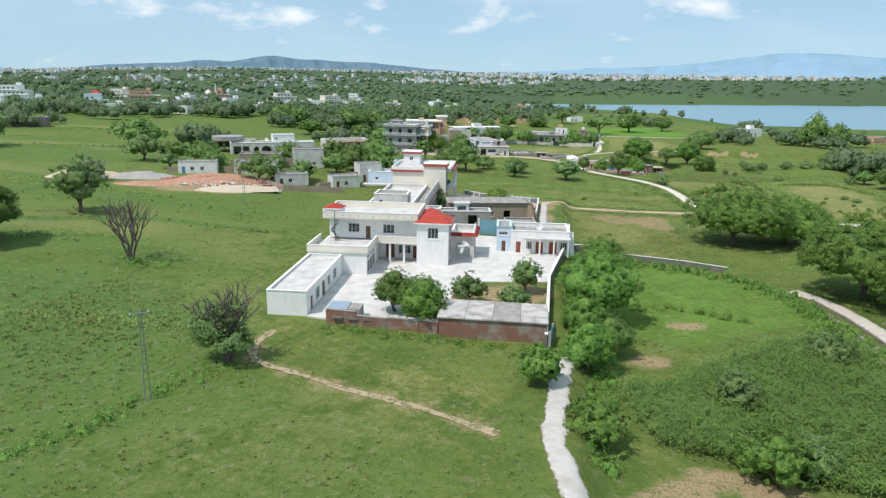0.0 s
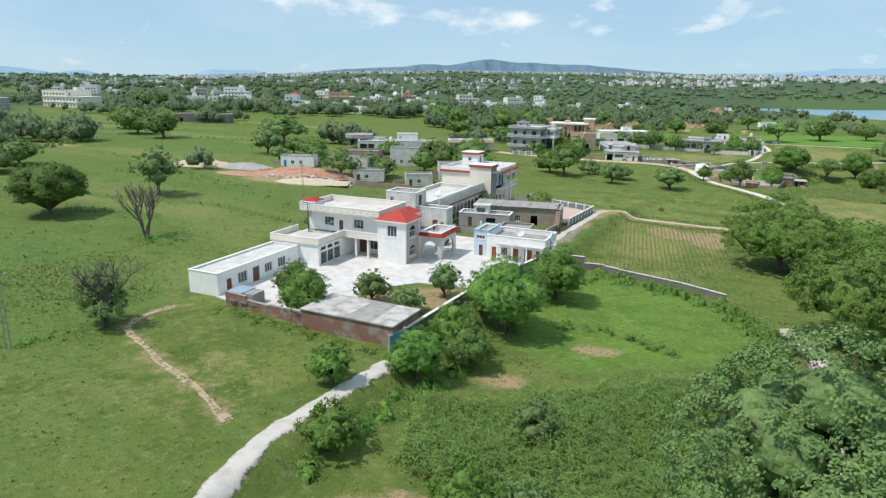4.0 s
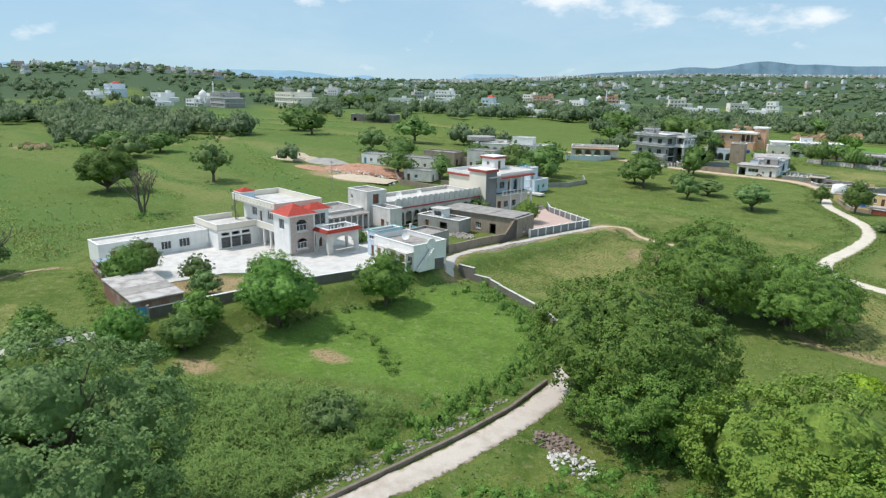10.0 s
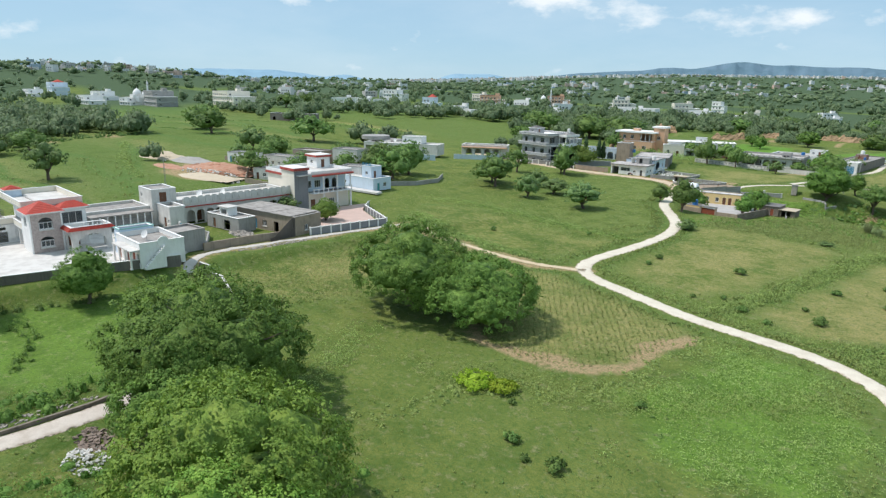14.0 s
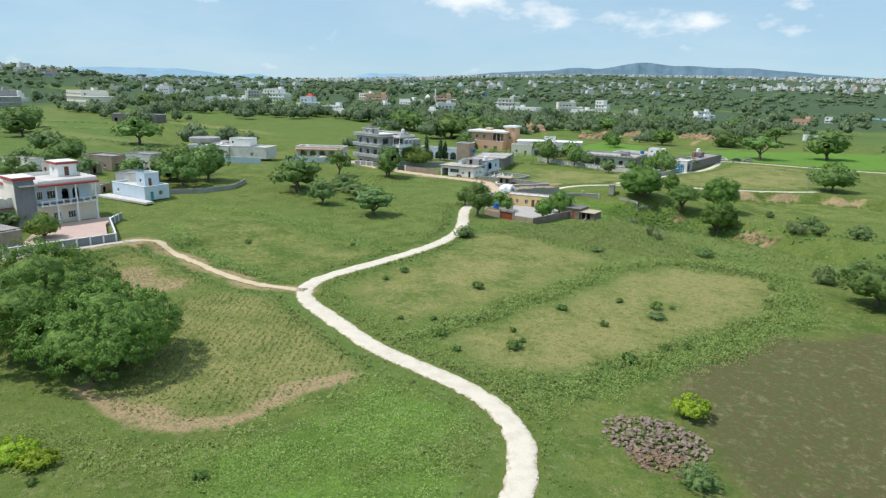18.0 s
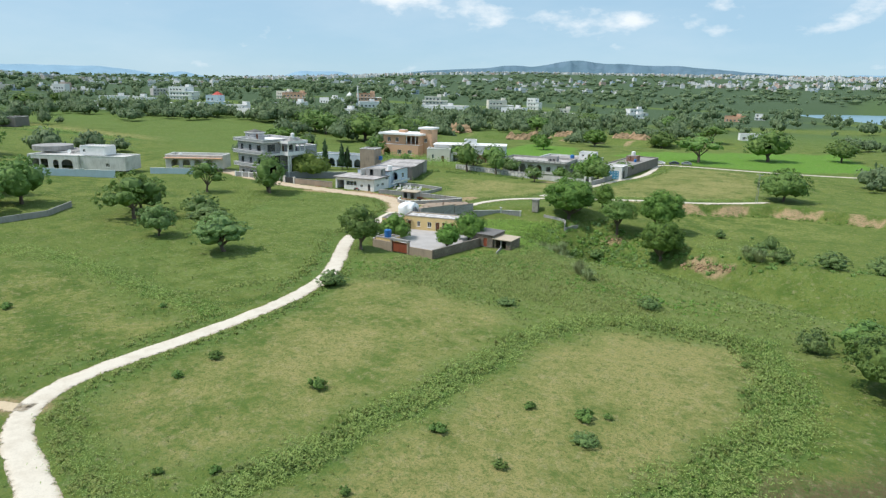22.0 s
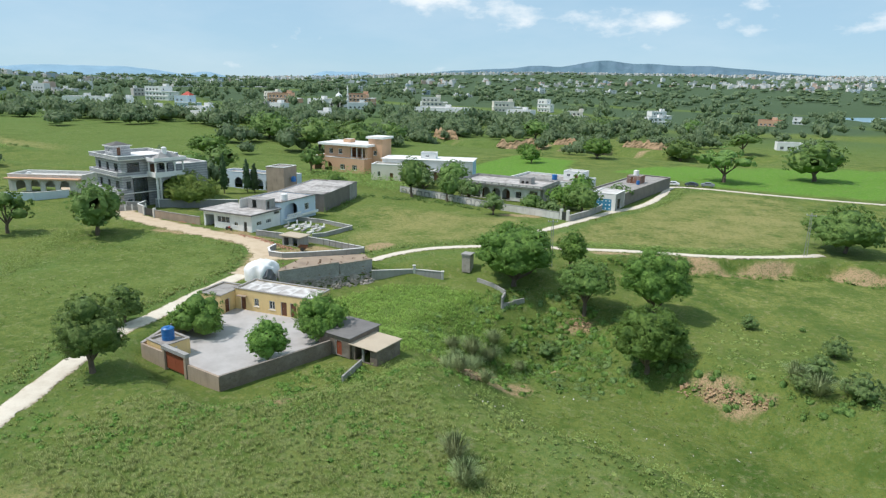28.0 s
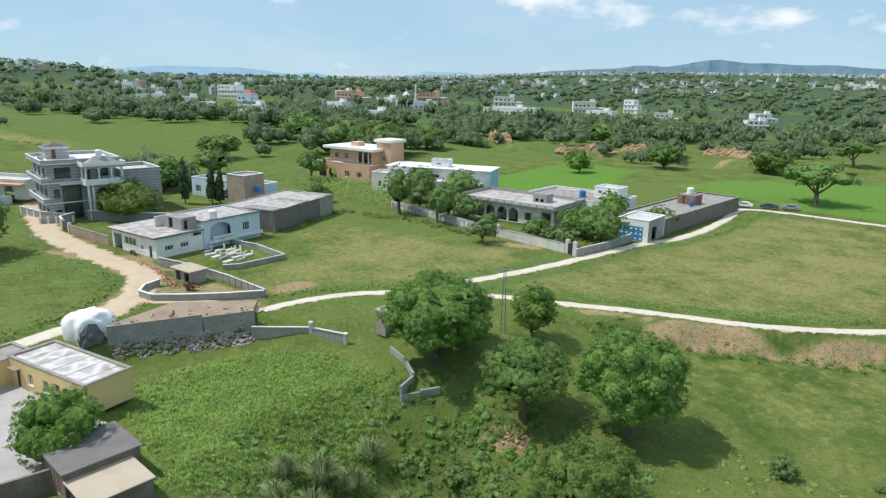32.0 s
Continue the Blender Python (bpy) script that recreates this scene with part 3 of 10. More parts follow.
def zones():
    """How dry, bare, lush or weedy the ground is."""
    fields = [CROP_A, CROP_B, FIELD_C, FIELD_D, MEADOW, PLAY_FIELD, GREEN_F, GREEN_E, LUSH]
    edge = np.max([1 - ss(1.0, 3.6, seg_dist(Xj, Yj, f + f[:1])) for f in fields], axis=0)
    dry = 0.52 * poly_in(Xj, Yj, FIELD_C, 3) + 0.74 * poly_in(Xj, Yj, FIELD_D, 3) + 0.72 * poly_in(Xj, Yj, CROP_A) + 0.45 * poly_in(Xj, Yj, CROP_B) + 0.5 * poly_in(Xj, Yj, MEADOW, 4) + 0.2 * poly_in(Xj, Yj, EAST_GREEN, 4) + 0.62 * poly_in(Xj, Yj, PLAY_FIELD, 4)
    dry += 0.25 * poly_in(Xj, Yj, GREEN_E) + 0.55 * poly_in(X, Y, WEST_FIELDS, 12) * ss(-0.1, 0.8, np.sin(Y / 11 + 2.2 * np.sin(X / 47) + X / 60)) + 0.4 * poly_in(Xj, Yj, SOUTH_PASTURE, 8) + 0.15 * poly_in(Xj, Yj, GREEN_F, 6)
    for s in ((22, 336, 9, 16), (21, 318, 4, 10), (34, 347, 8, 5), (78, 371, 12, 10), (84, 388, 9, 9), (105, 225, 9, 12), (70, 205, 8, 12), (100, 190, 7, 10), (25, 150, 8, 14), (-10, 56, 14, 9), (-22, 46, 14, 8)):
        dry += 0.35 * spot(Xj, Yj, *s)
    soil = np.zeros(X.shape)
    for s in ((26, 89.5, 4.5, 1.6, 10), (18, 76, 4, 1.8, 30), (14, 47.5, 6, 2.6, 20), (22, 50.6, 7, 2, 0), (29.6, 310, 3, 5, 0), (-78, 166, 15, 9, 20), (-88, 178, 16, 8, 30), (2, 91, 7, 6, 0), (-4, 87, 9, 6, 10), (36, 160, 6, 9, 0), (22.5, 298.5, 7, 4.2, 40), (19, 295, 3.5, 3, 0), (24, 302, 5, 2.4, 10), (98, 296.8, 5.5, 1.6, 0), (70, 281, 3, 2, 0), (73.8, 306.6, 2.6, 1.6, 20), (73, 297.5, 1.6, 1.2, 0), (68, 289.4, 2.0, 1.3, 30), (2.6, 297.6, 5, 1.2, 0), (62, 255, 2.2, 1.2, 20),
              (86, 342.6, 14, 0.9, 25), (70, 336, 9, 0.7, 30), (3, 299.6, 9, 1.3, 10), (-12, 291, 6, 1.2, 0), (77, 140.5, 8, 1.6, 20), (83, 152, 1.4, 10, 0), (72, 139, 7, 1.4, 0), (30, 300, 4, 3, 0), (36, 355, 5, 2.4, 20), (14, 172, 4, 1.5, 0), (28, 163, 6, 7, 30)):
        soil = np.maximum(soil, spot(Xj, Yj, *s))
    bare = [(60, 142.4), (66, 138.8), (72, 137.8), (80, 140.6), (83.6, 149), (84, 160)]
    soil = np.maximum(soil, 0.95 * (1 - ss(0.5, 1.5, seg_dist(Xj, Yj, bare))))
    for cliff in ([(-92, 511), (-70, 507), (-48, 526), (-20, 520), (4, 534), (22, 529), (46, 549)], [(66, 330), (75, 335.6), (82, 340.4), (93, 348.2), (100, 353), (112, 356), (128, 356)], [(66, 281), (72, 283), (75, 286)]):
        soil = np.maximum(soil, 1.0 * (1 - ss(0.8, 2.2, seg_dist(Xj, Yj, cliff))) * ss(-0.7, -0.1, np.sin(X * 0.35 + np.sin(Y * 0.2))))
    soil = np.maximum(soil, 0.55 * (1 - ss(0.3, 1.6, seg_dist(X + 0.5 * np.sin(Y), Y + 0.5 * np.sin(X * 1.3), TRACK))))
    verge = 1 - ss(1.6, 2.6, np.min([seg_dist(Xj, Yj, r) for r in (DIRT_ROAD, WALL_TRACK, EARTH_TRACK)], axis=0))
    soil = np.maximum(soil, 0.65 * verge)
    lush = 0.5 * poly_in(Xj, Yj, LUSH) + 0.12 * poly_in(Xj, Yj, GREEN_F, 3) + 0.9 * poly_in(X, Y, CROP_N, 2) + 1.0 * poly_in(X, Y, CROP_NW, 2) + 0.12 * poly_in(Xj, Yj, EAST_GREEN, 2)
    plot = poly_in(Xj, Yj, GRASS_PLOT, 2)
    lush = lush + 0.35 * plot + 0.55 * poly_in(Xj, Yj, [(86, 138), (90, 150), (88, 162), (100, 162), (109, 150), (110, 134), (100, 128)], 3)
    rough = 0.52 * poly_in(X, Y, WEST_FIELDS, 20) + 0.42 * poly_in(X, Y, [(-80, 10), (-6, 24), (-3, 48), (-27, 66), (-34, 84), (-80, 90)], 6) + 0.30 * edge + 0.7 * (1 - ss(0.8, 2.4, np.minimum(seg_dist(Xj, Yj, MID_BANK), seg_dist(Xj, Yj, EAST_BANK) - 1.2))) + 0.45 * plot + 0.2 * (1 - ss(10, 24, seg_dist(X, Y, GULLY))) + 0.42 * poly_in(X, Y, SOUTH_PASTURE, 6) + 0.4 * (1 - ss(-60, -20, X)) * ss(320, 345, Y) + 0.25 * poly_in(X, Y, GREEN_F, 6) + 0.5 * ss(1.5, 3, road_d) * (1 - ss(3, 6, road_d)) + 0.7 * poly_in(X, Y, TALL_CROP, 2)
    far_ = np.hypot(X - 60, Y - 140)
    rough += 0.9 * ss(330, 620, far_) * ss(-0.5, 0.1, np.sin(X / 61 + 2 * np.sin(Y / 47)) * np.cos(Y / 83) + 0.9 * ss(900, 1300, far_))
    for t in ([(-260, 88), (-120, 82), (-42, 70)], [(-260, 116), (-100, 122), (-45, 128)], [(-240, 150), (-110, 148), (-60, 140)], [(-300, 196), (-125, 205)], [(-330, 236), (-145, 234)], [(-200, 62), (-90, 58), (-44, 46)], [(-420, 275), (-170, 262)], [(-300, 320), (-150, 300), (-110, 330)]):
        rough += 0.6 * (1 - ss(0.6, 2.2 + 0.006 * np.abs(X), seg_dist(X + 3 * np.sin(Y * 0.13), Y + 2 * np.sin(X * 0.11), t)))
    for t in TERRACES:
        rough += 0.95 * (1 - ss(0.8, 3.6, seg_dist(X + 4 * np.sin(Y * 0.07), Y + 3 * np.sin(X * 0.06), t)))
        dry += 0.45 * (1 - ss(2, 11, seg_dist(X + 5 * np.sin(Y * 0.05), Y - 9, t)))
    soil = np.maximum(soil, 0.9 * (1 - ss(0.8, 2.6, seg_dist(X, Y, SCARP))) * ss(-0.5, 0.1, np.sin(X * 0.5 + np.sin(Y * 0.3))))
    marsh = poly_in(Xj, Yj, MARSH, 4)
    return [np.clip(v, 0, 1) for v in (dry, soil, lush, rough, marsh)]


def sheet(name, gx, gy, Z):
    ny, nx = Z.shape
    X, Y = np.meshgrid(gx, gy)
    me = bpy.data.meshes.new(name)
    i = np.arange(nx * ny).reshape(ny, nx)
    f = np.stack([i[:-1, :-1], i[:-1, 1:], i[1:, 1:], i[1:, :-1]], -1).reshape(-1, 4)
    me.vertices.add(nx * ny)
    me.vertices.foreach_set("co", np.stack([X, Y, Z], -1).ravel())
    me.loops.add(f.size)
    me.loops.foreach_set("vertex_index", f.ravel())
    me.polygons.add(len(f))
    me.polygons.foreach_set("loop_start", np.arange(0, f.size, 4))
    me.polygons.foreach_set("use_smooth", np.ones(len(f), bool))
    me.update()
    return me


def ground_material():
    m, n, l, b = nt("meadow_ground")
    p = world_co(n)

    def attr(name):
        a = n.new("ShaderNodeAttribute")
        a.attribute_name = name
        return a.outputs["Fac"]

    big, mid, small, tiny = noise_of(n, l, p, 0.018, 4), noise_of(n, l, p, 0.16, 8, 0.72), noise_of(n, l, p, 0.9, 8, 0.72), noise_of(n, l, p, 4.2, 5, 0.75)
    c = mixc(n, l, ramp(n, l, mid, 0.40, 0.60), (0.070, 0.116, 0.020), (0.206, 0.226, 0.058))
    c = mixc(n, l, ramp(n, l, big, 0.38, 0.66), c, (0.148, 0.192, 0.045))

    def zone(c, name, col, gain=1.0, jag=0.9):
        f = maths(n, l, "ADD", maths(n, l, "MULTIPLY", attr(name), gain), maths(n, l, "MULTIPLY", maths(n, l, "SUBTRACT", maths(n, l, "ADD", small, maths(n, l, "MULTIPLY", mid, 1.3)), 1.15), jag))
        f = maths(n, l, "MULTIPLY", ramp(n, l, f, 0.12, 0.85), ramp(n, l, attr(name), 0.0, 0.15))
        return mixc(n, l, f, c, col)

    c = zone(c, "dry", (0.315, 0.282, 0.108), 0.85, 1.6)
    c = zone(c, "lush", (0.135, 0.280, 0.036))
    c = zone(c, "rough", (0.106, 0.180, 0.043), 0.9, 1.5)
    c = zone(c, "marsh", (0.130, 0.105, 0.050), 1.2, 0.8)
    c = zone(c, "soil", (0.430, 0.300, 0.175), 1.1, 0.8)
    # bare specks and dark tufts
    c = mixc(n, l, maths(n, l, "MULTIPLY", ramp(n, l, small, 0.53, 0.70), 0.70), c, (0.33, 0.29, 0.16))
    c = mixc(n, l, maths(n, l, "MULTIPLY", ramp(n, l, tiny, 0.47, 0.62), 0.66), c, (0.060, 0.125, 0.030))
    c = mixc(n, l, maths(n, l, "MULTIPLY", ramp(n, l, noise_of(n, l, p, 2.1, 6, 0.8), 0.52, 0.66), 0.45), c, (0.19, 0.26, 0.085))
    # shade of grass clumps painted in as darker green blotches
    c = mixc(n, l, maths(n, l, "MULTIPLY", ramp(n, l, noise_of(n, l, p, 1.3, 5, 0.75), 0.52, 0.62), 0.55), c, (0.064, 0.128, 0.025))
    # far scrub and tree cover, its green dulled and blued as if by haze
    c = zone(c, "wood", (0.072, 0.112, 0.056), 1.5, 0.5)
    l.new(c, b.inputs["Base Color"])
    b.inputs["Roughness"].default_value = 0.95
    b.inputs["Specular IOR Level"].default_value = 0.1
    bp = n.new("ShaderNodeBump")
    bp.inputs["Strength"].default_value, bp.inputs["Distance"].default_value = 0.75, 0.22
    l.new(maths(n, l, "ADD", tiny, maths(n, l, "MULTIPLY", small, 1.5)), bp.inputs["Height"])
    l.new(bp.outputs["Normal"], b.inputs["Normal"])
    return m


far_d = np.hypot(X - 60, Y - 140)
scrub = ss(380, 700, far_d) * ss(-0.75, 0.15, np.sin(X / 61 + 2 * np.sin(Y / 47)) * np.cos(Y / 83) + 1.2 * ss(800, 1200, far_d)) * (1 - 0.6 * ss(0, 120, X) * (1 - ss(1500, 2000, far_d)))
me = sheet("ground", gx, gy, Z)
for key, v in zip(("dry", "soil", "lush", "rough", "marsh", "wood"), zones() + [scrub]):
    a = me.attributes.new(key, "FLOAT", "POINT")
    a.data.foreach_set("value", v.ravel().astype(np.float32))
me.materials.append(ground_material())
tagged(new("ground", me), "green monsoon meadows and small fields with bare earth patches", "ground", kind="structure")


# ---- roads ----
def spline(line, step=1.2):
    out = []
    p = [Vector((*q, 0)) for q in line]
    p = [p[0] * 2 - p[1]] + p + [p[-1] * 2 - p[-2]]
    for a, b, c, d in zip(p, p[1:], p[2:], p[3:]):
        k = max(2, int((c - b).length / step))
        for i in range(k):
            t = i / k
            out.append(0.5 * (2 * b + (c - a) * t + (2 * a - 5 * b + 4 * c - d) * t * t + (3 * b - a - 3 * c + d) * t ** 3))
    out.append(p[-2])
    return out


def road_material(name, base, stain, edge, patchy=0.0):
    m, n, l, b = nt(name)
    p = world_co(n)
    f = ramp(n, l, noise_of(n, l, p, 0.6, 6), 0.45, 0.7)
    c = mixc(n, l, maths(n, l, "MULTIPLY", f, 0.55), base, stain)
    at = n.new("ShaderNodeAttribute")
    at.attribute_name = "edge"
    e = ramp(n, l, maths(n, l, "ADD", at.outputs["Fac"], maths(n, l, "MULTIPLY", maths(n, l, "SUBTRACT", noise_of(n, l, p, 1.6, 5), 0.5), 1.5)), 0.55, 1.0)
    c = mixc(n, l, e, c, edge)
    g = noise_of(n, l, p, 7.0, 4)
    c = mixc(n, l, maths(n, l, "MULTIPLY", ramp(n, l, g, 0.5, 0.75), 0.3), c, tuple(v * 0.6 for v in stain))
    l.new(c, b.inputs["Base Color"])
    b.inputs["Roughness"].default_value = 0.9
    bp = n.new("ShaderNodeBump")
    bp.inputs["Strength"].default_value, bp.inputs["Distance"].default_value = 0.4, 0.04
    l.new(g, bp.inputs["Height"])
    l.new(bp.outputs["Normal"], b.inputs["Normal"])
    # grass of the verge grows over the edge and through worn places
    gone = ramp(n, l, maths(n, l, "ADD", maths(n, l, "ADD", at.outputs["Fac"], maths(n, l, "MULTIPLY", maths(n, l, "SUBTRACT", noise_of(n, l, p, 1.1, 7, 0.7), 0.5), 1.6)), patchy), 0.72, 0.95)
    tr = n.new("ShaderNodeBsdfTransparent")
    mx = n.new("ShaderNodeMixShader")
    l.new(gone, mx.inputs[0])
    l.new(b.outputs[0], mx.inputs[1])
    l.new(tr.outputs[0], mx.inputs[2])
    l.new(mx.outputs[0], n["Material Output"].inputs["Surface"])
    return m


CONCRETE_ROAD = road_material("pale_concrete_road", (0.66, 0.60, 0.49), (0.48, 0.41, 0.31), (0.42, 0.34, 0.22))
TRODDEN = road_material("trodden_earth", (0.40, 0.32, 0.19), (0.30, 0.24, 0.13), (0.24, 0.21, 0.10), 0.50)
WORN_CONCRETE = road_material("worn_concrete_path", (0.54, 0.51, 0.46), (0.33, 0.29, 0.24), (0.32, 0.27, 0.20))
EARTH_TRACK_SOIL = road_material("rutted_earth", (0.58, 0.47, 0.31), (0.44, 0.34, 0.20), (0.34, 0.28, 0.14), 0.22)
EARTH_ROAD = road_material("earth_road", (0.56, 0.45, 0.31), (0.42, 0.31, 0.20), (0.30, 0.25, 0.12))


def road(name, line, width, mat, label, lift=0.07, ragged=0.18):
    pts = spline(line)
    rnd = random.Random(len(line) * 7 + int(width * 10))
    verts, faces, edge = [], [], []
    cols = (-1.0, -0.82, -0.4, 0, 0.4, 0.82, 1.0)
    for i, p in enumerate(pts):
        a, b = pts[max(0, i - 1)], pts[min(len(pts) - 1, i + 1)]
        t = (b - a).normalized()
        s = Vector((-t.y, t.x, 0))
        wl, wr = width / 2 + rnd.uniform(-ragged, ragged), width / 2 + rnd.uniform(-ragged, ragged)
        for c in cols:
            q = p + s * c * (wl if c < 0 else wr)
            z = height(q.x, q.y) + (lift if abs(c) < 0.9 else -0.10)
            verts.append((q.x, q.y, z))
            edge.append(1.0 if abs(c) > 0.9 else (0.75 if abs(c) > 0.7 else (0.2 if abs(c) > 0.3 else 0.28)))
        if i:
            k = (i - 1) * len(cols)
            for j in range(len(cols) - 1):
                faces.append((k + j, k + j + 1, k + j + 1 + len(cols), k + j + len(cols)))
    me = bpy.data.meshes.new(name)
    me.from_pydata(verts, [], [f[::-1] for f in faces])
    at = me.attributes.new("edge", "FLOAT", "POINT")
    at.data.foreach_set("value", edge)
    me.polygons.foreach_set("use_smooth", [True] * len(faces))
    me.materials.append(mat)
    return tagged(new(name, me), label, "road", kind="structure")


road("road", ROAD, 3.3, CONCRETE_ROAD, "narrow winding pale concrete village road between green fields")
road("dirt_road", DIRT_ROAD, 6.0, EARTH_ROAD, "broad bare earth road in front of the village houses", 0.09, 0.6)
road("lane", LANE, 2.2, CONCRETE_ROAD, "narrow concrete lane along the edge of the meadow", 0.11)
road("lane_mouth", LANE_IN, 2.6, EARTH_ROAD, "earth lane past the walled yard", 0.13, 0.3)
road("gate_lane", GATE_LANE, 2.6, CONCRETE_ROAD, "concrete lane along walled houses to the blue gate", 0.09)
road("near_road", NEAR_ROAD, 3.4, road_material("worn_concrete_road", (0.56, 0.50, 0.43), (0.32, 0.25, 0.19), (0.30, 0.24, 0.17)), "pale concrete road ending under large trees", 0.08)
road("wall_track", WALL_TRACK, 1.9, WORN_CONCRETE, "trodden pale track beside the farm wall", 0.07, 0.3)
road("earth_track", EARTH_TRACK, 2.2, EARTH_TRACK_SOIL, "tan earth track along the field edge to the road", 0.07, 0.35)
road("field_track", TRACK, 1.7, TRODDEN, "trodden earth track across the meadow", 0.06, 0.35)
road("foot_path", FOOT_PATH, 2.5, WORN_CONCRETE, "worn pale concrete path to the farm gate", 0.08, 0.3)

# ---- lake and far hills ----
def water_material():
    m, n, l, b = nt("lake_water")
    b.inputs["Base Color"].default_value = (0.17, 0.30, 0.36, 1)
    b.inputs["Roughness"].default_value = 0.3
    t = noise_of(n, l, world_co(n), 0.6, 3)
    bp = n.new("ShaderNodeBump")
    bp.inputs["Strength"].default_value, bp.inputs["Distance"].default_value = 0.15, 0.1
    l.new(t, bp.inputs["Height"])
    l.new(bp.outputs["Normal"], b.inputs["Normal"])
    return m


lx, ly = np.linspace(-80, 1900, 60), np.linspace(330, 2100, 60)
me = sheet("lake", lx, ly, np.full((60, 60), -9.0))
me.materials.append(water_material())
tagged(new("lake", me), "calm pale blue lake beyond the fields", "lake", kind="structure")


# Hill colours carry the distance haze themselves; the air is clear.
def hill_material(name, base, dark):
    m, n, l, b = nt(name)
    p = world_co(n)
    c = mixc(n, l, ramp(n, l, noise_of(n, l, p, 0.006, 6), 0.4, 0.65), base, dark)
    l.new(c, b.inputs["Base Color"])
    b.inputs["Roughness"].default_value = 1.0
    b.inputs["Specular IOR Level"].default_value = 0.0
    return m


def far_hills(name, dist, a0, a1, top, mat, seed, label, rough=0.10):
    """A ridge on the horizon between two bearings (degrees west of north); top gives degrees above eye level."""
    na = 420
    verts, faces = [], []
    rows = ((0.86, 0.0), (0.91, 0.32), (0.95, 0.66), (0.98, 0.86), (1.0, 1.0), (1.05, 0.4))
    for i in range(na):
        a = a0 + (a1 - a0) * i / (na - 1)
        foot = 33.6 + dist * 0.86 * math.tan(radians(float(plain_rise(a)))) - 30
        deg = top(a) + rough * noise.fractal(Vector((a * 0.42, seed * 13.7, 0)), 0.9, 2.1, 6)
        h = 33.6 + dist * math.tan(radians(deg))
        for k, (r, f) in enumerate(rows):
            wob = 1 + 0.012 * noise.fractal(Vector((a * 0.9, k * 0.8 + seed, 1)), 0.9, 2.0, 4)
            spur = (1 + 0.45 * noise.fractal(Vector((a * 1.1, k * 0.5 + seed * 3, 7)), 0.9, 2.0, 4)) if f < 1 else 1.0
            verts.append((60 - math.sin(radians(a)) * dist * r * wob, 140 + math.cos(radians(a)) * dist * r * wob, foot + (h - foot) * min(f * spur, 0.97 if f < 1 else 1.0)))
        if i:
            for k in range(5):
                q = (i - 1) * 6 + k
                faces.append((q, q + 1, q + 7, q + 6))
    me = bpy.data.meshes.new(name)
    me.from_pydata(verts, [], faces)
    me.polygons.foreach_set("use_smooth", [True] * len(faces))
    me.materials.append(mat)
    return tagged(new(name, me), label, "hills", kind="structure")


def bumps(*items):
    return lambda a: float(plain_rise(a)) - 0.12 + sum(h * math.exp(-((a - c) / w) ** 2) for c, w, h in items)


# Both ranges are painted blue to stand for haze, paler on the farther one.
far_hills("backdrop", 4250, -30, 46, bumps((30.5, 3.2, 0.36), (26, 2.6, 0.62), (21.6, 2.4, 0.92), (17.6, 3.2, 0.78), (12.8, 3.6, 0.62), (8, 3.6, 0.3), (34.5, 3.0, 0.25)), hill_material("haze_blue_wooded_hills", (0.140, 0.215, 0.270), (0.108, 0.180, 0.220)), 3, "long wooded ridge on the horizon with blue haze in its colour", 0.07)
far_hills("backdrop_range", 4700, -80, 120, bumps((-22, 6, 1.25), (-14, 7, 0.75), (-32, 10, 1.2), (-4, 7, 0.35), (44, 1.6, 0.58), (41.3, 1.6, 0.46), (60.5, 3.2, 0.68), (65.5, 3, 0.6), (53.4, 1.5, 0.46), (57, 2.0, 0.3), (33, 4, 0.15), (80, 10, 0.9)), hill_material("haze_blue_mountains", (0.250, 0.385, 0.480), (0.225, 0.350, 0.440)), 8, "mountains far behind the plain with pale blue haze in their colour", 0.10)

# ---- building kit ----
def part(name, bm, mat, parent, label=""):
    """Links a bmesh as one mesh under a thing or a part."""
    me = bpy.data.meshes.new(name)
    bmesh.ops.recalc_face_normals(bm, faces=bm.faces)
    bm.to_mesh(me)
    bm.free()
    me.materials.append(mat)
    ob = new(name, me)
    ob.parent = parent
    return tagged(ob, label)


def thing(name, label, category, loc=(0, 0, 0), yaw=0.0, group=""):
    ob = new(name)
    ob.empty_display_size = 0.3
    ob.matrix_basis = pose(*loc, 0, 0, yaw)
    return tagged(ob, label, category, group)


def box(bm, x0, y0, z0, x1, y1, z1):
    v = [bm.verts.new(p) for p in ((x0, y0, z0), (x1, y0, z0), (x1, y1, z0), (x0, y1, z0), (x0, y0, z1), (x1, y0, z1), (x1, y1, z1), (x0, y1, z1))]
    for f in ((0, 3, 2, 1), (4, 5, 6, 7), (0, 1, 5, 4), (1, 2, 6, 5), (2, 3, 7, 6), (3, 0, 4, 7)):
        bm.faces.new([v[i] for i in f])
    return bm


def boxes(*items):
    bm = bmesh.new()
    for i in items:
        box(bm, *i)
    return bm


def soft(bm, w=0.03):
    bmesh.ops.bevel(bm, geom=list(bm.edges), offset=w, segments=1, affect="EDGES")
    return bm


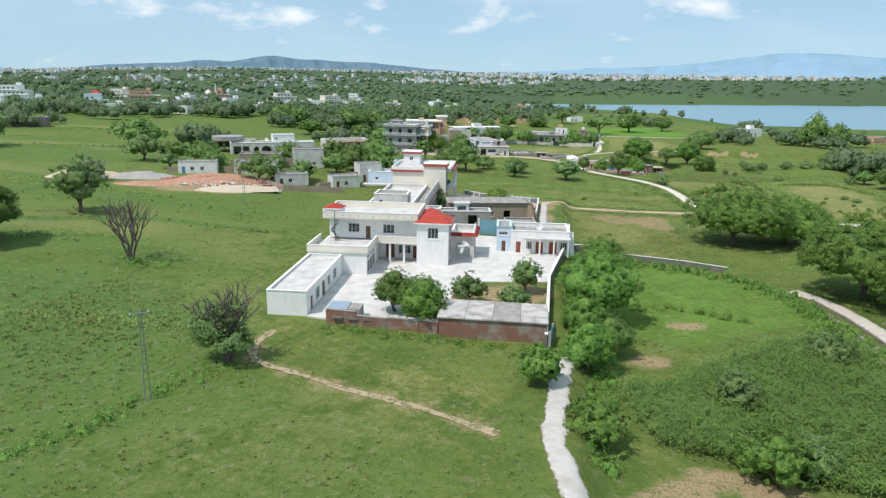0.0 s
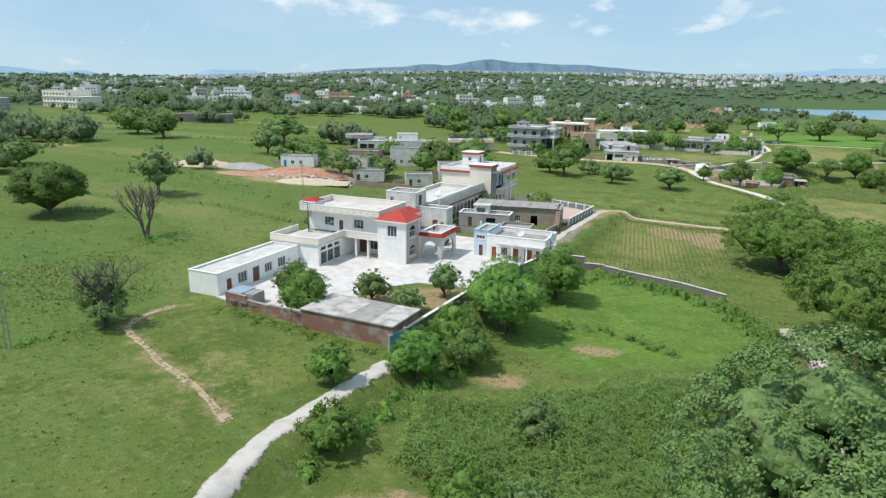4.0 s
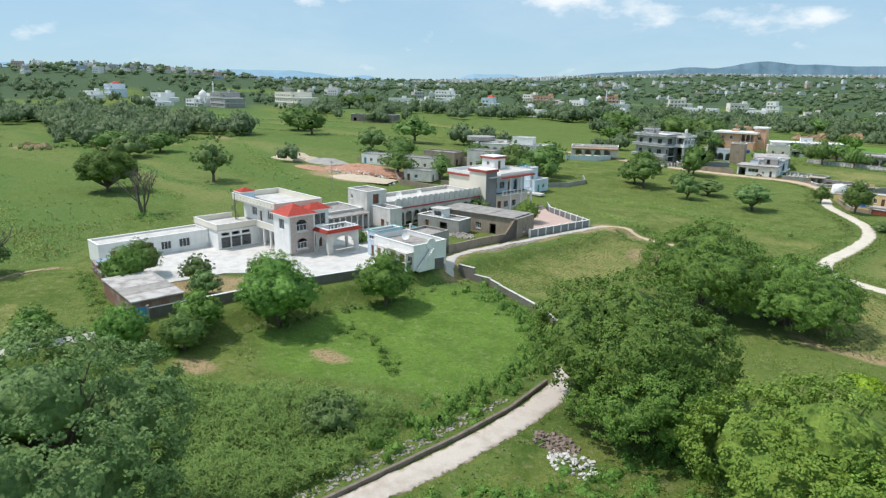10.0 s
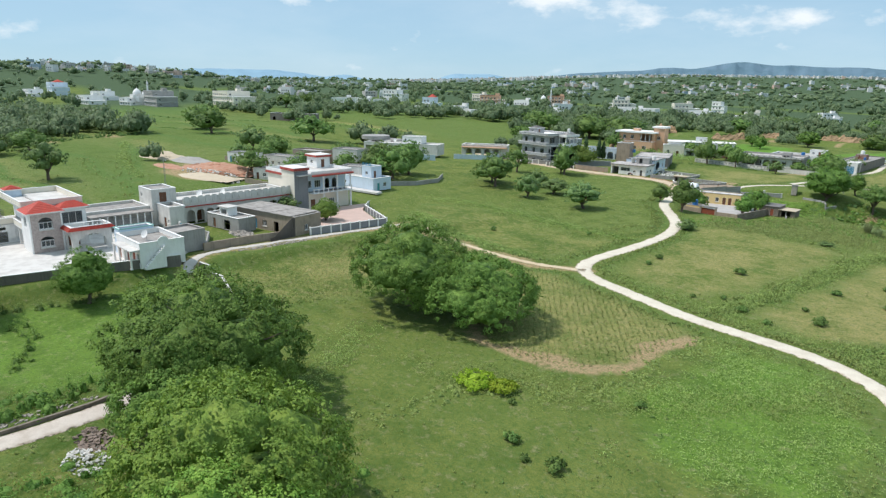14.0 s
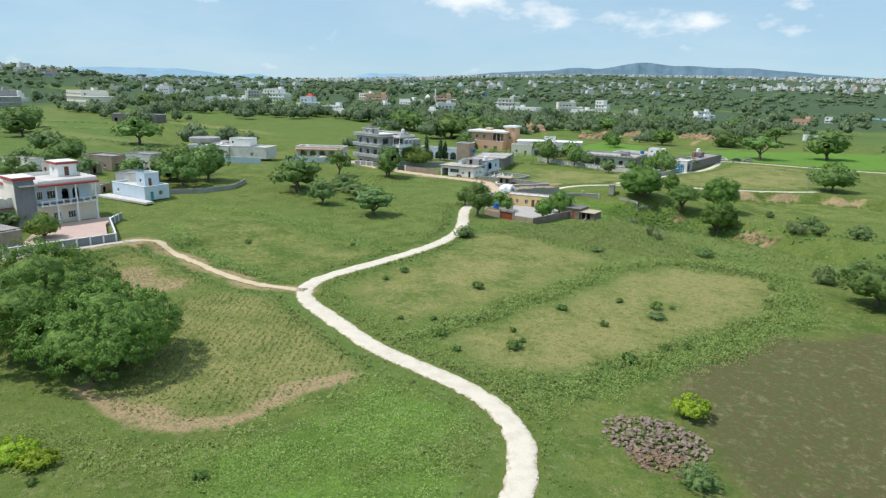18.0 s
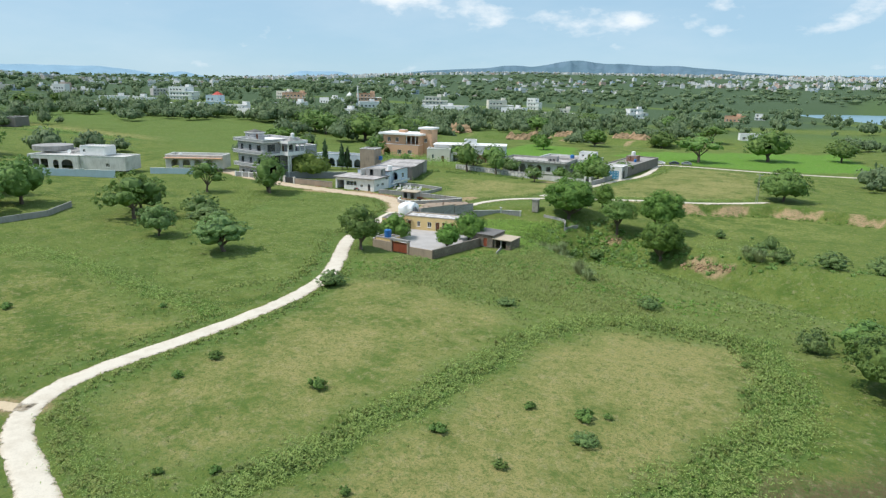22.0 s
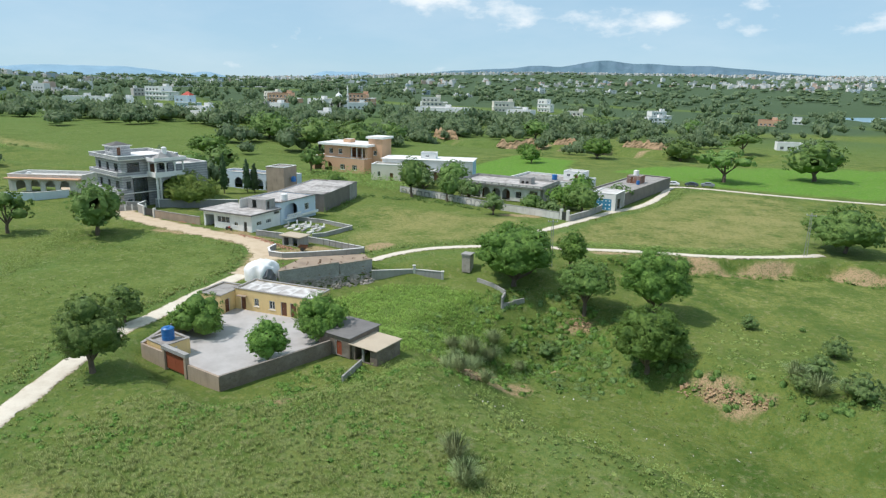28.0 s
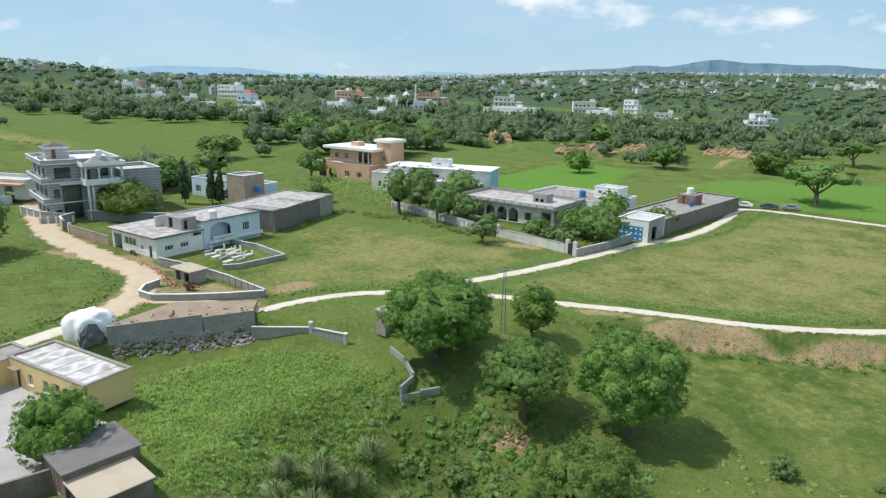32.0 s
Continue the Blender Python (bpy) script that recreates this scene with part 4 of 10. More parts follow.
def tube(bm, pts, radii, n=8, cap=True):
    rings = []
    for i, p in enumerate(pts):
        a, b = Vector(pts[max(0, i - 1)]), Vector(pts[min(len(pts) - 1, i + 1)])
        d = (b - a).normalized()
        u = d.orthogonal().normalized() if abs(d.z) < 0.95 else Vector((1, 0, 0))
        u = (u - d * u.dot(d)).normalized()
        w = d.cross(u)
        rings.append([bm.verts.new(Vector(p) + radii[i] * (math.cos(2 * math.pi * k / n) * u + math.sin(2 * math.pi * k / n) * w)) for k in range(n)])
    for r, s in zip(rings, rings[1:]):
        for k in range(n):
            bm.faces.new((r[k], r[(k + 1) % n], s[(k + 1) % n], s[k]))
    if cap:
        bm.faces.new(rings[0][::-1])
        bm.faces.new(rings[-1])
    return bm


def panel(L, h, t, holes):
    """A wall L long, h high and t thick with holes (kind, u0, z0, u1, z1); an 'a' hole has an arched head."""
    bm = bmesh.new()
    us = sorted({0.0, L, *[v for o in holes for v in (o[1], o[3])]})
    zs = sorted({0.0, h, *[v for o in holes for v in (o[2], o[4])]})

    def hole(u, z):
        return any(o[1] < u < o[3] and o[2] < z < o[4] for o in holes)

    def quad(*p):
        bm.faces.new([bm.verts.new(q) for q in p])

    for i in range(len(us) - 1):
        for j in range(len(zs) - 1):
            a, b, c, d = us[i], us[i + 1], zs[j], zs[j + 1]
            if hole((a + b) / 2, (c + d) / 2):
                continue
            quad((a, 0, c), (b, 0, c), (b, 0, d), (a, 0, d))
            quad((a, t, c), (a, t, d), (b, t, d), (b, t, c))
            if i == 0 or hole((us[i - 1] + a) / 2, (c + d) / 2):
                quad((a, 0, c), (a, 0, d), (a, t, d), (a, t, c))
            if i == len(us) - 2 or hole((b + us[min(i + 2, len(us) - 1)]) / 2, (c + d) / 2):
                quad((b, 0, c), (b, t, c), (b, t, d), (b, 0, d))
            if j == 0 or hole((a + b) / 2, (zs[j - 1] + c) / 2):
                quad((a, 0, c), (a, t, c), (b, t, c), (b, 0, c))
            if j == len(zs) - 2 or hole((a + b) / 2, (d + zs[min(j + 2, len(zs) - 1)]) / 2):
                quad((a, 0, d), (b, 0, d), (b, t, d), (a, t, d))
    for o in holes:
        if o[0] == "a":
            m, r = (o[1] + o[3]) / 2, (o[3] - o[1]) / 2
            rise, k = min(r, (o[4] - o[2]) * 0.45), 12
            q = [(m - r * math.cos(math.pi * s / k), o[4] - rise + rise * math.sin(math.pi * s / k)) for s in range(k + 1)]
            for (a, c), (b, d) in zip(q, q[1:]):
                quad((a, 0, c), (b, 0, d), (b, 0, o[4]), (a, 0, o[4]))
                quad((a, t, c), (a, t, o[4]), (b, t, o[4]), (b, t, d))
                quad((a, 0, c), (a, t, c), (b, t, d), (b, 0, d))
    bmesh.ops.remove_doubles(bm, verts=bm.verts, dist=0.001)
    return bm


def lattice(us, zs, y0, y1):
    """One frame in one piece: every second cell of the middle rows is left open."""
    bm = bmesh.new()
    vs = {(i, j, k): bm.verts.new((u, (y0, y1)[k], z)) for i, u in enumerate(us) for j, z in enumerate(zs) for k in (0, 1)}
    nu, nz = len(us) - 1, len(zs) - 1
    full = lambda i, j: 0 <= i < nu and 0 <= j < nz and (i % 2 == 0 or j % 2 == 0)
    for i in range(nu):
        for j in range(nz):
            if not full(i, j):
                continue
            a, b, c, d = (i, j), (i + 1, j), (i + 1, j + 1), (i, j + 1)
            bm.faces.new([vs[(*q, 0)] for q in (a, b, c, d)])
            bm.faces.new([vs[(*q, 1)] for q in (d, c, b, a)])
            for p, q, n in ((a, b, (i, j - 1)), (b, c, (i + 1, j)), (c, d, (i, j + 1)), (d, a, (i - 1, j))):
                if not full(*n):
                    bm.faces.new([vs[(*q, 0)], vs[(*p, 0)], vs[(*p, 1)], vs[(*q, 1)]])
    return bm


def window(parent, m, o, t, frame=TRIM, bars=2, sill=True):
    _, u0, z0, u1, z1 = o
    w = 0.09
    us = [u0, u0 + w]
    for k in range(1, bars + 1):
        c = u0 + (u1 - u0) * k / (bars + 1)
        us += [c - 0.03, c + 0.03]
    bm = lattice(us + [u1 - w, u1], [z0, z0 + w, z1 - w, z1], t * 0.35, t * 0.72)
    bm.transform(m)
    win = part("window", bm, frame, parent)
    for k in range(bars + 1):
        a, b = u0 + (u1 - u0) * k / (bars + 1) + (w if k == 0 else 0.03), u0 + (u1 - u0) * (k + 1) / (bars + 1) - (w if k == bars else 0.03)
        bm = boxes((a, t * 0.53, z0 + w, b, t * 0.56, z1 - w))
        bm.transform(m)
        part("pane", bm, GLASS, win)
    if sill:
        bm = boxes((u0 - 0.1, -0.08, z0 - 0.09, u1 + 0.1, t * 0.3, z0 - 0.01))
        bm.transform(m)
        part("sill", bm, frame, win)
    return win


def door(parent, m, o, t, mat=WOOD):
    _, u0, z0, u1, z1 = o
    bm = boxes((u0 + 0.05, t * 0.5, z0, (u0 + u1) / 2 - 0.01, t * 0.7, z1 - 0.05), ((u0 + u1) / 2 + 0.01, t * 0.5, z0, u1 - 0.05, t * 0.7, z1 - 0.05)) if u1 - u0 > 1.3 else boxes((u0 + 0.05, t * 0.5, z0, u1 - 0.05, t * 0.7, z1 - 0.05))
    for k in range(2):
        a, b = z0 + 0.2 + k * (z1 - z0) / 2, z0 + (k + 1) * (z1 - z0) / 2 - 0.12
        box(bm, u0 + 0.2, t * 0.42, a, u1 - 0.2, t * 0.5 - 0.003, b)
    bm.transform(m)
    d = part("door", bm, mat, parent)
    bm = boxes((u0, t * 0.3, z0, u0 + 0.05, t * 0.8, z1), (u1 - 0.05, t * 0.3, z0, u1, t * 0.8, z1), (u0 + 0.05, t * 0.3, z1 - 0.05, u1 - 0.05, t * 0.8, z1))
    bm.transform(m)
    part("door_frame", bm, TRIM, d)
    bm = boxes(((u0 + u1) / 2 - 0.12, t * 0.36, z0 + 1.0, (u0 + u1) / 2 - 0.08, t * 0.42 - 0.002, z0 + 1.2))
    bm.transform(m)
    part("handle", bm, GALV, d)
    return d


def grille(parent, m, o, t, mat=GRILLE, gap=0.16):
    _, u0, z0, u1, z1 = o
    k = max(2, int((u1 - u0) / gap))
    it = [(u0 + (u1 - u0) * i / k - 0.025, t * 0.4, z0, u0 + (u1 - u0) * i / k + 0.025, t * 0.55, z1) for i in range(1, k)]
    it += [(u0, t * 0.36, z0 + (z1 - z0) * f, u1, t * 0.4, z0 + (z1 - z0) * f + 0.05) for f in (0.02, 0.35, 0.68, 0.95)]
    bm = boxes(*it)
    bm.transform(m)
    return part("grille", bm, mat, parent)


def side(x0, y0, x1, y1, z0, s):
    """Where a wall's own axes lie: S, E, N or W side of a block."""
    loc, turn, n = {"S": ((x0, y0), 0, x1 - x0), "E": ((x1, y0), 90, y1 - y0), "N": ((x1, y1), 180, x1 - x0), "W": ((x0, y1), 270, y1 - y0)}[s]
    return pose(*loc, z0, 0, 0, turn), n


def fit_out(p, m, o, t, frame, doormat):
    if o[0] == "w":
        window(p, m, o, t, frame, 2 if o[3] - o[1] > 1.1 else 1)
    elif o[0] == "d":
        door(p, m, o, t, doormat)
    elif o[0] == "g":
        grille(p, m, o, t)


def block(p, x0, y0, x1, y1, z0, z1, mat, holes={}, roof=ROOFPALE, parapet=0.8, t=0.24, coping=TRIM, frame=TRIM, doormat=WOOD, over=0.0, sides="SENW", mats={}):
    """A flat-roofed storey: walls with openings, roof slab, parapet coping."""
    for s in sides:
        m, L = side(x0, y0, x1, y1, z0, s)
        hs = list(holes.get(s, ()))
        if s in "EW":
            m, L = m @ pose(t, 0, 0), L - 2 * t
            hs = [(o[0], max(0.05, o[1] - t), o[2], min(L - 0.05, o[3] - t), o[4]) for o in hs]
        bm = panel(L, z1 - z0 + (parapet if over == 0 else 0), t, hs)
        bm.transform(m)
        w = part("wall", bm, mats.get(s, mat), p)
        for o in hs:
            fit_out(p, m, o, t, frame, doormat)
    if over:
        part("roof", boxes((x0 - over, y0 - over, z1, x1 + over, y1 + over, z1 + 0.22)), roof, p)
        if parapet:
            a, b, c, d, q, e = x0 - over, y0 - over, x1 + over, y1 + over, 0.14, z1 + 0.22
            for it in ((a, b, e, c, b + q, e + parapet), (a, d - q, e, c, d, e + parapet), (a, b + q, e, a + q, d - q, e + parapet), (c - q, b + q, e, c, d - q, e + parapet)):
                part("parapet", boxes(it), mat, p)
    else:
        part("roof", boxes((x0 + t, y0 + t, z1 - 0.2, x1 - t, y1 - t, z1)), roof, p)
        if parapet and coping:
            a, b, c, d, q, e = x0 - 0.07, y0 - 0.07, x1 + 0.07, y1 + 0.07, t + 0.14, z1 + parapet
            part("coping", boxes((a, b, e, c, b + q, e + 0.1), (a, d - q, e, c, d, e + 0.1), (a, b + q, e, a + q, d - q, e + 0.1), (c - q, b + q, e, c, d - q, e + 0.1)), coping, p)


def column(p, x, y, z0, z1, w=0.35, mat=TRIM):
    part("column", boxes((x - w / 2, y - w / 2, z0 + 0.25, x + w / 2, y + w / 2, z1 - 0.2), (x - w / 2 - 0.06, y - w / 2 - 0.06, z0, x + w / 2 + 0.06, y + w / 2 + 0.06, z0 + 0.25), (x - w / 2 - 0.06, y - w / 2 - 0.06, z1 - 0.2, x + w / 2 + 0.06, y + w / 2 + 0.06, z1)), mat, p)


def hip(p, x0, y0, x1, y1, z, rise, over=0.5, mat=REDTILE):
    """A hipped tile roof with courses of tiles as steps on its slopes."""
    a, b, c, d = x0 - over, y0 - over, x1 + over, y1 + over
    r = min(c - a, d - b) / 2
    bm = bmesh.new()
    n = 7
    prev = None
    for k in range(n + 1):
        f = k / n
        e = r * f * 0.98
        for dz in ((0.0,) if k == 0 else (-0.05, 0.0)):
            ring = [bm.verts.new(q) for q in ((a + e, b + e, z + rise * f + dz), (c - e, b + e, z + rise * f + dz), (c - e, d - e, z + rise * f + dz), (a + e, d - e, z + rise * f + dz))]
            if prev:
                for i in range(4):
                    bm.faces.new((prev[i], prev[(i + 1) % 4], ring[(i + 1) % 4], ring[i]))
            prev = ring
    bm.faces.new(prev)
    part("tile_roof", bm, mat, p)
    part("eave", boxes((a, b, z - 0.2, c, d, z - 0.005)), TRIM, p)


def drum(name, x, y, z, r, h, mat, label, category="water tank", group="water tanks"):
    """A plastic water tank with ribs and lid."""
    o = thing(name, label, category, (x, y, z), 0, group)
    zs = [0, 0.04, 0.3, 0.34, 0.38, 0.62, 0.66, 0.7, 0.92, 1.0]
    rs = [0.96, 1, 1, 0.96, 1, 1, 0.96, 1, 1, 0.72]
    part("body", tube(bmesh.new(), [(0, 0, h * v) for v in zs], [r * v for v in rs], 20), mat, o)
    part("lid", tube(bmesh.new(), [(0, 0, h + 0.004), (0, 0, h + 0.07), (0, 0, h + 0.1)], [r * 0.3, r * 0.3, r * 0.2], 14), mat, o)
    return o


def dish(x, y, z, turn):
    o = thing("satellite_dish", "white satellite dish on a short mast on the roof", "satellite dish", (x, y, z), turn, "satellite dishes")
    part("mast", tube(bmesh.new(), [(0, 0, 0), (0, 0, 0.7)], [0.04, 0.04], 8), GALV, o)
    bm = bmesh.new()
    rings = []
    for k in range(5):
        r = 0.75 * k / 4
        rings.append([bm.verts.new((r * math.cos(a), -0.25 + r * math.sin(a) * 0.35 - 0.22 * (r / 0.75) ** 2 * 0.8, 1.0 + r * math.sin(a) * 0.9 + 0.12 * (r / 0.75) ** 2)) for a in [2 * math.pi * i / 16 for i in range(16)]])
    for q, w in zip(rings, rings[1:]):
        for i in range(16):
            bm.faces.new((q[i], q[(i + 1) % 16], w[(i + 1) % 16], w[i]))
    bmesh.ops.remove_doubles(bm, verts=bm.verts, dist=0.001)
    g = bmesh.ops.solidify(bm, geom=list(bm.faces), thickness=0.03)
    part("reflector", bm, TRIM, o)
    part("feed_arm", tube(bmesh.new(), [(0, -0.25, 0.8), (0, -1.0, 1.05)], [0.025, 0.02], 6), GALV, o)
    return o


def free_wall(name, line, h, t, mat, label, coping=None, posts=0.0, post_mat=None, drop=0.5, category="wall", step=3.0, top=None):
    """A garden wall along plan points, one section a stretch, following the ground."""
    o = thing(name, label, category, (line[0][0], line[0][1], height(*line[0])))
    ox, oy, oz = o.location
    for (ax, ay), (bx, by) in zip(line, line[1:]):
        L = math.hypot(bx - ax, by - ay)
        turn = math.degrees(math.atan2(by - ay, bx - ax))
        k = max(1, round(L / step))
        for i in range(k):
            u, v = i / k, (i + 1) / k
            za, zb = height(ax + (bx - ax) * u, ay + (by - ay) * u), height(ax + (bx - ax) * v, ay + (by - ay) * v)
            zt = (max(za, zb) + h) if top is None else top
            zm = min(za, zb) - drop
            m = pose(ax + (bx - ax) * u - ox, ay + (by - ay) * u - oy, -oz, 0, 0, turn)
            s = L / k
            bm = boxes((0, -t / 2, zm, s - 0.002, t / 2, zt))
            bm.transform(m)
            part("section", bm, mat, o)
            if coping:
                bm = boxes((0, -t / 2 - 0.06, zt, s - 0.002, t / 2 + 0.06, zt + 0.09))
                bm.transform(m)
                part("coping", bm, coping, o)
            if posts:
                bm = boxes((-posts / 2, -t / 2 - 0.07, zm, posts / 2, t / 2 + 0.07, zt + 0.25))
                bm.transform(m)
                part("post", bm, post_mat or mat, o)
    return o

# ---- walled farm ----
def slab(name, pts, z, th, mat, label, category="paving"):
    bm = bmesh.new()
    a = [bm.verts.new((x, y, z)) for x, y in pts]
    b = [bm.verts.new((x, y, z - th)) for x, y in pts]
    bm.faces.new(a)
    bm.faces.new(b[::-1])
    for i in range(len(pts)):
        j = (i + 1) % len(pts)
        bm.faces.new((a[i], b[i], b[j], a[j]))
    bmesh.ops.recalc_face_normals(bm, faces=bm.faces)
    me = bpy.data.meshes.new(name)
    bm.to_mesh(me)
    bm.free()
    me.materials.append(mat)
    return tagged(new(name, me), label, category, kind="structure")


slab("pavement_courtyard", [(-24.8, 78), (-21.5, 77.4), (-7.6, 75.6), (-7.6, 80.4), (-6.6, 91.5), (-2.4, 96.6), (7.6, 98), (11.8, 119), (5, 127), (-9, 128), (-18, 130), (-18, 118), (-21, 106), (-21, 98), (-24.8, 97)], 3.78, 0.5, PAVE, "pale concrete courtyard of the farm")
slab("pavement_pink", [(-14, 166), (6.4, 152), (8.6, 168.6), (-6, 175), (-12.5, 181)], 3.28, 0.6, PINKPAVE, "pink paved forecourt behind a low wall")

fh = thing("farmhouse", "white two-storey farmhouse with red tiled corner roof and balcony", "house", (-30, 105, 3.6))
# ground floor, west of the open verandah
block(fh, 0, 0, 9, 10, 0, 3.6, WHITE, {}, parapet=0)
block(fh, 9, 3.4, 16, 10, 0, 3.6, WHITE, {"S": [("d", 1.0, 0.1, 2.6, 2.6), ("w", 3.2, 0.9, 5.4, 2.5), ("d", 5.7, 0.1, 6.7, 2.4)]}, parapet=0, sides="SEN")
for cx in (11.3, 13.7):
    column(fh, cx, 0.25, 0.15, 3.5, 0.32)
part("balcony_slab", soft(boxes((9.01, -0.15, 3.5, 16, 3.4, 3.75))), TRIM, fh)
part("balcony_parapet", boxes((9.2, -0.15, 3.76, 16, 0.05, 4.65)), CREAM, fh)
part("balcony_rail", boxes((9.2, -0.2, 4.65, 16, 0.1, 4.75)), TRIM, fh)
# upper floor and roof
block(fh, 0.6, 1.9, 15.9, 9.9, 3.76, 7.4, WHITE, {"S": [("w", 3.2, 1.0, 5.2, 2.6), ("d", 6.2, 0.05, 7.1, 2.2), ("w", 9.2, 1.0, 11.2, 2.6)], "W": [("w", 3, 1, 4.4, 2.5)], "N": [("w", 3, 1, 4.6, 2.5), ("w", 9, 1, 10.6, 2.5)]}, parapet=0)
part("roof_slab", boxes((0, -0.1, 7.41, 16, 10, 7.65)), ROOFPALE, fh)
for it in ((0, -0.1, 7.66, 16, 0.08, 8.6), (0, 9.82, 7.66, 16, 10, 8.6), (0, 0.08, 7.66, 0.18, 9.82, 8.6), (15.82, 0.08, 7.66, 16, 9.82, 8.6)):
    part("parapet", boxes(it), CREAM, fh)
part("parapet_band", boxes((-0.06, -0.16, 8.6, 16.06, 0.12, 8.7), (-0.06, 9.78, 8.6, 16.06, 10.06, 8.7), (-0.06, 0.12, 8.6, 0.22, 9.78, 8.7), (15.78, 0.12, 8.6, 16.06, 9.78, 8.7)), TRIM, fh)
for k in range(12):
    part("vent_slot", boxes((0.7 + k * 1.3, -0.125, 7.95, 0.86 + k * 1.3, -0.102, 8.15)), GREYWALL, fh)
part("roof_curb", boxes((0.5, 3.2, 7.655, 15.5, 3.35, 7.75)), ROOFGREY, fh)
# terrace wing with grilles
block(fh, -0.3, -7.7, 9, -0.02, 0, 3.6, WHITE, {"E": [("g", 0.6, 0.3, 2.4, 2.3), ("g", 2.6, 0.3, 4.4, 2.3), ("g", 4.6, 0.3, 6.4, 2.3), ("o", 0.7, 2.6, 2.2, 3.15), ("o", 2.7, 2.6, 4.2, 3.15), ("o", 4.7, 2.6, 6.2, 3.15)]}, parapet=0)
part("terrace_slab", boxes((-0.5, -7.9, 3.61, 9.2, -0.16, 3.8)), ROOFPALE, fh)
for it in ((-0.5, -7.9, 3.81, 9.2, -7.72, 4.75), (-0.5, -7.72, 3.81, -0.32, -0.2, 4.75), (9.02, -7.72, 3.81, 9.2, -0.16, 4.75)):
    part("terrace_parapet", boxes(it), CREAM, fh)
    part("coping", boxes((it[0] - 0.05, it[1] - 0.05, 4.75, it[3] + 0.05, it[4] + 0.05, 4.84)), TRIM, fh)
# stair kiosk on the roof
block(fh, 0.2, 0.4, 3.0, 3.1, 7.66, 8.9, BLUEWHITE, {}, parapet=0)
hip(fh, 0.2, 0.4, 3.0, 3.1, 9.1, 0.7, 0.25)
# corner tower
block(fh, 15.9, -0.3, 21.2, 4.9, 0, 7.1, WHITE, {"S": [("w", 1.8, 4.6, 3.6, 6.5)], "E": [("a", 1.4, 1.2, 3.6, 3.0), ("a", 1.4, 4.4, 3.6, 6.4)]}, parapet=0, mats={"E": STONEPINK})
m_e, _ = side(15.9, -0.3, 21.2, 4.9, 0, "E")
for z in (1.2, 4.4):
    window(fh, m_e, ("w", 1.45, z, 3.55, z + 1.15), 0.24)
    part("balconet", soft(boxes((21.21, 1.0, z - 0.25, 21.5, 3.4, z - 0.1))), OFFWHITE, fh)
hip(fh, 15.9, -0.3, 21.2, 4.9, 7.35, 1.6)
block(fh, 16.02, 4.92, 18.6, 9.6, 0, 7.0, WHITE, {"E": [("w", 0.6, 4.3, 4.1, 6.5), ("d", 1.2, 0.1, 3.2, 2.6)]}, parapet=0)
hip(fh, 16.02, 5.5, 18.6, 9.6, 7.3, 1.0, 0.6)
# porch with a tiled skirt
block(fh, 21.21, 5.0, 25.2, 11.6, 0, 3.8, OFFWHITE, {"E": [("a", 1.0, 0.1, 5.6, 3.3)], "S": [("a", 0.7, 0.1, 3.3, 3.2)], "N": [("a", 0.7, 0.1, 3.3, 3.2)]}, parapet=0.9, sides="SEN")
bm = bmesh.new()
for pts in (((21.2, 4.3, 4.2), (25.9, 4.3, 4.2), (25.25, 4.98, 4.75), (21.2, 4.98, 4.75)), ((25.9, 4.3, 4.2), (25.9, 12.2, 4.2), (25.25, 11.6, 4.75), (25.25, 4.98, 4.75))):
    bm.faces.new([bm.verts.new(q) for q in pts])
bmesh.ops.solidify(bm, geom=list(bm.faces), thickness=0.12)
part("tile_skirt", bm, REDTILE, fh)
for k in range(8):
    part("baluster", boxes((25.0, 5.6 + k * 0.75, 4.72, 25.15, 5.75 + k * 0.75, 5.3)), TRIM, fh)
# spiral stair on the terrace
bm = tube(bmesh.new(), [(2.2, -0.75, 3.8), (2.2, -0.75, 8.9)], [0.06, 0.06], 10)
part("stair_pole", bm, DARKMETAL, fh)
for k in range(18):
    a = k * 0.42
    b2 = boxes((0.04, -0.14, 0, 0.75, 0.14, 0.04))
    b2.transform(pose(2.2, -0.75, 4.0 + k * 0.2, 0, 0, math.degrees(a)))
    part("stair_tread", b2, DARKMETAL, fh)

oh = thing("outbuilding", "long low white outbuilding with a row of dark openings", "outbuilding", (-30.2, 78.4, 3.6))
block(oh, 0, 0, 5.3, 18.85, 0, 3.1, WHITE, {"E": [("d", 1.8, 0.1, 2.9, 2.1), ("w", 4.2, 0.7, 6.2, 2.4), ("d", 7.4, 0.1, 9.0, 2.4), ("w", 10.2, 0.8, 12.0, 2.3), ("w", 13.4, 0.8, 15.4, 2.4)], "W": [("w", 5, 1.2, 6, 2)]}, parapet=0.22)

# rear wing with columns, stair blocks, arcade and north house
wing = thing("rear_wing", "grey flat-roofed wing with columned verandah facing the courtyard", "house wing", (-30, 116.5, 3.6))
block(wing, 0, 0, 9, 13.2, 0, 3.5, OFFWHITE, {"W": [("w", 2, 1, 3.4, 2.3), ("w", 7, 1, 8.4, 2.3)]}, roof=ROOFGREY, parapet=0.5)
part("verandah_roof", boxes((9.0, 0.5, 3.3, 12.2, 13, 3.5)), ROOFGREY, wing)
for k in range(9):
    column(wing, 11.9, 0.9 + k * 1.45, 0.15, 3.3, 0.2)
grille(wing, pose(12.0, 0.9, 0, 0, 0, 90), ("g", 0.2, 0.2, 11.4, 2.6), 0.2)
mum = thing("stair_block", "weathered white stair block with a brown door on the roof", "stair block", (-26.3, 129.8, 3.6))
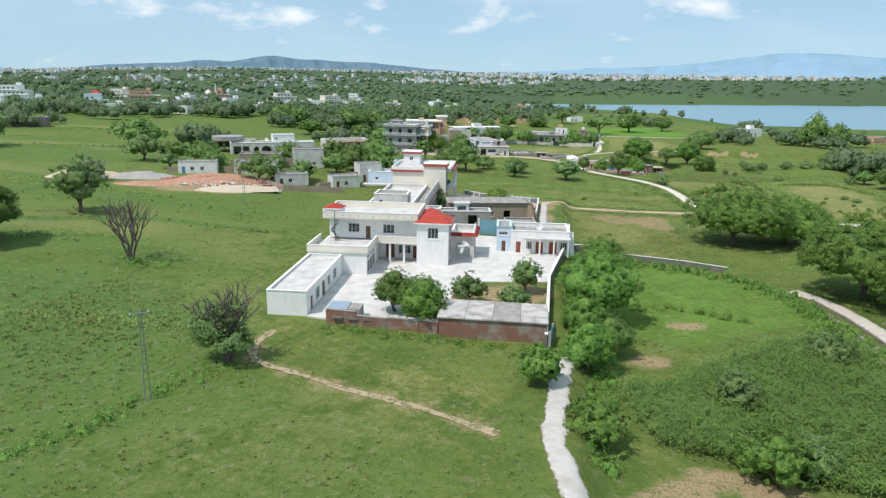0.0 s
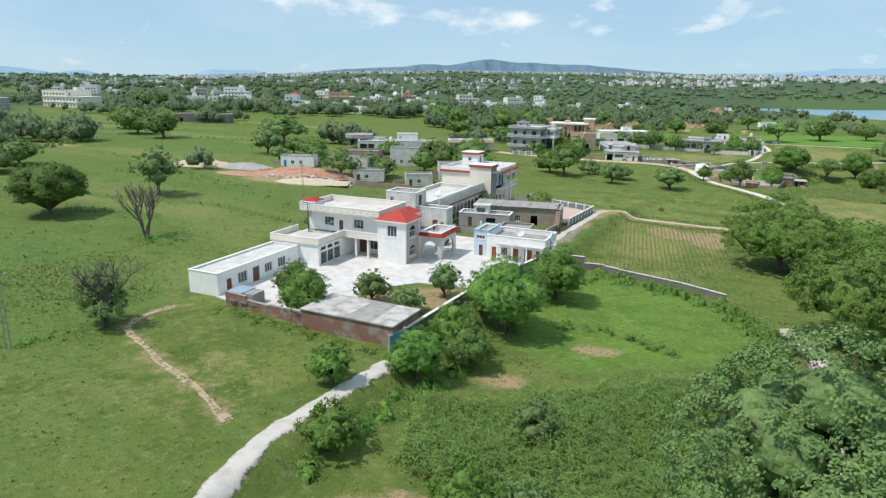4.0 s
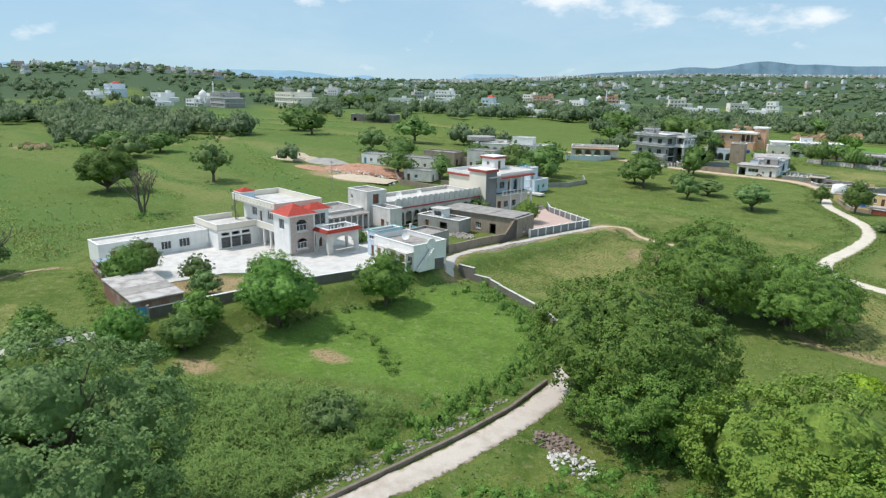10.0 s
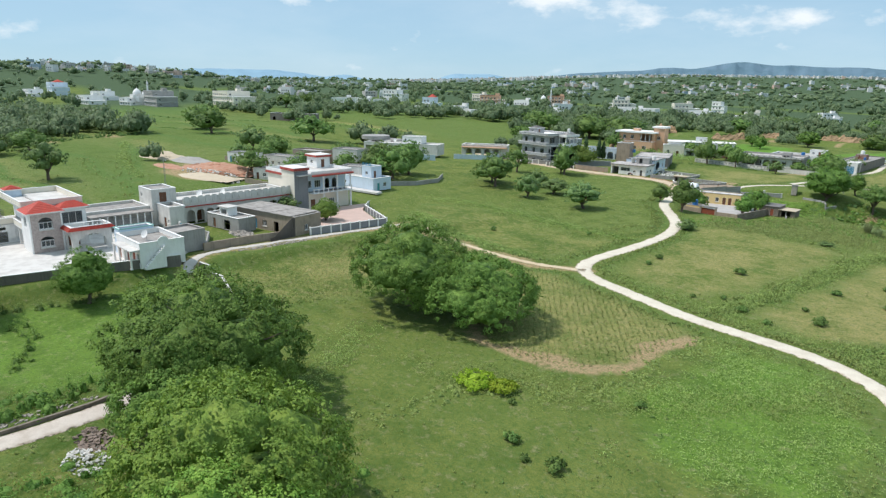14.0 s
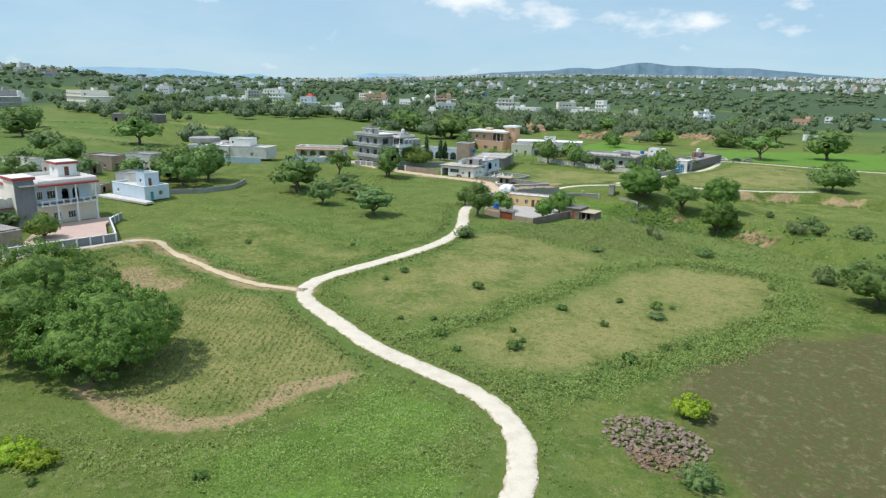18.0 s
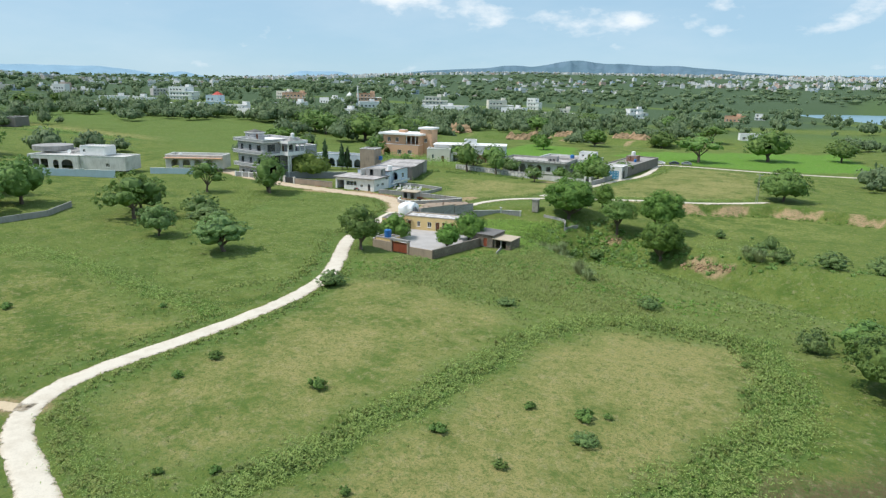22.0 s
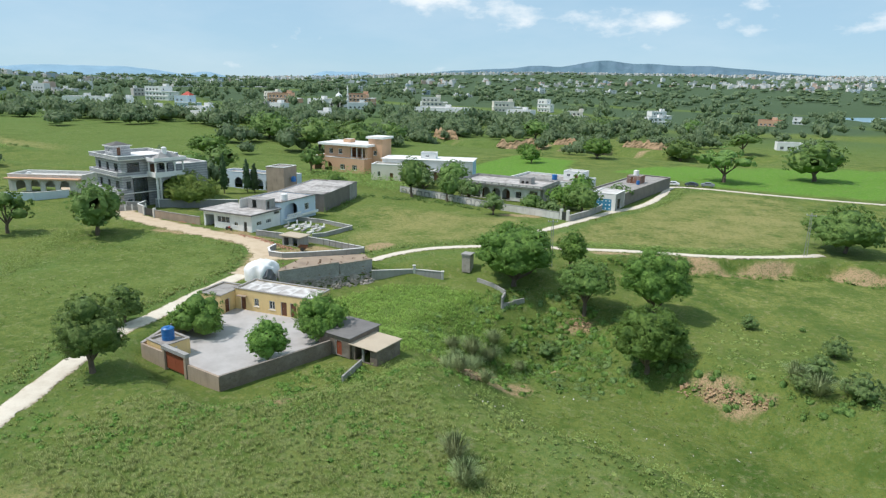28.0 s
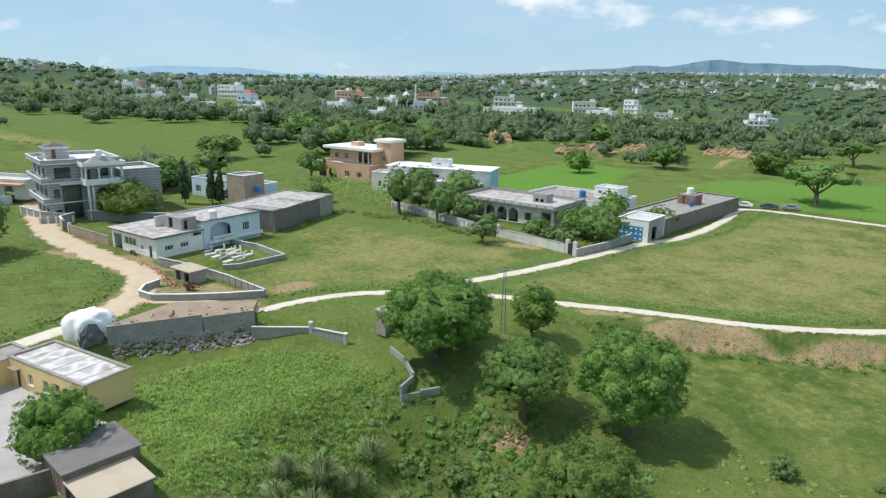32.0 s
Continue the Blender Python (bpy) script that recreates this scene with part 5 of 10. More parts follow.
block(mum, 0, 0, 6.8, 5.2, 0, 7.3, OFFWHITE, {"E": [("d", 1.6, 4.6, 3.2, 6.9)], "S": [("w", 1.0, 5.4, 1.8, 6.4)]}, roof=ROOFGREY, parapet=0.22)
low = thing("service_block", "low whitewashed service block with dark door", "outbuilding", (-19.4, 130.6, 3.6))
block(low, 0, 0, 6.6, 3.2, 0, 4.2, OFFWHITE, {"S": [("d", 3.4, 0.1, 4.6, 2.3), ("w", 5.2, 1.2, 6.0, 2.0)]}, roof=ROOFGREY, parapet=0.5)
ar = thing("arcade_wing", "long whitewashed arcade wing with scalloped parapet and red band", "house wing", (-28.6, 134.9, 3.4))
block(ar, 0, 0.2, 9.4, 26.9, 0, 4.2, OFFWHITE, {"E": [("d", 4, 0.1, 5.2, 2.4), ("d", 12, 0.1, 13.2, 2.4), ("w", 8, 1, 9.5, 2.4)]}, roof=ROOFPALE, parapet=0.75)
bm = panel(26.6, 5.8, 0.3, [("a", 0.6 + k * 2.2, 0.1, 2.4 + k * 2.2, 3.1) for k in range(12)])
bm.transform(pose(12.2, 0.2, 0, 0, 0, 90))
part("arcade", bm, OFFWHITE, ar)
part("arcade_roof", boxes((9.42, 0.2, 4.0, 11.88, 26.8, 4.2)), ROOFGREY, ar)
part("red_band", boxes((12.21, 0.2, 3.75, 12.42, 26.8, 4.0)), REDTRIM, ar)
for k in range(17):
    b2 = tube(bmesh.new(), [(12.2, 1.0 + k * 1.57, 5.0), (12.33, 1.0 + k * 1.57, 5.0)], [0.62, 0.62], 14)
    part("scallop", b2, OFFWHITE, ar)
    part("merlon", soft(boxes((11.95, 0.45 + k * 1.57, 5.8, 12.2, 1.5 + k * 1.57, 6.05))), OFFWHITE, ar)

nh = thing("north_house", "cream two-storey house with red parapet bands and roof room", "house", (-28, 162.2, 3.1))
block(nh, 0, 0, 13.4, 15, 0, 4.3, CREAM, {"E": [("d", 3.6, 0.1, 5.0, 2.6), ("w", 6, 0.8, 7.6, 2.4), ("w", 9, 0.8, 10.6, 2.4)]}, parapet=0)
block(nh, 0, 0.02, 12.2, 15, 4.32, 8.6, CREAM, {"S": [("w", 9.8, 0.6, 10.8, 2.6)], "E": [("w", 3.6, 0.9, 4.8, 2.7), ("w", 5.6, 0.9, 7.4, 2.7), ("a", 8.6, 0.1, 10.0, 2.9), ("a", 10.8, 0.1, 12.2, 2.9)], "N": [("w", 3, 1, 5, 2.6)]}, parapet=0, mats={"E": BLUEWHITE})
part("upper_balcony", soft(boxes((12.2, 3.2, 4.1, 15.2, 15, 4.3))), TRIM, nh)
for k in range(9):
    part("baluster", boxes((15.0, 3.4 + k * 1.4, 4.3, 15.15, 3.6 + k * 1.4, 5.2)), TRIM, nh)
part("balcony_rail", boxes((14.97, 3.2, 5.2, 15.2, 15, 5.32)), TRIM, nh)
part("corner_pillar", boxes((8.0, -0.9, 0, 13.5, 2.9, 9.9)), CREAM, nh)
part("pillar_facing", boxes((13.51, -0.9, 0, 13.56, 2.9, 9.8)), STONEGREY, nh)
part("pillar_band", soft(boxes((7.7, -1.2, 9.9, 13.9, 3.2, 10.5))), REDTRIM, nh)
part("pillar_cap", boxes((7.8, -1.1, 10.5, 13.8, 3.1, 10.6)), TRIM, nh)
part("roof", boxes((-0.3, -0.3, 8.62, 14.6, 15.3, 8.85)), ROOFPALE, nh)
for it in ((-0.3, -0.3, 8.86, 7.69, -0.1, 9.6), (-0.3, 15.1, 8.86, 14.6, 15.3, 9.6), (-0.3, -0.1, 8.86, -0.1, 15.1, 9.6), (14.4, 3.3, 8.86, 14.6, 15.1, 9.5)):
    part("parapet", boxes(it), WHITE, nh)
part("red_skirt", soft(boxes((14.61, 3.3, 8.3, 15.3, 15.4, 8.7))), REDTRIM, nh)
part("red_band", boxes((-0.4, -0.42, 8.3, 7.6, -0.31, 8.8)), REDTRIM, nh)
for cy in (6.5, 10.5, 14.6):
    column(nh, 14.8, cy, 0.1, 4.1, 0.4)
    column(nh, 14.8, cy, 5.3, 8.3, 0.3)
block(nh, 1.0, 11.0, 5.4, 15.1, 8.87, 11.6, WHITE, {"E": [("d", 1.4, 0.1, 2.5, 2.2)], "S": [("w", 1.6, 1.0, 2.6, 2.0)]}, roof=ROOFPALE, parapet=0)
part("roof_room_band", soft(boxes((0.6, 10.6, 11.62, 5.8, 15.5, 12.1))), REDTRIM, nh)
part("roof_room_cap", boxes((0.7, 10.7, 12.1, 5.7, 15.4, 12.25)), TRIM, nh)

ws = thing("small_white_house", "small white house with teal door beside the green yard", "house", (-41, 193.5, 3.2), 4)
block(ws, 0, 0, 15, 7, 0, 3.1, BLUEWHITE, {"S": [("w", 2.2, 1.2, 3.2, 2.1)], "E": [("d", 1.6, 0.05, 2.6, 2.2), ("w", 4, 1.0, 5.2, 2.2)]}, parapet=0.5, doormat=TEALDOOR)
block(ws, 7.5, 2.5, 11.5, 6.6, 3.12, 6.1, BLUEWHITE, {"E": [("d", 1, 0.05, 2, 2.1)], "S": [("w", 1.4, 0.9, 2.4, 1.9)]}, parapet=0.4)
for k in range(7):
    part("rail_post", boxes((7.6 + k * 0.6, 2.5, 6.62, 7.72 + k * 0.6, 2.62, 7.5)), BLUEMETAL, ws)
slab("pavement_white_house", [(-42, 189.5), (-22, 192.5), (-22.4, 194.8), (-42, 193)], 3.55, 0.5, PAVE, "white concrete apron before the small house")

# annex with red doors and a stair
an = thing("annex", "white farm annex with green cornice and red-brown doors", "outbuilding", (1.6, 115.2, 3.55))
block(an, 0, 0, 10.4, 7.4, 0, 3.5, WHITE, {"S": [("d", 0.9, 0.1, 1.8, 2.3), ("w", 2.6, 0.9, 3.8, 2.4), ("d", 4.4, 0.1, 5.8, 2.4), ("d", 6.8, 0.1, 8.2, 2.4), ("w", 8.8, 0.9, 10.0, 2.4)], "E": [("w", 2, 1.2, 3, 2)]}, roof=ROOFGREY, parapet=0.75, doormat=REDDOOR)
part("verandah_slab", boxes((2.2, -1.6, 3.1, 10.5, -0.02, 3.3)), ROOFPALE, an)
for cx in (2.6, 5.1, 7.6, 10.1):
    column(an, cx, -1.4, 0.1, 3.1, 0.25)
block(an, -2.6, 0.6, -0.02, 6.4, 0, 4.4, BLUEWHITE, {"S": [("d", 0.9, 0.1, 1.7, 2.2), ("w", 0.4, 3.2, 2.0, 3.9)]}, roof=ROOFGREY, parapet=0.3)
part("green_cornice", boxes((-2.75, 0.45, 4.72, 0.1, 0.6, 4.9), (-2.75, 6.4, 4.72, 0.1, 6.55, 4.9), (-2.75, 0.6, 4.72, -2.6, 6.4, 4.9), (-0.05, 0.6, 4.72, 0.1, 6.4, 4.9)), plain("pale_green_paint", (0.25, 0.50, 0.45)), an)
part("gable_crest", tube(bmesh.new(), [(10.42, 3.8, 4.1), (10.6, 3.8, 4.1)], [0.95, 0.95], 18), WHITE, an)
for k in range(11):
    part("step", boxes((10.62, 0.3 + k * 0.32, 0, 11.4, 0.62 + k * 0.32, 0.32 + k * 0.32)), WHITE, an)
dish(6.5, 118.5, 7.05, 20)
dish(-24, 142.5, 7.6, 30)
dish(-22.5, 147.5, 7.6, 10)

# old stone house, part ruined, with an outer stair
ru = thing("old_house", "old mud-plastered house with earth roof and outer stair", "house", (-12.2, 144.6, 3.0), 10)
block(ru, 0, 0, 19, 7.2, 0, 3.7, MUDWALL, {"S": [("d", 1.0, 0.1, 2.1, 2.3), ("w", 3.4, 0.9, 4.6, 2.2), ("d", 6.0, 0.1, 7.2, 2.3), ("w", 9.0, 0.9, 10.3, 2.2), ("o", 12.5, 0.1, 14.0, 2.3)], "E": [("w", 2.6, 0.9, 3.6, 2.1)]}, roof=ROOFTAN, parapet=0.25, coping=ROOFGREY, doormat=BLUEMETAL, t=0.4)
for k in range(14):
    part("step", boxes((17.9, -4.6 + k * 0.33, 0, 19, -4.27 + k * 0.33, 0.26 + k * 0.26)), TANWALL, ru)
bm = bmesh.new()
v = [bm.verts.new(q) for q in ((19.02, -6.5, 0), (19.02, 0, 0), (19.02, 0, 3.9), (19.02, -1, 3.9), (19.02, -5.4, 0.9), (19.02, -6.5, 0.9))]
g = bm.faces.new(v)
bmesh.ops.solidify(bm, geom=[g], thickness=-0.3)
part("stair_wall", bm, DARKWALL, ru)
for k in range(9):
    part("roof_slab", boxes((k * 2.05 - 0.3, -0.35, 4.07, k * 2.05 + 1.7, 7.5, 4.13 + 0.02 * (k % 3))), ROOFGREY, ru)
ph = thing("store_room", "square grey plastered store room with flat roof", "outbuilding", (0.8, 122.6, 3.5), 6)
block(ph, 0, 0, 5.8, 6.0, 0, 3.6, GREYWALL, {"W": [("d", 2, 0.1, 3, 2.2)]}, roof=ROOFGREY, parapet=0.3, coping=ROOFGREY)
sh = thing("yard_shed", "grey cement shed with pale roof hut in the yard", "shed", (-13.5, 138.8, 3.3), 8)
block(sh, 0, 0, 11, 4.2, 0, 2.7, GREYWALL, {"S": [("d", 2, 0.1, 3, 2.1), ("o", 6, 0.1, 8, 2.1)]}, roof=ROOFGREY, parapet=0.2)
block(sh, 3.2, 1, 6.2, 3.2, 2.72, 4.4, WHITE, {"S": [("o", 0.5, 0.3, 2.4, 1.3)]}, roof=ROOFPALE, parapet=0, over=0.3)

# walls round the farm
free_wall("farm_wall", [(5.6, 72.6), (7.4, 97), (9.8, 109), (12.4, 121.6)], 1.1, 0.3, DARKWALL, "dark weathered boundary wall with pale coping", TRIM, drop=2.6, top=5.0)
free_wall("old_yard_wall", [(6.6, 128.4), (6.2, 138), (6.7, 144)], 1.5, 0.35, MUDWALL, "crumbling mud-plastered yard wall", None, drop=1.0)
free_wall("low_yard_wall", [(-12, 133), (-3, 134), (6.2, 129)], 1.2, 0.3, GREYWALL, "low grey yard wall", None)
fw = free_wall("white_fence_wall", [(7.6, 150.8), (9.0, 170), (-6.6, 176.3), (-11, 181)], 1.5, 0.2, STONEGREY, "grey panelled boundary wall with white posts", TRIM, 0.3, TRIM, step=2.3)
free_wall("annex_wall", [(13.4, 124.4), (20.3, 125.0), (33.7, 120.7), (40.5, 117.2)], 1.1, 0.28, DARKWALL, "dark field wall with pale coping", OFFWHITE)
free_wall("green_yard_wall", [(-34.5, 231), (-27.5, 222), (-27, 212), (-32, 203.5), (-44, 200)], 1.3, 0.25, GREYWALL, "curved grey wall round a green yard", None, step=2.0)
free_wall("back_wall", [(-26, 134), (-30, 116)], 1.6, 0.2, OFFWHITE, "whitewashed rear wall", TRIM)
free_wall("mud_wall", [(-45, 178), (-60, 173), (-74, 182)], 1.4, 0.3, MUDWALL, "old brown boundary wall", None)

# brick front wall with its lean-to shed
bw = thing("brick_wall", "old red brick front wall with patches of plaster", "wall", (-21.8, 76.6, 3.4))
for k, (x0, x1, y0, y1, h) in enumerate(((0, 3.9, 0, -0.5, 2.0), (3.95, 8.0, -0.5, -1.0, 1.5), (8.05, 12.0, -1.0, -1.6, 1.6), (12.05, 14.4, -1.6, -1.9, 1.7))):
    bm = boxes((0, -0.17, -0.8, math.hypot(x1 - x0, y1 - y0), 0.17, h))
    bm.transform(pose(x0, y0, 0, 0, 0, math.degrees(math.atan2(y1 - y0, x1 - x0))))
    part("section", bm, BRICK, bw)
    bm = boxes((0, -0.21, h, math.hypot(x1 - x0, y1 - y0), 0.21, h + 0.1))
    bm.transform(pose(x0, y0, 0, 0, 0, math.degrees(math.atan2(y1 - y0, x1 - x0))))
    part("coping", bm, ROOFGREY, bw)
for k in range(6):
    part("niche", boxes((0.9 + k * 2.0, -0.42 - 0.13 * k * 0.9 - 0.3, 1.0, 2.2 + k * 2.0, -0.2 - 0.13 * k * 0.9 - 0.1, 1.25)), DARKWALL, bw)
bs = thing("brick_shed", "lean-to brick shed with stained concrete slab roof", "shed", (-7.2, 73.7, 3.3), -2)
block(bs, 0, 0, 12.9, 6.4, -0.5, 2.75, BRICK, {"N": [("d", 2, 0.6, 3.2, 2.6), ("d", 8, 0.6, 9.2, 2.6)]}, roof=ROOFGREY, parapet=0, over=0)
for k, m_ in enumerate((ROOFSTAIN, ROOFSTAIN, ROOFGREY, ROOFSTAIN)):
    part("roof_slab", soft(boxes((-0.2 + k * 3.32, -0.2, 2.76, 3.1 + k * 3.32, 6.6, 2.98)), 0.04), m_, bs)
hd = thing("wall_hut", "low plastered hut on the front wall with sheet roof", "shed", (-21.6, 77.0, 3.5))
block(hd, 0, 0, 4.0, 2.4, 0, 1.9, GREYWALL, {"N": [("o", 1, 0.1, 2.5, 1.6)]}, roof=ROOFGREY, parapet=0)
part("sheet_roof", soft(boxes((-0.2, -0.3, 1.91, 2.4, 2.6, 2.0))), plain("blue_grey_sheet", (0.30, 0.38, 0.46), 0.5), hd)
gt = thing("blue_gate", "blue painted metal gate beside the brick wall", "gate", (6.0, 72.0, 3.4), 80)
for k in range(2):
    part("leaf", boxes((0.02 + k * 1.3, -0.03, 0.1, 1.28 + k * 1.3, 0.03, 2.1)), BLUEMETAL, gt)
part("gate_post", boxes((-0.3, -0.15, -0.3, 0, 0.15, 2.3)), GREYWALL, gt)
part("gate_post", boxes((2.62, -0.15, -0.3, 2.92, 0.15, 2.3)), GREYWALL, gt)
cg = thing("courtyard_gate", "large blue metal courtyard gate", "gate", (-4.6, 129.2, 3.6), 0)
for k in range(2):
    part("leaf", boxes((0.02 + k * 1.7, -0.03, 0.1, 1.68 + k * 1.7, 0.03, 3.0)), plain("teal_blue_gate", (0.16, 0.36, 0.42), 0.5), cg)
part("gate_post", boxes((-0.4, -0.2, -0.3, 0, 0.2, 3.3)), OFFWHITE, cg)
part("gate_post", boxes((3.42, -0.2, -0.3, 3.82, 0.2, 3.3)), OFFWHITE, cg)

# ---- village at the bend of the road ----
def yard(name, pts, z, mat, label):
    return slab(name, pts, z, 0.6, mat, label)


# yellow house with its yard
yh = thing("yellow_house", "low yellow house with stained pale roof and brown doors", "house", (33.8, 272.0, -0.45), 14)
block(yh, 0, 0, 13.2, 5.0, 0, 3.1, YELLOW, {"S": [("d", 1.0, 0.1, 1.9, 2.1), ("w", 3.4, 0.9, 4.2, 2.1), ("w", 6.0, 0.8, 7.0, 2.1), ("d", 8.0, 0.1, 9.0, 2.2), ("d", 9.6, 0.1, 10.6, 2.2), ("d", 11.6, 0.1, 12.6, 2.2)]}, roof=LIMEROOF, parapet=0.12, coping=ROOFGREY)
for k in range(5):
    part("roof_joint", boxes((2.2 + k * 2.3, 0.25, 3.105, 2.3 + k * 2.3, 4.7, 3.13)), ROOFSTAIN, yh)
block(yh, -4.2, -3.0, -0.02, 2.6, 0, 2.8, YELLOW, {"E": [("d", 0.8, 0.1, 1.8, 2.1)]}, roof=ROOFGREY, parapet=0.1, coping=ROOFGREY)
part("door_hood", boxes((0.7, -0.6, 2.25, 2.2, -0.01, 2.35)), TANWALL, yh)
yard("pavement_yard", [(39, 254.6), (53.4, 255.2), (55.6, 269.6), (49.5, 276.2), (33.7, 272.4), (33.0, 269.6), (31.7, 268.6), (34.9, 262.2)], -0.36, PAVEGREY, "grey concrete yard of the yellow house")
free_wall("yard_wall", [(53.7, 254.6), (55.0, 262), (56.0, 269.4)], 1.5, 0.28, WEATHERBRICK, "dark weathered brick yard wall", None, drop=1.4, top=1.0)
free_wall("yard_wall", [(38.9, 254.3), (43.4, 254.4)], 1.6, 0.28, TANWALL, "tan stained yard wall with the water tank room", None, drop=1.4, top=1.2)
free_wall("yard_wall", [(48.2, 254.4), (53.7, 254.6)], 1.5, 0.28, TANWALL, "crumbling tan yard wall beside the gate", None, drop=1.4, top=0.9)
free_wall("yard_wall", [(38.9, 254.3), (35.0, 262), (31.5, 268.6)], 1.4, 0.28, TANWALL, "stained plastered yard wall along the road", ROOFGREY, drop=1.0, top=1.2)
gp = thing("gate_portal", "plastered gateway with a rusty red gate", "gate", (43.5, 254.4, -0.6), 0)
part("gate_post", boxes((0, -0.25, -0.3, 0.4, 0.25, 2.3)), TANWALL, gp)
part("gate_post", boxes((4.2, -0.25, -0.3, 4.6, 0.25, 2.3)), TANWALL, gp)
part("lintel", boxes((-0.1, -0.3, 2.3, 4.7, 0.3, 2.75)), GREYWALL, gp)
for k in range(2):
    part("leaf", boxes((0.42 + k * 1.9, -0.05, 0, 2.28 + k * 1.9, 0.03, 2.05)), REDDOOR, gp)
tr = thing("tank_room", "small stained yellow room carrying the water tank", "outbuilding", (39.2, 254.8, -0.45))
block(tr, 0, 0, 3.8, 3.4, 0, 1.95, YELLOW, {"E": [("w", 1.2, 1.2, 1.7, 1.6)]}, roof=ROOFGREY, parapet=0.15, coping=ROOFGREY)
drum("water_tank", 41.0, 256.6, 1.5, 0.75, 1.6, BLUETANK, "bright blue plastic water tank on a flat roof")

s1 = thing("brick_store", "square brown brick store with dark flat roof and red door", "shed", (53.9, 269.4, -0.8), 2)
block(s1, 0, 0, 5.2, 5.8, 0, 2.6, WEATHERBRICK, {"S": [("d", 2.9, 0.1, 3.9, 2.0)]}, roof=ROOFDARK, parapet=0, over=0, doormat=REDDOOR)
part("roof_slab", soft(boxes((-0.2, -0.2, 2.62, 5.4, 6.0, 2.76)), 0.04), ROOFDARK, s1)
s2 = thing("open_shed", "lower open shed with sandy earth roof", "shed", (59.2, 269.6, -0.9), 2)
block(s2, 0, 0.3, 4.0, 4.9, 0, 2.0, WEATHERBRICK, {"S": [("o", 0.5, 0.05, 2.9, 1.8)]}, roof=ROOFTAN, parapet=0)
part("roof_slab", soft(boxes((-0.25, -0.1, 2.02, 4.25, 5.1, 2.16)), 0.04), ROOFTAN, s2)
part("prop", boxes((1.6, 0.3, 0, 1.85, 0.55, 1.95)), GREYWALL, s2)
free_wall("low_wall", [(61.4, 269.2), (62.8, 264.4)], 0.8, 0.2, GREYWALL, "low grey cement wall by the sheds", None)

# stone wall with a covered heap and the round walled yard
free_wall("stone_wall", [(31.2, 282.6), (33.0, 287.4), (34.9, 292.6)], 1.9, 0.5, STONEWALL, "tall grey rubble stone wall beside the heap", MUDWALL, drop=2.6, top=2.45)
free_wall("stone_wall", [(34.95, 292.7), (37.1, 298.6)], 1.9, 0.5, STONEWALL, "tall grey rubble stone wall with weathered end", MUDWALL, drop=2.6, top=2.1)
free_wall("stone_footing", [(31.5, 283.2), (34.6, 290.6), (38.0, 297.8)], 0.5, 0.7, RUBBLESTONE, "rough stone footing along the wall", None, drop=1.2, top=-1.15)
slab("pavement_stone_yard", [(28.6, 284), (30.2, 283.6), (36.8, 298.4), (33, 301.5), (26, 293)], 1.75, 1.2, plaster("red_earth_fill", (0.34, 0.26, 0.185), (0.17, 0.12, 0.09), 0.7, streak=False), "raised earth fill behind the stone wall")
bm = bmesh.new()
bmesh.ops.create_icosphere(bm, subdivisions=4, radius=1)
for v in bm.verts:
    n3 = 1 + 0.16 * noise.noise(v.co * 2.2) + 0.07 * noise.noise(v.co * 6)
    q = v.co.copy()
    k_ = (abs(q.x) ** 4 + abs(q.y) ** 4) ** 0.25 + 1e-6
    fl = math.hypot(q.x, q.y) / k_
    v.co = Vector((q.x * 2.3 * fl * n3, q.y * 2.5 * fl * n3, (2.9 * math.tanh(max(-0.3, q.z) * 2.2)) * (1 + 0.12 * noise.noise(q * 3)) - 0.25 * abs(q.x)))
hp = thing("covered_heap", "fodder heap under a dirty white tarpaulin", "heap", (28.2, 281.6, 1.1), 20)
for f in bm.faces:
    f.smooth = True
part("tarpaulin", bm, plaster("white_tarpaulin", (0.84, 0.84, 0.83), (0.55, 0.54, 0.52), 0.25, streak=False, rough=0.5, bump=0.9), hp)
bm = bmesh.new()
bmesh.ops.create_icosphere(bm, subdivisions=3, radius=1)
for v in bm.verts:
    n3 = 1 + 0.3 * noise.noise(v.co * 2.7 + Vector((4, 0, 0)))
    v.co = Vector((1.7 + v.co.x * 1.1 * n3, -1.0 + v.co.y * 1.8 * n3, max(-0.6, v.co.z) * 1.9 * n3))
part("side_sheet", bm, plaster("dark_plastic_sheet", (0.13, 0.13, 0.14), (0.07, 0.07, 0.07), 0.5, streak=False, rough=0.5, bump=0.9), hp)

free_wall("lattice_wall", [(30.2, 304.2), (27.8, 300), (24.6, 295.6), (21.4, 292.0), (18.6, 291.4), (16.4, 293.0), (15.4, 295.6)], 1.0, 0.22, GREYWALL, "curved grey openwork block wall", TRIM, step=1.4, drop=0.3)
free_wall("cement_wall", [(4.0, 300.2), (12, 302.6), (21, 304.0), (30.2, 304.4)], 1.1, 0.2, GREYWALL, "plain grey cement block wall", ROOFPALE, drop=0.4)
hut = thing("yard_hut", "small rough hut with a straw and sheet roof", "hut", (13.8, 298.6, 1.0), 8)
block(hut, 0, 0, 4.4, 2.6, 0, 1.9, GREYWALL, {"S": [("o", 0.4, 0.05, 1.6, 1.6), ("o", 2.6, 0.05, 3.8, 1.6)]}, roof=ROOFTAN, parapet=0)
part("thatch", soft(boxes((-0.4, -0.5, 1.92, 4.8, 2.9, 2.12)), 0.06), ROOFTAN, hut)
cart = thing("hand_cart", "weathered wooden hand cart standing in the yard", "cart", (20.3, 298.0, 1.0), 30)
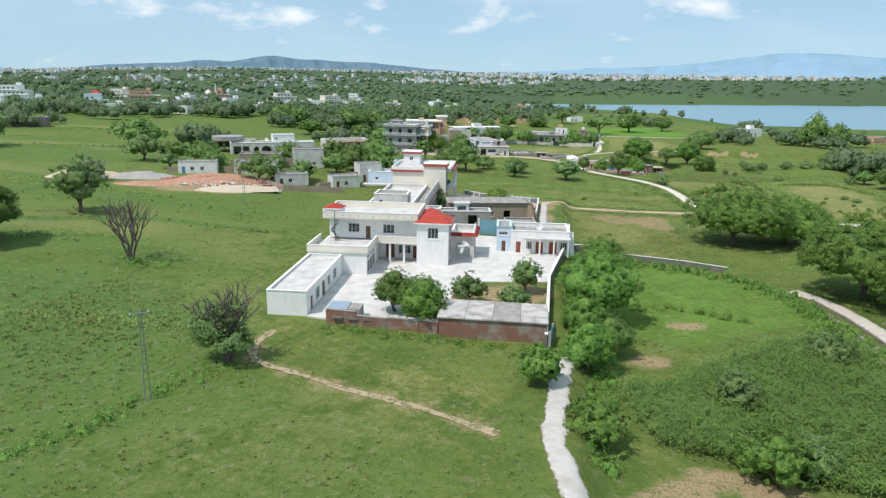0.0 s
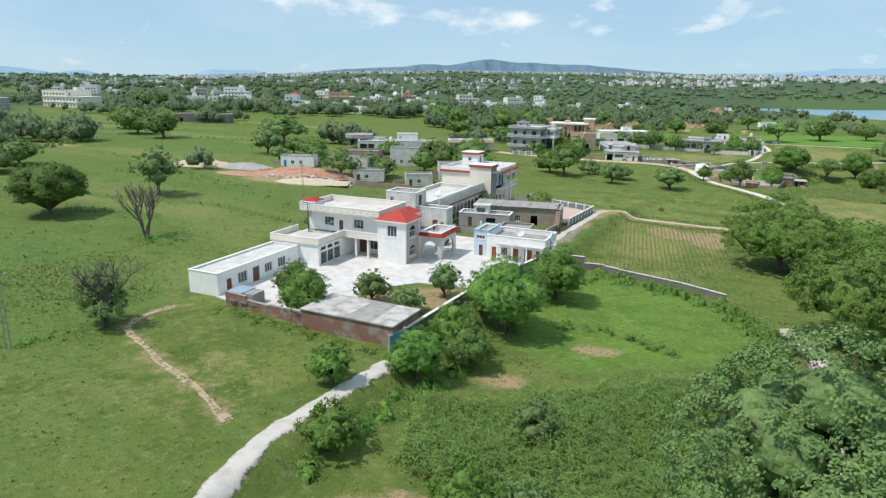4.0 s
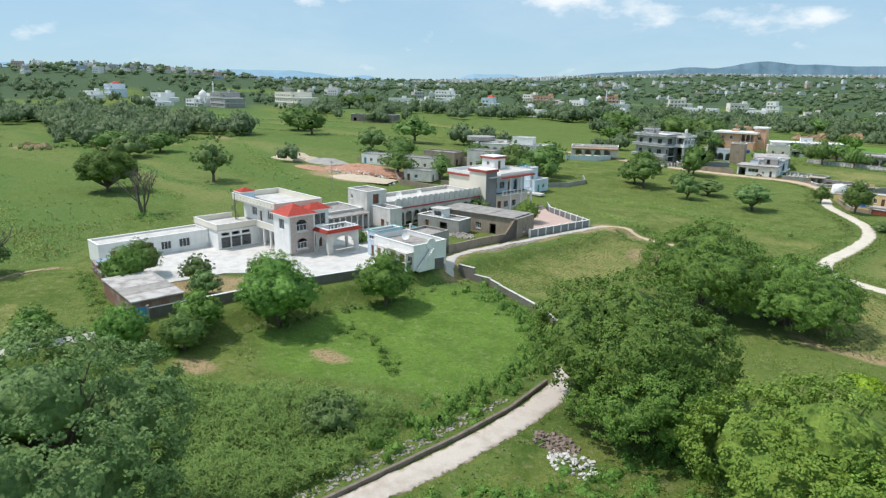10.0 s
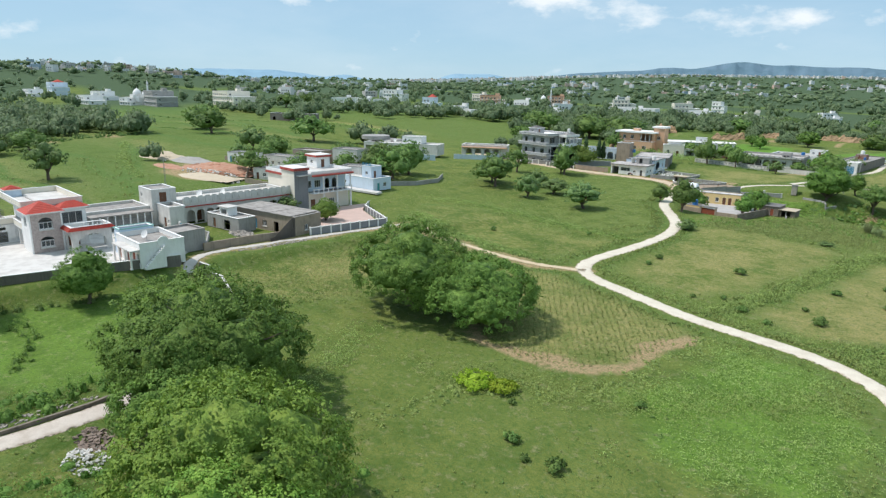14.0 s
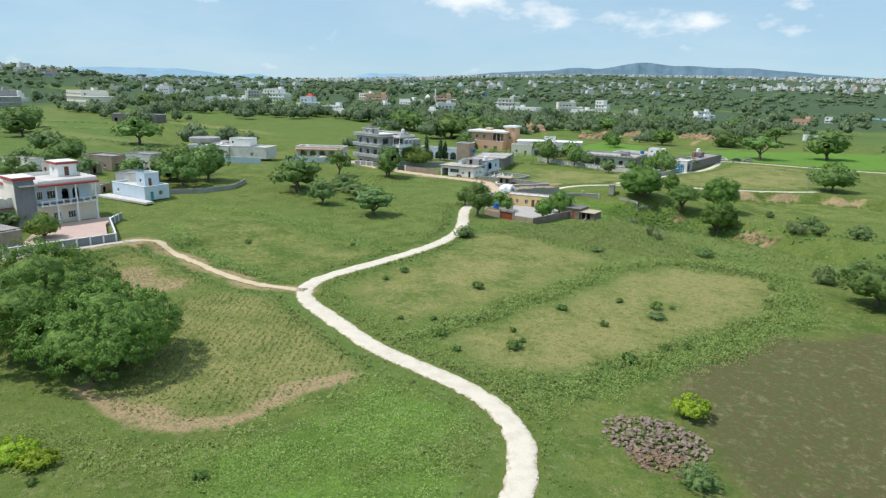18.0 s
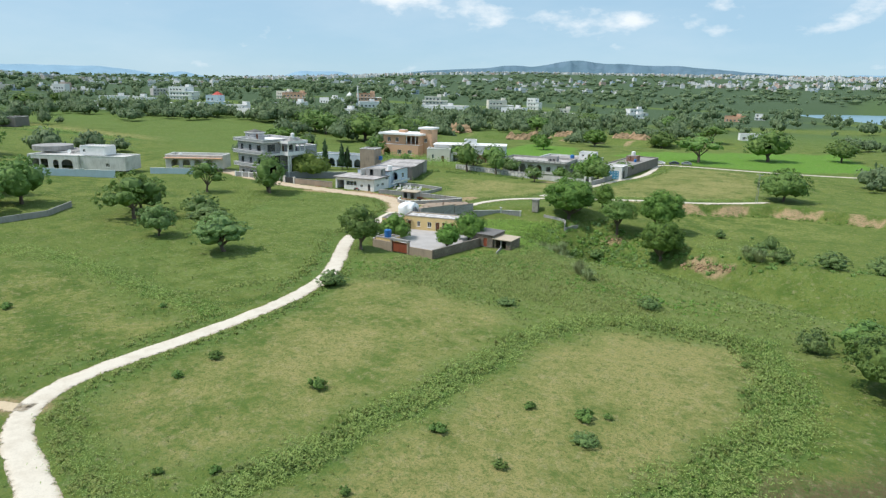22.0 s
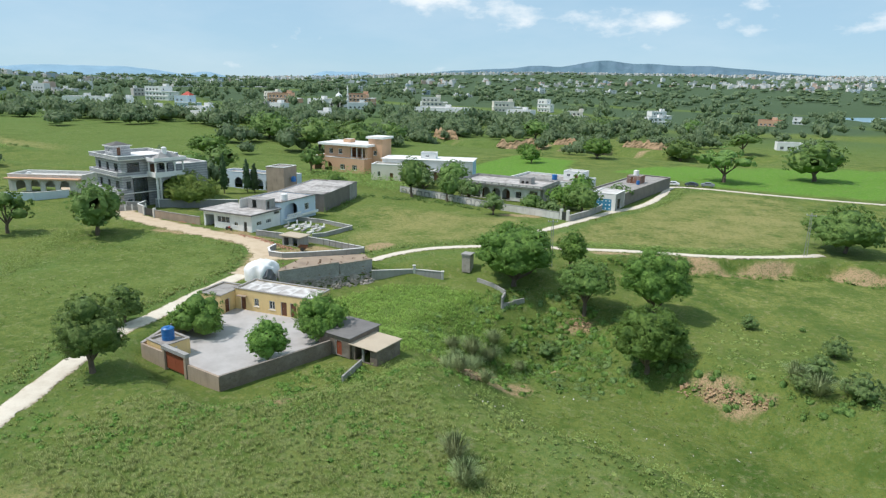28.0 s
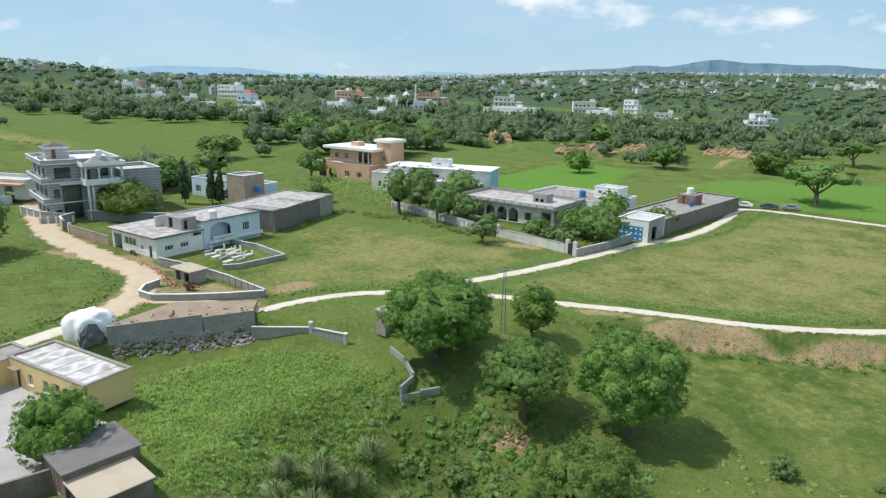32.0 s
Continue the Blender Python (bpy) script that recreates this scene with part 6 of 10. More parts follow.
part("bed", boxes((-0.8, -0.5, 0.6, 0.8, 0.5, 0.72), (-0.8, -0.5, 0.72, 0.8, -0.45, 1.05), (-0.8, 0.45, 0.72, 0.8, 0.5, 1.05)), WOOD, cart)
for q in (-0.55, 0.55):
    part("wheel", tube(bmesh.new(), [(0, q - 0.04, 0.4), (0, q + 0.04, 0.4)], [0.4, 0.4], 16), DARKMETAL, cart)
part("shaft", boxes((0.8, -0.45, 0.6, 1.9, -0.38, 0.68), (0.8, 0.38, 0.6, 1.9, 0.45, 0.68)), WOOD, cart)
for k in range(6):
    t_ = thing("fence_post", "thin wooden post along the yard wall", "post", (20.8 + k * 1.5, 302.9 + k * 0.18, 1.0), 0, "yard posts")
    part("pole", tube(bmesh.new(), [(0, 0, 0), (0.03, 0, 1.7)], [0.05, 0.035], 6), DEADWOOD, t_)
# small graveyard
free_wall("grave_wall", [(-1.2, 315.6), (6.0, 317.4), (14.9, 317.4), (15.2, 308.6), (14.0, 306.4)], 0.8, 0.2, GREYWALL, "low grey wall round the grave plot", ROOFPALE, drop=0.3)
grave_rnd = random.Random(17)
for k in range(14):
    gx0, gy0 = 2.6 + (k % 5) * 1.9 + grave_rnd.uniform(-0.4, 0.4) + 0.5 * (k // 5), 309.4 + (k // 5) * 2.0 + grave_rnd.uniform(-0.4, 0.4)
    gr = thing("grave", "pale stone grave with small upright headstone", "grave", (gx0, gy0, height(gx0, gy0)), 12 + grave_rnd.uniform(-14, 14), "graves")
    w_, h_ = grave_rnd.uniform(0.3, 0.48), grave_rnd.uniform(0.15, 0.4)
    part("mound", soft(boxes((-w_, -0.9, -0.1, w_, 0.9, h_)), 0.07), OFFWHITE if k % 3 else ROOFGREY, gr)
    part("headstone", soft(boxes((-0.2, 0.95, 0, 0.2, 1.07, grave_rnd.uniform(0.6, 1.15))), 0.04), TRIM if k % 2 else OFFWHITE, gr)

# long white house with dark wall
wh = thing("white_house", "long white flat-roofed village house with garage and arched balcony", "house", (-11.7, 298.9, 1.0), 9.5)
block(wh, 0, 0, 13.4, 9.2, 0, 3.7, WHITE, {"S": [("o", 0.5, 0.05, 3.0, 3.0), ("w", 3.8, 1.5, 7.4, 2.9), ("w", 8.6, 1.2, 9.6, 2.0), ("d", 11.2, 0.05, 12.1, 2.3)], "E": [("w", 1.6, 1.3, 3.2, 2.2), ("w", 4.6, 1.3, 6.2, 2.2), ("o", 7.2, 2.9, 9.0, 3.5)]}, roof=ROOFSTAIN, parapet=0.12, over=0, doormat=DARKMETAL)
for k in range(4):
    part("roof_slab", soft(boxes((-0.5 + k * 3.6, -0.6, 3.83, 3.06 + k * 3.6, 9.15, 4.02 + 0.02 * (k % 2))), 0.03), ROOFSTAIN, wh)
part("roof_lip", boxes((-0.55, -0.68, 3.72, 13.95, -0.61, 4.0), (13.91, -0.6, 3.72, 13.98, 9.1, 4.0)), ROOFDARK, wh)
block(wh, 2.4, 9.22, 13.6, 21.9, 0, 4.9, BLUEWHITE, {"E": [("a", 1.3, 1.5, 5.9, 4.5), ("w", 8.6, 2.1, 10.2, 3.7)]}, roof=ROOFSTAIN, parapet=0.18, coping=ROOFGREY)
part("recess_wall", boxes((11.9, 10.2, 0.1, 12.1, 15.6, 4.6)), BLUEWHITE, wh)
part("roof_lip", boxes((2.2, 9.0, 5.19, 14.0, 9.18, 5.34), (13.76, 9.18, 5.19, 14.0, 22.1, 5.34)), ROOFDARK, wh)
part("balcony", soft(boxes((13.62, 9.9, 1.1, 14.5, 21.8, 1.3))), TRIM, wh)
for k in range(8):
    bm = panel(0.56, 0.85, 0.1, [("a", 0.12, 0.1, 0.44, 0.68)])
    bm.transform(pose(14.45, 10.5 + k * 0.6, 1.31, 0, 0, 90))
    part("baluster", bm, TRIM, wh)
part("rail", boxes((14.3, 10.4, 2.17, 14.5, 15.5, 2.27), (14.3, 15.6, 1.31, 14.5, 21.8, 1.7)), TRIM, wh)
block(wh, 7.6, 5.6, 12.6, 8.6, 4.06, 6.2, GREYWALL, {"S": [("o", 1.2, 0.1, 2.4, 1.9)], "E": [("o", 0.5, 0.1, 1.2, 1.7)]}, roof=ROOFGREY, parapet=0)
part("stair_wall", soft(boxes((6.0, 4.6, 4.06, 6.3, 8.2, 5.9))), OFFWHITE, wh)
drum("roof_tank", -1.9, 313.2, 6.1, 0.8, 1.5, TRIM, "white plastic water tank on a flat roof")
dw = thing("courtyard_house", "long courtyard house with bare dark brick flank and arches", "house", (-13.67, 319.2, 1.3), 21.8)
block(dw, 0, 2.4, 13, 24.5, 0, 4.2, DARKWALL, {"W": [("a", 2.0 + k * 2.6, 0.1, 4.0 + k * 2.6, 3.0) for k in range(7)]}, roof=ROOFSTAIN, parapet=0.1, mats={"W": BLUEWHITE}, coping=ROOFGREY)
for k in range(7):
    part("roof_slab", soft(boxes((5.0, 2.6 + k * 3.1, 4.31, 13.2, 5.64 + k * 3.1, 4.40 + 0.03 * (k % 3))), 0.02), ROOFSTAIN if k % 3 else ROOFGREY, dw)
part("end_facing", boxes((13.01, 19, 0, 13.06, 24.5, 4.2)), GREYWALL, dw)
mb = thing("motorcycle", "dark motorcycle leaning by the white house front", "motorcycle", (-3.6, 299.2, height(-3.6, 299.2) + 0.1), 10)
for u in (-0.65, 0.65):
    w_ = part("wheel", tube(bmesh.new(), [(u, -0.06, 0.3), (u, 0.06, 0.3)], [0.3, 0.3], 14), DARKMETAL, mb)
part("frame", boxes((-0.6, -0.06, 0.3, 0.5, 0.06, 0.55)), DARKMETAL, mb)
part("tank", soft(boxes((-0.1, -0.14, 0.56, 0.4, 0.14, 0.85)), 0.05), REDTRIM, mb)
part("seat", soft(boxes((-0.75, -0.13, 0.57, -0.12, 0.13, 0.78)), 0.05), DARKMETAL, mb)
part("handlebar", tube(bmesh.new(), [(0.45, -0.35, 0.95), (0.45, 0.35, 0.95)], [0.02, 0.02], 6), GALV, mb)
cb = thing("court_block", "grey roof block with water tank beside", "stair block", (-28.2, 330.2, 1.6), 14)
block(cb, 0, 0, 5.6, 6.0, 0, 8.0, TANWALL, {}, roof=ROOFGREY, parapet=0.2)
drum("water_tank", -22.4, 334.6, 5.9, 0.7, 1.3, BLUETANK, "blue plastic water tank on a flat roof")
wg = thing("west_wing", "white courtyard wing with arched openings", "house wing", (-52, 333, 1.6), 14)
block(wg, 0, 0, 24, 6, 0, 4.2, BLUEWHITE, {"S": [("w", 1.4, 1.0, 3.2, 2.8)] + [("a", 5 + k * 3.6, 0.1, 7.8 + k * 3.6, 3.2) for k in range(5)]}, roof=ROOFGREY, parapet=0.5)
free_wall("village_wall", [(-37, 300.5), (-34.4, 297), (-31.5, 296.6)], 2.0, 0.25, GREYWALL, "grey plastered boundary wall with coping", TRIM)
free_wall("village_wall", [(-26.4, 296.4), (-20, 297.4), (-12.8, 298.6)], 1.7, 0.25, TANWALL, "tan plastered boundary wall", ROOFGREY)
vg = thing("dark_gate", "dark metal gate between plastered posts", "gate", (-31.2, 296.5, 1.0), -1)
part("gate_post", boxes((0, -0.3, -0.3, 0.5, 0.3, 2.6)), OFFWHITE, vg)
part("gate_post", boxes((4.2, -0.3, -0.3, 4.7, 0.3, 2.6)), OFFWHITE, vg)
for k in range(2):
    part("leaf", boxes((0.52 + k * 1.85, -0.04, 0.05, 2.33 + k * 1.85, 0.04, 2.3)), DARKMETAL, vg)
free_wall("village_wall", [(-37, 303), (-30, 309), (-22, 316)], 2.0, 0.25, STONEGREY, "grey stone-faced courtyard wall", TRIM)

# grey three-storey house
gh = thing("grey_house", "grey stone-faced three-storey house with pale balconies and roof pavilion", "house", (-54.8, 298.6, 0.9), -5)
lv = [(0, 4.1), (4.35, 8.3), (8.55, 12.3)]
for k, (a, b) in enumerate(lv):
    block(gh, 0, 0, 14, 13, a, b, GREYFACE, {"S": [("w", 1.6, 1, 3.0, 2.8), ("w", 6, 1, 7.4, 2.8), ("w", 10.2, 1, 12.2, 2.8)], "E": [("w", 0.9, 1, 2.0, 2.8), ("w", 9.4, 0.6, 12, 3.0)] if k < 2 else [("w", 1.4, 0.8, 4.4, 3.0), ("d", 7, 0.1, 8.2, 2.4), ("w", 9.4, 0.8, 11.6, 2.8)], "W": [("w", 4, 1, 5.6, 2.6)]}, roof=ROOFPALE, parapet=0, frame=DARKMETAL)
    e = 1.2 if k < 2 else 1.0
    part("floor_band", soft(boxes((-e, -e, b + 0.002, 14 + (0.3 if k < 2 else e), 13 + e, b + 0.24)), 0.04), TRIM, gh)
    part("band_line", boxes((-e - 0.03, -e - 0.03, b + 0.06, 14 + (0.33 if k < 2 else e + 0.03), -e - 0.005, b + 0.14)), ROOFDARK, gh)
    if k < 2:
        for it in ((-e, -e, b + 0.25, 14.3, -e + 0.15, b + 1.1), (-e, -e + 0.16, b + 0.25, -e + 0.15, 13 + e, b + 1.1), (14.15, -e + 0.16, b + 0.25, 14.3, 0.8, b + 1.1)):
            part("balcony_parapet", boxes(it), GREYFACE, gh)
            part("balcony_coping", boxes((it[0] - 0.05, it[1] - 0.05, it[5], it[3] + 0.05, it[4] + 0.05, it[5] + 0.1)), TRIM, gh)
for it in ((-1, -1, 12.55, 15, -0.85, 13.2), (-1, 13.85, 12.55, 15, 14, 13.2), (-1, -0.84, 12.55, -0.85, 13.84, 13.2), (14.85, -0.84, 12.55, 15, 13.84, 13.2)):
    part("parapet", boxes(it), GREYFACE, gh)
    part("parapet_rail", boxes((it[0] - 0.06, it[1] - 0.06, 13.2, it[3] + 0.06, it[4] + 0.06, 13.32)), TRIM, gh)
block(gh, 2.2, 1.6, 6.6, 6.0, 12.56, 14.9, GREYFACE, {"E": [("d", 1, 0.1, 2, 2.1)], "S": [("w", 1.4, 0.9, 2.6, 1.8)]}, roof=ROOFDARK, parapet=0)
hip(gh, 2.2, 1.6, 6.6, 6.0, 15.1, 0.9, 0.35, ROOFDARK)
for k, cx in enumerate((7.6, 8.8)):
    dm = part("roof_unit", soft(boxes((cx, -0.2, 12.56, cx + 0.8, 0.6, 13.5)), 0.04), GALV, gh)
# tall glazed stair front
part("glass_front", boxes((14.06, 2.5, 0.2, 14.12, 5.9, 7.9)), GLASS, gh)
for k in range(5):
    part("glazing_bar", boxes((14.05, 2.46 + k * 0.86, 0.2, 14.2, 2.54 + k * 0.86, 7.9)), DARKMETAL, gh)
for k in range(4):
    part("glazing_rail", boxes((14.05, 2.5, 1.9 + k * 1.9, 14.18, 5.9, 2.0 + k * 1.9)), DARKMETAL, gh)
part("glass_hood", soft(boxes((14.01, 2.1, 8.0, 15.2, 6.2, 8.24))), TRIM, gh)
# entrance porch with tall posts, arch and open pavilion above
for cx, cy in ((17.9, 6.6), (17.9, 7.4), (17.9, 12.2), (17.9, 13.0)):
    column(gh, cx, cy, 0.05, 8.0, 0.42, TRIM)
bm = panel(4.4, 3.4, 0.35, [("a", 0.2, 0.0, 4.2, 2.9)])
bm.transform(pose(18.05, 7.6, 4.55, 0, 0, 90))
part("porch_arch", bm, GREYFACE, gh)
part("porch_slab", soft(boxes((14.31, 5.9, 8.02, 18.7, 13.6, 8.4))), TRIM, gh)
for it in ((14.4, 5.95, 8.41, 18.65, 6.1, 9.3), (18.5, 6.11, 8.41, 18.65, 13.5, 9.3)):
    part("pavilion_rail", boxes(it), TRIM, gh)
for cx, cy in ((14.9, 6.3), (18.3, 6.3), (18.3, 8.8), (18.3, 11.2), (18.3, 13.3)):
    column(gh, cx, cy, 8.41, 11.7, 0.3, TRIM)
for a_, b_ in ((6.45, 8.65), (8.95, 11.05), (11.35, 13.15)):
    bm = panel(b_ - a_, 1.0, 0.2, [("a", 0.08, 0.0, b_ - a_ - 0.08, 0.85)])
    bm.transform(pose(18.4, a_, 10.7, 0, 0, 90))
    part("pavilion_arch", bm, TRIM, gh)
part("pavilion_roof", soft(boxes((14.2, 5.6, 11.72, 19.2, 13.9, 12.0))), GREYFACE, gh)
for it in ((15.02, 5.6, 12.01, 19.2, 5.75, 12.8), (19.05, 5.76, 12.01, 19.2, 13.9, 12.8), (15.02, 13.75, 12.01, 19.04, 13.9, 12.8)):
    part("pavilion_parapet", boxes(it), TRIM, gh)
hip(gh, 15.4, 6.6, 18.8, 13.0, 12.35, 1.5, 0.1, GREYWALL)
part("finial", tube(bmesh.new(), [(17.0, 9.4, 13.2), (17.0, 9.4, 15.0), (17.0, 9.4, 15.2)], [0.62, 0.62, 0.3], 14), TRIM, gh)
block(gh, 2, 14.02, 13.6, 22.6, 0, 9.5, GREYFACE, {"E": [("w", 2, 1, 4, 3), ("w", 5.4, 1, 7.4, 3), ("w", 2, 5.4, 4, 7.4)], "S": []}, roof=ROOFPALE, parapet=0.75)
fence = thing("front_fence", "low grey fence of pale piers and slatted panels", "fence", (-38.9, 294.4, 1.0), 62)
for k in range(5):
    part("pier", soft(boxes((k * 1.5, -0.16, -0.3, k * 1.5 + 0.32, 0.16, 2.1)), 0.03), TRIM, fence)
    if k < 4:
        part("panel", boxes((k * 1.5 + 0.34, -0.06, -0.2, k * 1.5 + 1.48, 0.06, 1.7)), GREYWALL, fence)
free_wall("garden_wall", [(-52, 294.6), (-44, 296.2), (-38, 299.5)], 1.6, 0.25, GREYWALL, "grey garden wall with white piers", TRIM, 0.35, TRIM)

# long grey bungalow, its wall, and the houses along the gate lane
lh = thing("grey_bungalow", "long grey cement bungalow with arched verandah and weathered roof", "house", (8.6, 369.4, 1.1), 6.5)
block(lh, 0, 2.6, 24, 12.5, 0, 3.9, GREYWALL, {"S": [("w", 2, 1, 3.6, 2.6), ("d", 5, 0.1, 6.2, 2.4), ("w", 8, 1, 9.8, 2.6), ("d", 13, 0.1, 14.2, 2.4), ("w", 17, 1, 18.8, 2.6), ("d", 21, 0.1, 22.2, 2.4)]}, roof=ROOFGREY, parapet=0)
bm = panel(24, 3.9, 0.3, [("a", 0.8, 0.1, 3.2, 3.2), ("a", 3.9, 0.1, 6.3, 3.2), ("a", 6.8, 0.1, 9.2, 3.2), ("a", 9.8, 0.1, 12.4, 3.2), ("a", 12.9, 0.1, 15.3, 3.2), ("w", 17.0, 0.9, 18.6, 2.6), ("o", 21.0, 0.1, 23.4, 3.2)])
part("verandah_front", bm, OFFWHITE, lh)
part("roof_slab", boxes((-0.9, -0.9, 3.91, 24.9, 13.2, 4.15)), ROOFSTAIN, lh)
for it in ((-0.9, -0.9, 4.16, 24.9, -0.74, 4.85), (-0.9, 13.04, 4.16, 24.9, 13.2, 4.85), (-0.9, -0.73, 4.16, -0.74, 13.03, 4.85), (24.74, -0.73, 4.16, 24.9, 13.03, 4.85)):
    part("parapet", boxes(it), GREYWALL, lh)
for k in range(12):
    part("parapet_panel", boxes((0.2 + k * 2.05, -0.96, 4.3, 1.7 + k * 2.05, -0.91, 4.7)), OFFWHITE, lh)
part("eave_shade", boxes((-1.0, -1.0, 3.95, 25.0, -0.915, 4.12)), ROOFDARK, lh)
block(lh, 15.8, 5.4, 19.2, 8.4, 4.16, 6.0, GREYWALL, {"S": [("o", 0.6, 0.1, 1.4, 0.8), ("o", 1.9, 0.1, 2.7, 0.8)]}, roof=ROOFGREY, parapet=0)
lf = [(-7.5, 361.8), (3, 361.2), (14.5, 360), (24.5, 358.6)]
for k in range(11):
    wx = -6.6 + k * 3.0
    if not 24 < wx < 29.5:
        ba = thing("wall_niche", "blind arch in relief on the weathered wall", "wall relief", (wx, 361.5 - 0.105 * (wx + 7.5) - 0.2, 1.0), -6, "wall niches")
        bm = panel(2.0, 1.6, 0.12, [("a", 0.18, 0.0, 1.82, 1.4)])
        part("arch", bm, GREYWALL, ba)
free_wall("arched_wall", lf, 1.7, 0.25, OFFWHITE, "weathered wall with blind arches before the bungalow", GREYWALL, step=2.4)
free_wall("arched_wall", [(29.2, 358.2), (38, 358.2), (45.2, 357.6)], 1.7, 0.25, OFFWHITE, "weathered wall with blind arches beside the gate", GREYWALL, step=2.4)
bgt = thing("bungalow_gate", "dark metal double gate with pale posts", "gate", (24.6, 358.6, 1.0), -4)
part("gate_post", boxes((0, -0.25, -0.3, 0.5, 0.25, 2.5)), OFFWHITE, bgt)
part("gate_post", boxes((4.0, -0.25, -0.3, 4.5, 0.25, 2.5)), OFFWHITE, bgt)
for k in range(2):
    part("leaf", boxes((0.52 + k * 1.75, -0.04, 0.05, 2.23 + k * 1.75, 0.04, 2.2)), DARKMETAL, bgt)
free_wall("lane_wall", [(48.4, 356.5), (49.4, 366), (49.0, 375)], 1.5, 0.25, GREYWALL, "grey wall along the concrete lane", ROOFPALE)
gd = thing("gate_pillars", "pair of pale gate pillars at the lane corner", "gate", (45.4, 357.4, 1.0), 0)
part("pillar", boxes((0, 0, -0.3, 0.7, 0.6, 2.5)), OFFWHITE, gd)
part("pillar", boxes((2.0, -0.6, -0.3, 2.7, 0.0, 2.5)), OFFWHITE, gd)
part("leaf", boxes((0.72, -0.2, 0, 1.98, -0.14, 2.0)), DARKMETAL, gd)
shp = thing("gate_house", "white gatehouse with bright blue patterned gate", "outbuilding", (45.8, 375.4, 1.0), 4)
block(shp, 0, 0, 6.4, 8.2, 0, 4.2, WHITE, {"S": [("o", 0.5, 0.05, 5.4, 3.0)], "E": [("o", 2, 0.1, 4.4, 2.8)]}, roof=ROOFPALE, parapet=0.15, mats={"E": GREYWALL})
for r in range(3):
    for c in range(5):
        part("gate_panel", boxes((0.52 + c * 0.98, 0.02, 0.08 + r * 0.97, 1.46 + c * 0.98, 0.08, 1.0 + r * 0.97)), BLUEMETAL, shp)
        part("gate_motif", soft(boxes((0.82 + c * 0.98, -0.02, 0.38 + r * 0.97, 1.16 + c * 0.98, 0.015, 0.7 + r * 0.97)), 0.01), TRIM, shp)
lb = thing("walled_house", "long low house with dark plastered outer wall", "house", (41.0, 383.9, 1.0), 0)
block(lb, 0, 0, 10.4, 41, 0, 3.2, DARKWALL, {}, roof=ROOFGREY, parapet=0.25, coping=ROOFGREY)
block(lb, 3.0, 22, 7.2, 26, 3.22, 5.4, BRICK, {"S": [("d", 1, 0.05, 2, 2)]}, roof=ROOFGREY, parapet=0)
drum("roof_tank", 46.2, 407.6, 6.45, 0.8, 1.5, TRIM, "white plastic water tank on a flat roof")
drum("roof_tank", 48.0, 404.6, 4.25, 0.5, 1.1, BLUETANK, "small blue plastic water tank on a flat roof")
mh = thing("middle_house", "white village house behind the bungalow with blue tank", "house", (16, 384, 1.1), 4)
block(mh, 0, 0, 22, 14, 0, 4.0, WHITE, {"E": [("w", 3, 1, 4.6, 2.4)], "S": [("w", 3, 1, 4.6, 2.4)]}, roof=ROOFGREY, parapet=0.5)
block(mh, 14, 8, 20, 13, 4.02, 6.4, WHITE, {"S": [("w", 1, 1, 2, 1.8), ("d", 3.4, 0.05, 4.4, 2.0)]}, roof=ROOFPALE, parapet=0.2)
drum("water_tank", 27.5, 391, 5.15, 0.8, 1.5, BLUETANK, "blue plastic water tank on a flat roof")

# peach and blue-white houses
pe = thing("peach_house", "peach two-storey house with white roof slabs and stair tower", "house", (-62, 377, 1.6), 8)
block(pe, 2, 0, 24, 12, 0, 4.2, PEACH, {"S": [("a", 1.0, 0.1, 4.2, 3.4), ("a", 5.4, 0.1, 8.6, 3.4), ("w", 12, 1, 14, 2.8), ("w", 17, 1, 19, 2.8)], "W": [("a", 3, 0.1, 6, 3.4)]}, roof=ROOFPALE, parapet=0.8)
block(pe, 6, 2, 24, 12, 5.05, 9.0, PEACH, {"S": [("w", 2, 1, 3.6, 2.8), ("w", 6, 1, 7.6, 2.8), ("o", 11, 0.3, 17, 3.4)]}, roof=ROOFPALE, parapet=0)
part("roof_slab", soft(boxes((4.4, 0.4, 9.02, 25.2, 13, 9.8))), TRIM, pe)
for cx in (17.4, 19.6, 21.8):
    column(pe, cx, 2.2, 5.1, 9.0, 0.3)
block(pe, 22.5, 5, 28, 11, 0, 11.6, PEACH, {"S": [("w", 2, 6, 3.4, 7.6)]}, roof=ROOFPALE, parapet=0)
part("tower_cap", soft(boxes((21.9, 4.4, 11.62, 28.6, 11.6, 12.4))), TRIM, pe)
block(pe, 12, 5, 15, 8, 9.82, 11.0, PEACH, {}, roof=ROOFPALE, parapet=0)
bwh = thing("blue_white_house", "long white house with pale blue end wall and cream front room", "house", (-28.6, 373.1, 1.3), 25.6)
block(bwh, 0, 0, 9.5, 6.4, 0, 4.9, CREAM, {"S": [("w", 2, 1.4, 3.0, 3.0), ("d", 6, 0.1, 7.2, 2.6)], "W": [("w", 1.5, 1.2, 3, 2.6)]}, roof=ROOFPALE, parapet=0.35)
block(bwh, 9.6, 2.2, 20, 6.4, 0, 3.4, WHITE, {"S": [("o", 1.0, 0.1, 4.4, 2.8), ("w", 6.4, 1.0, 8.0, 2.4)]}, roof=ROOFPALE, parapet=0, over=0.5)
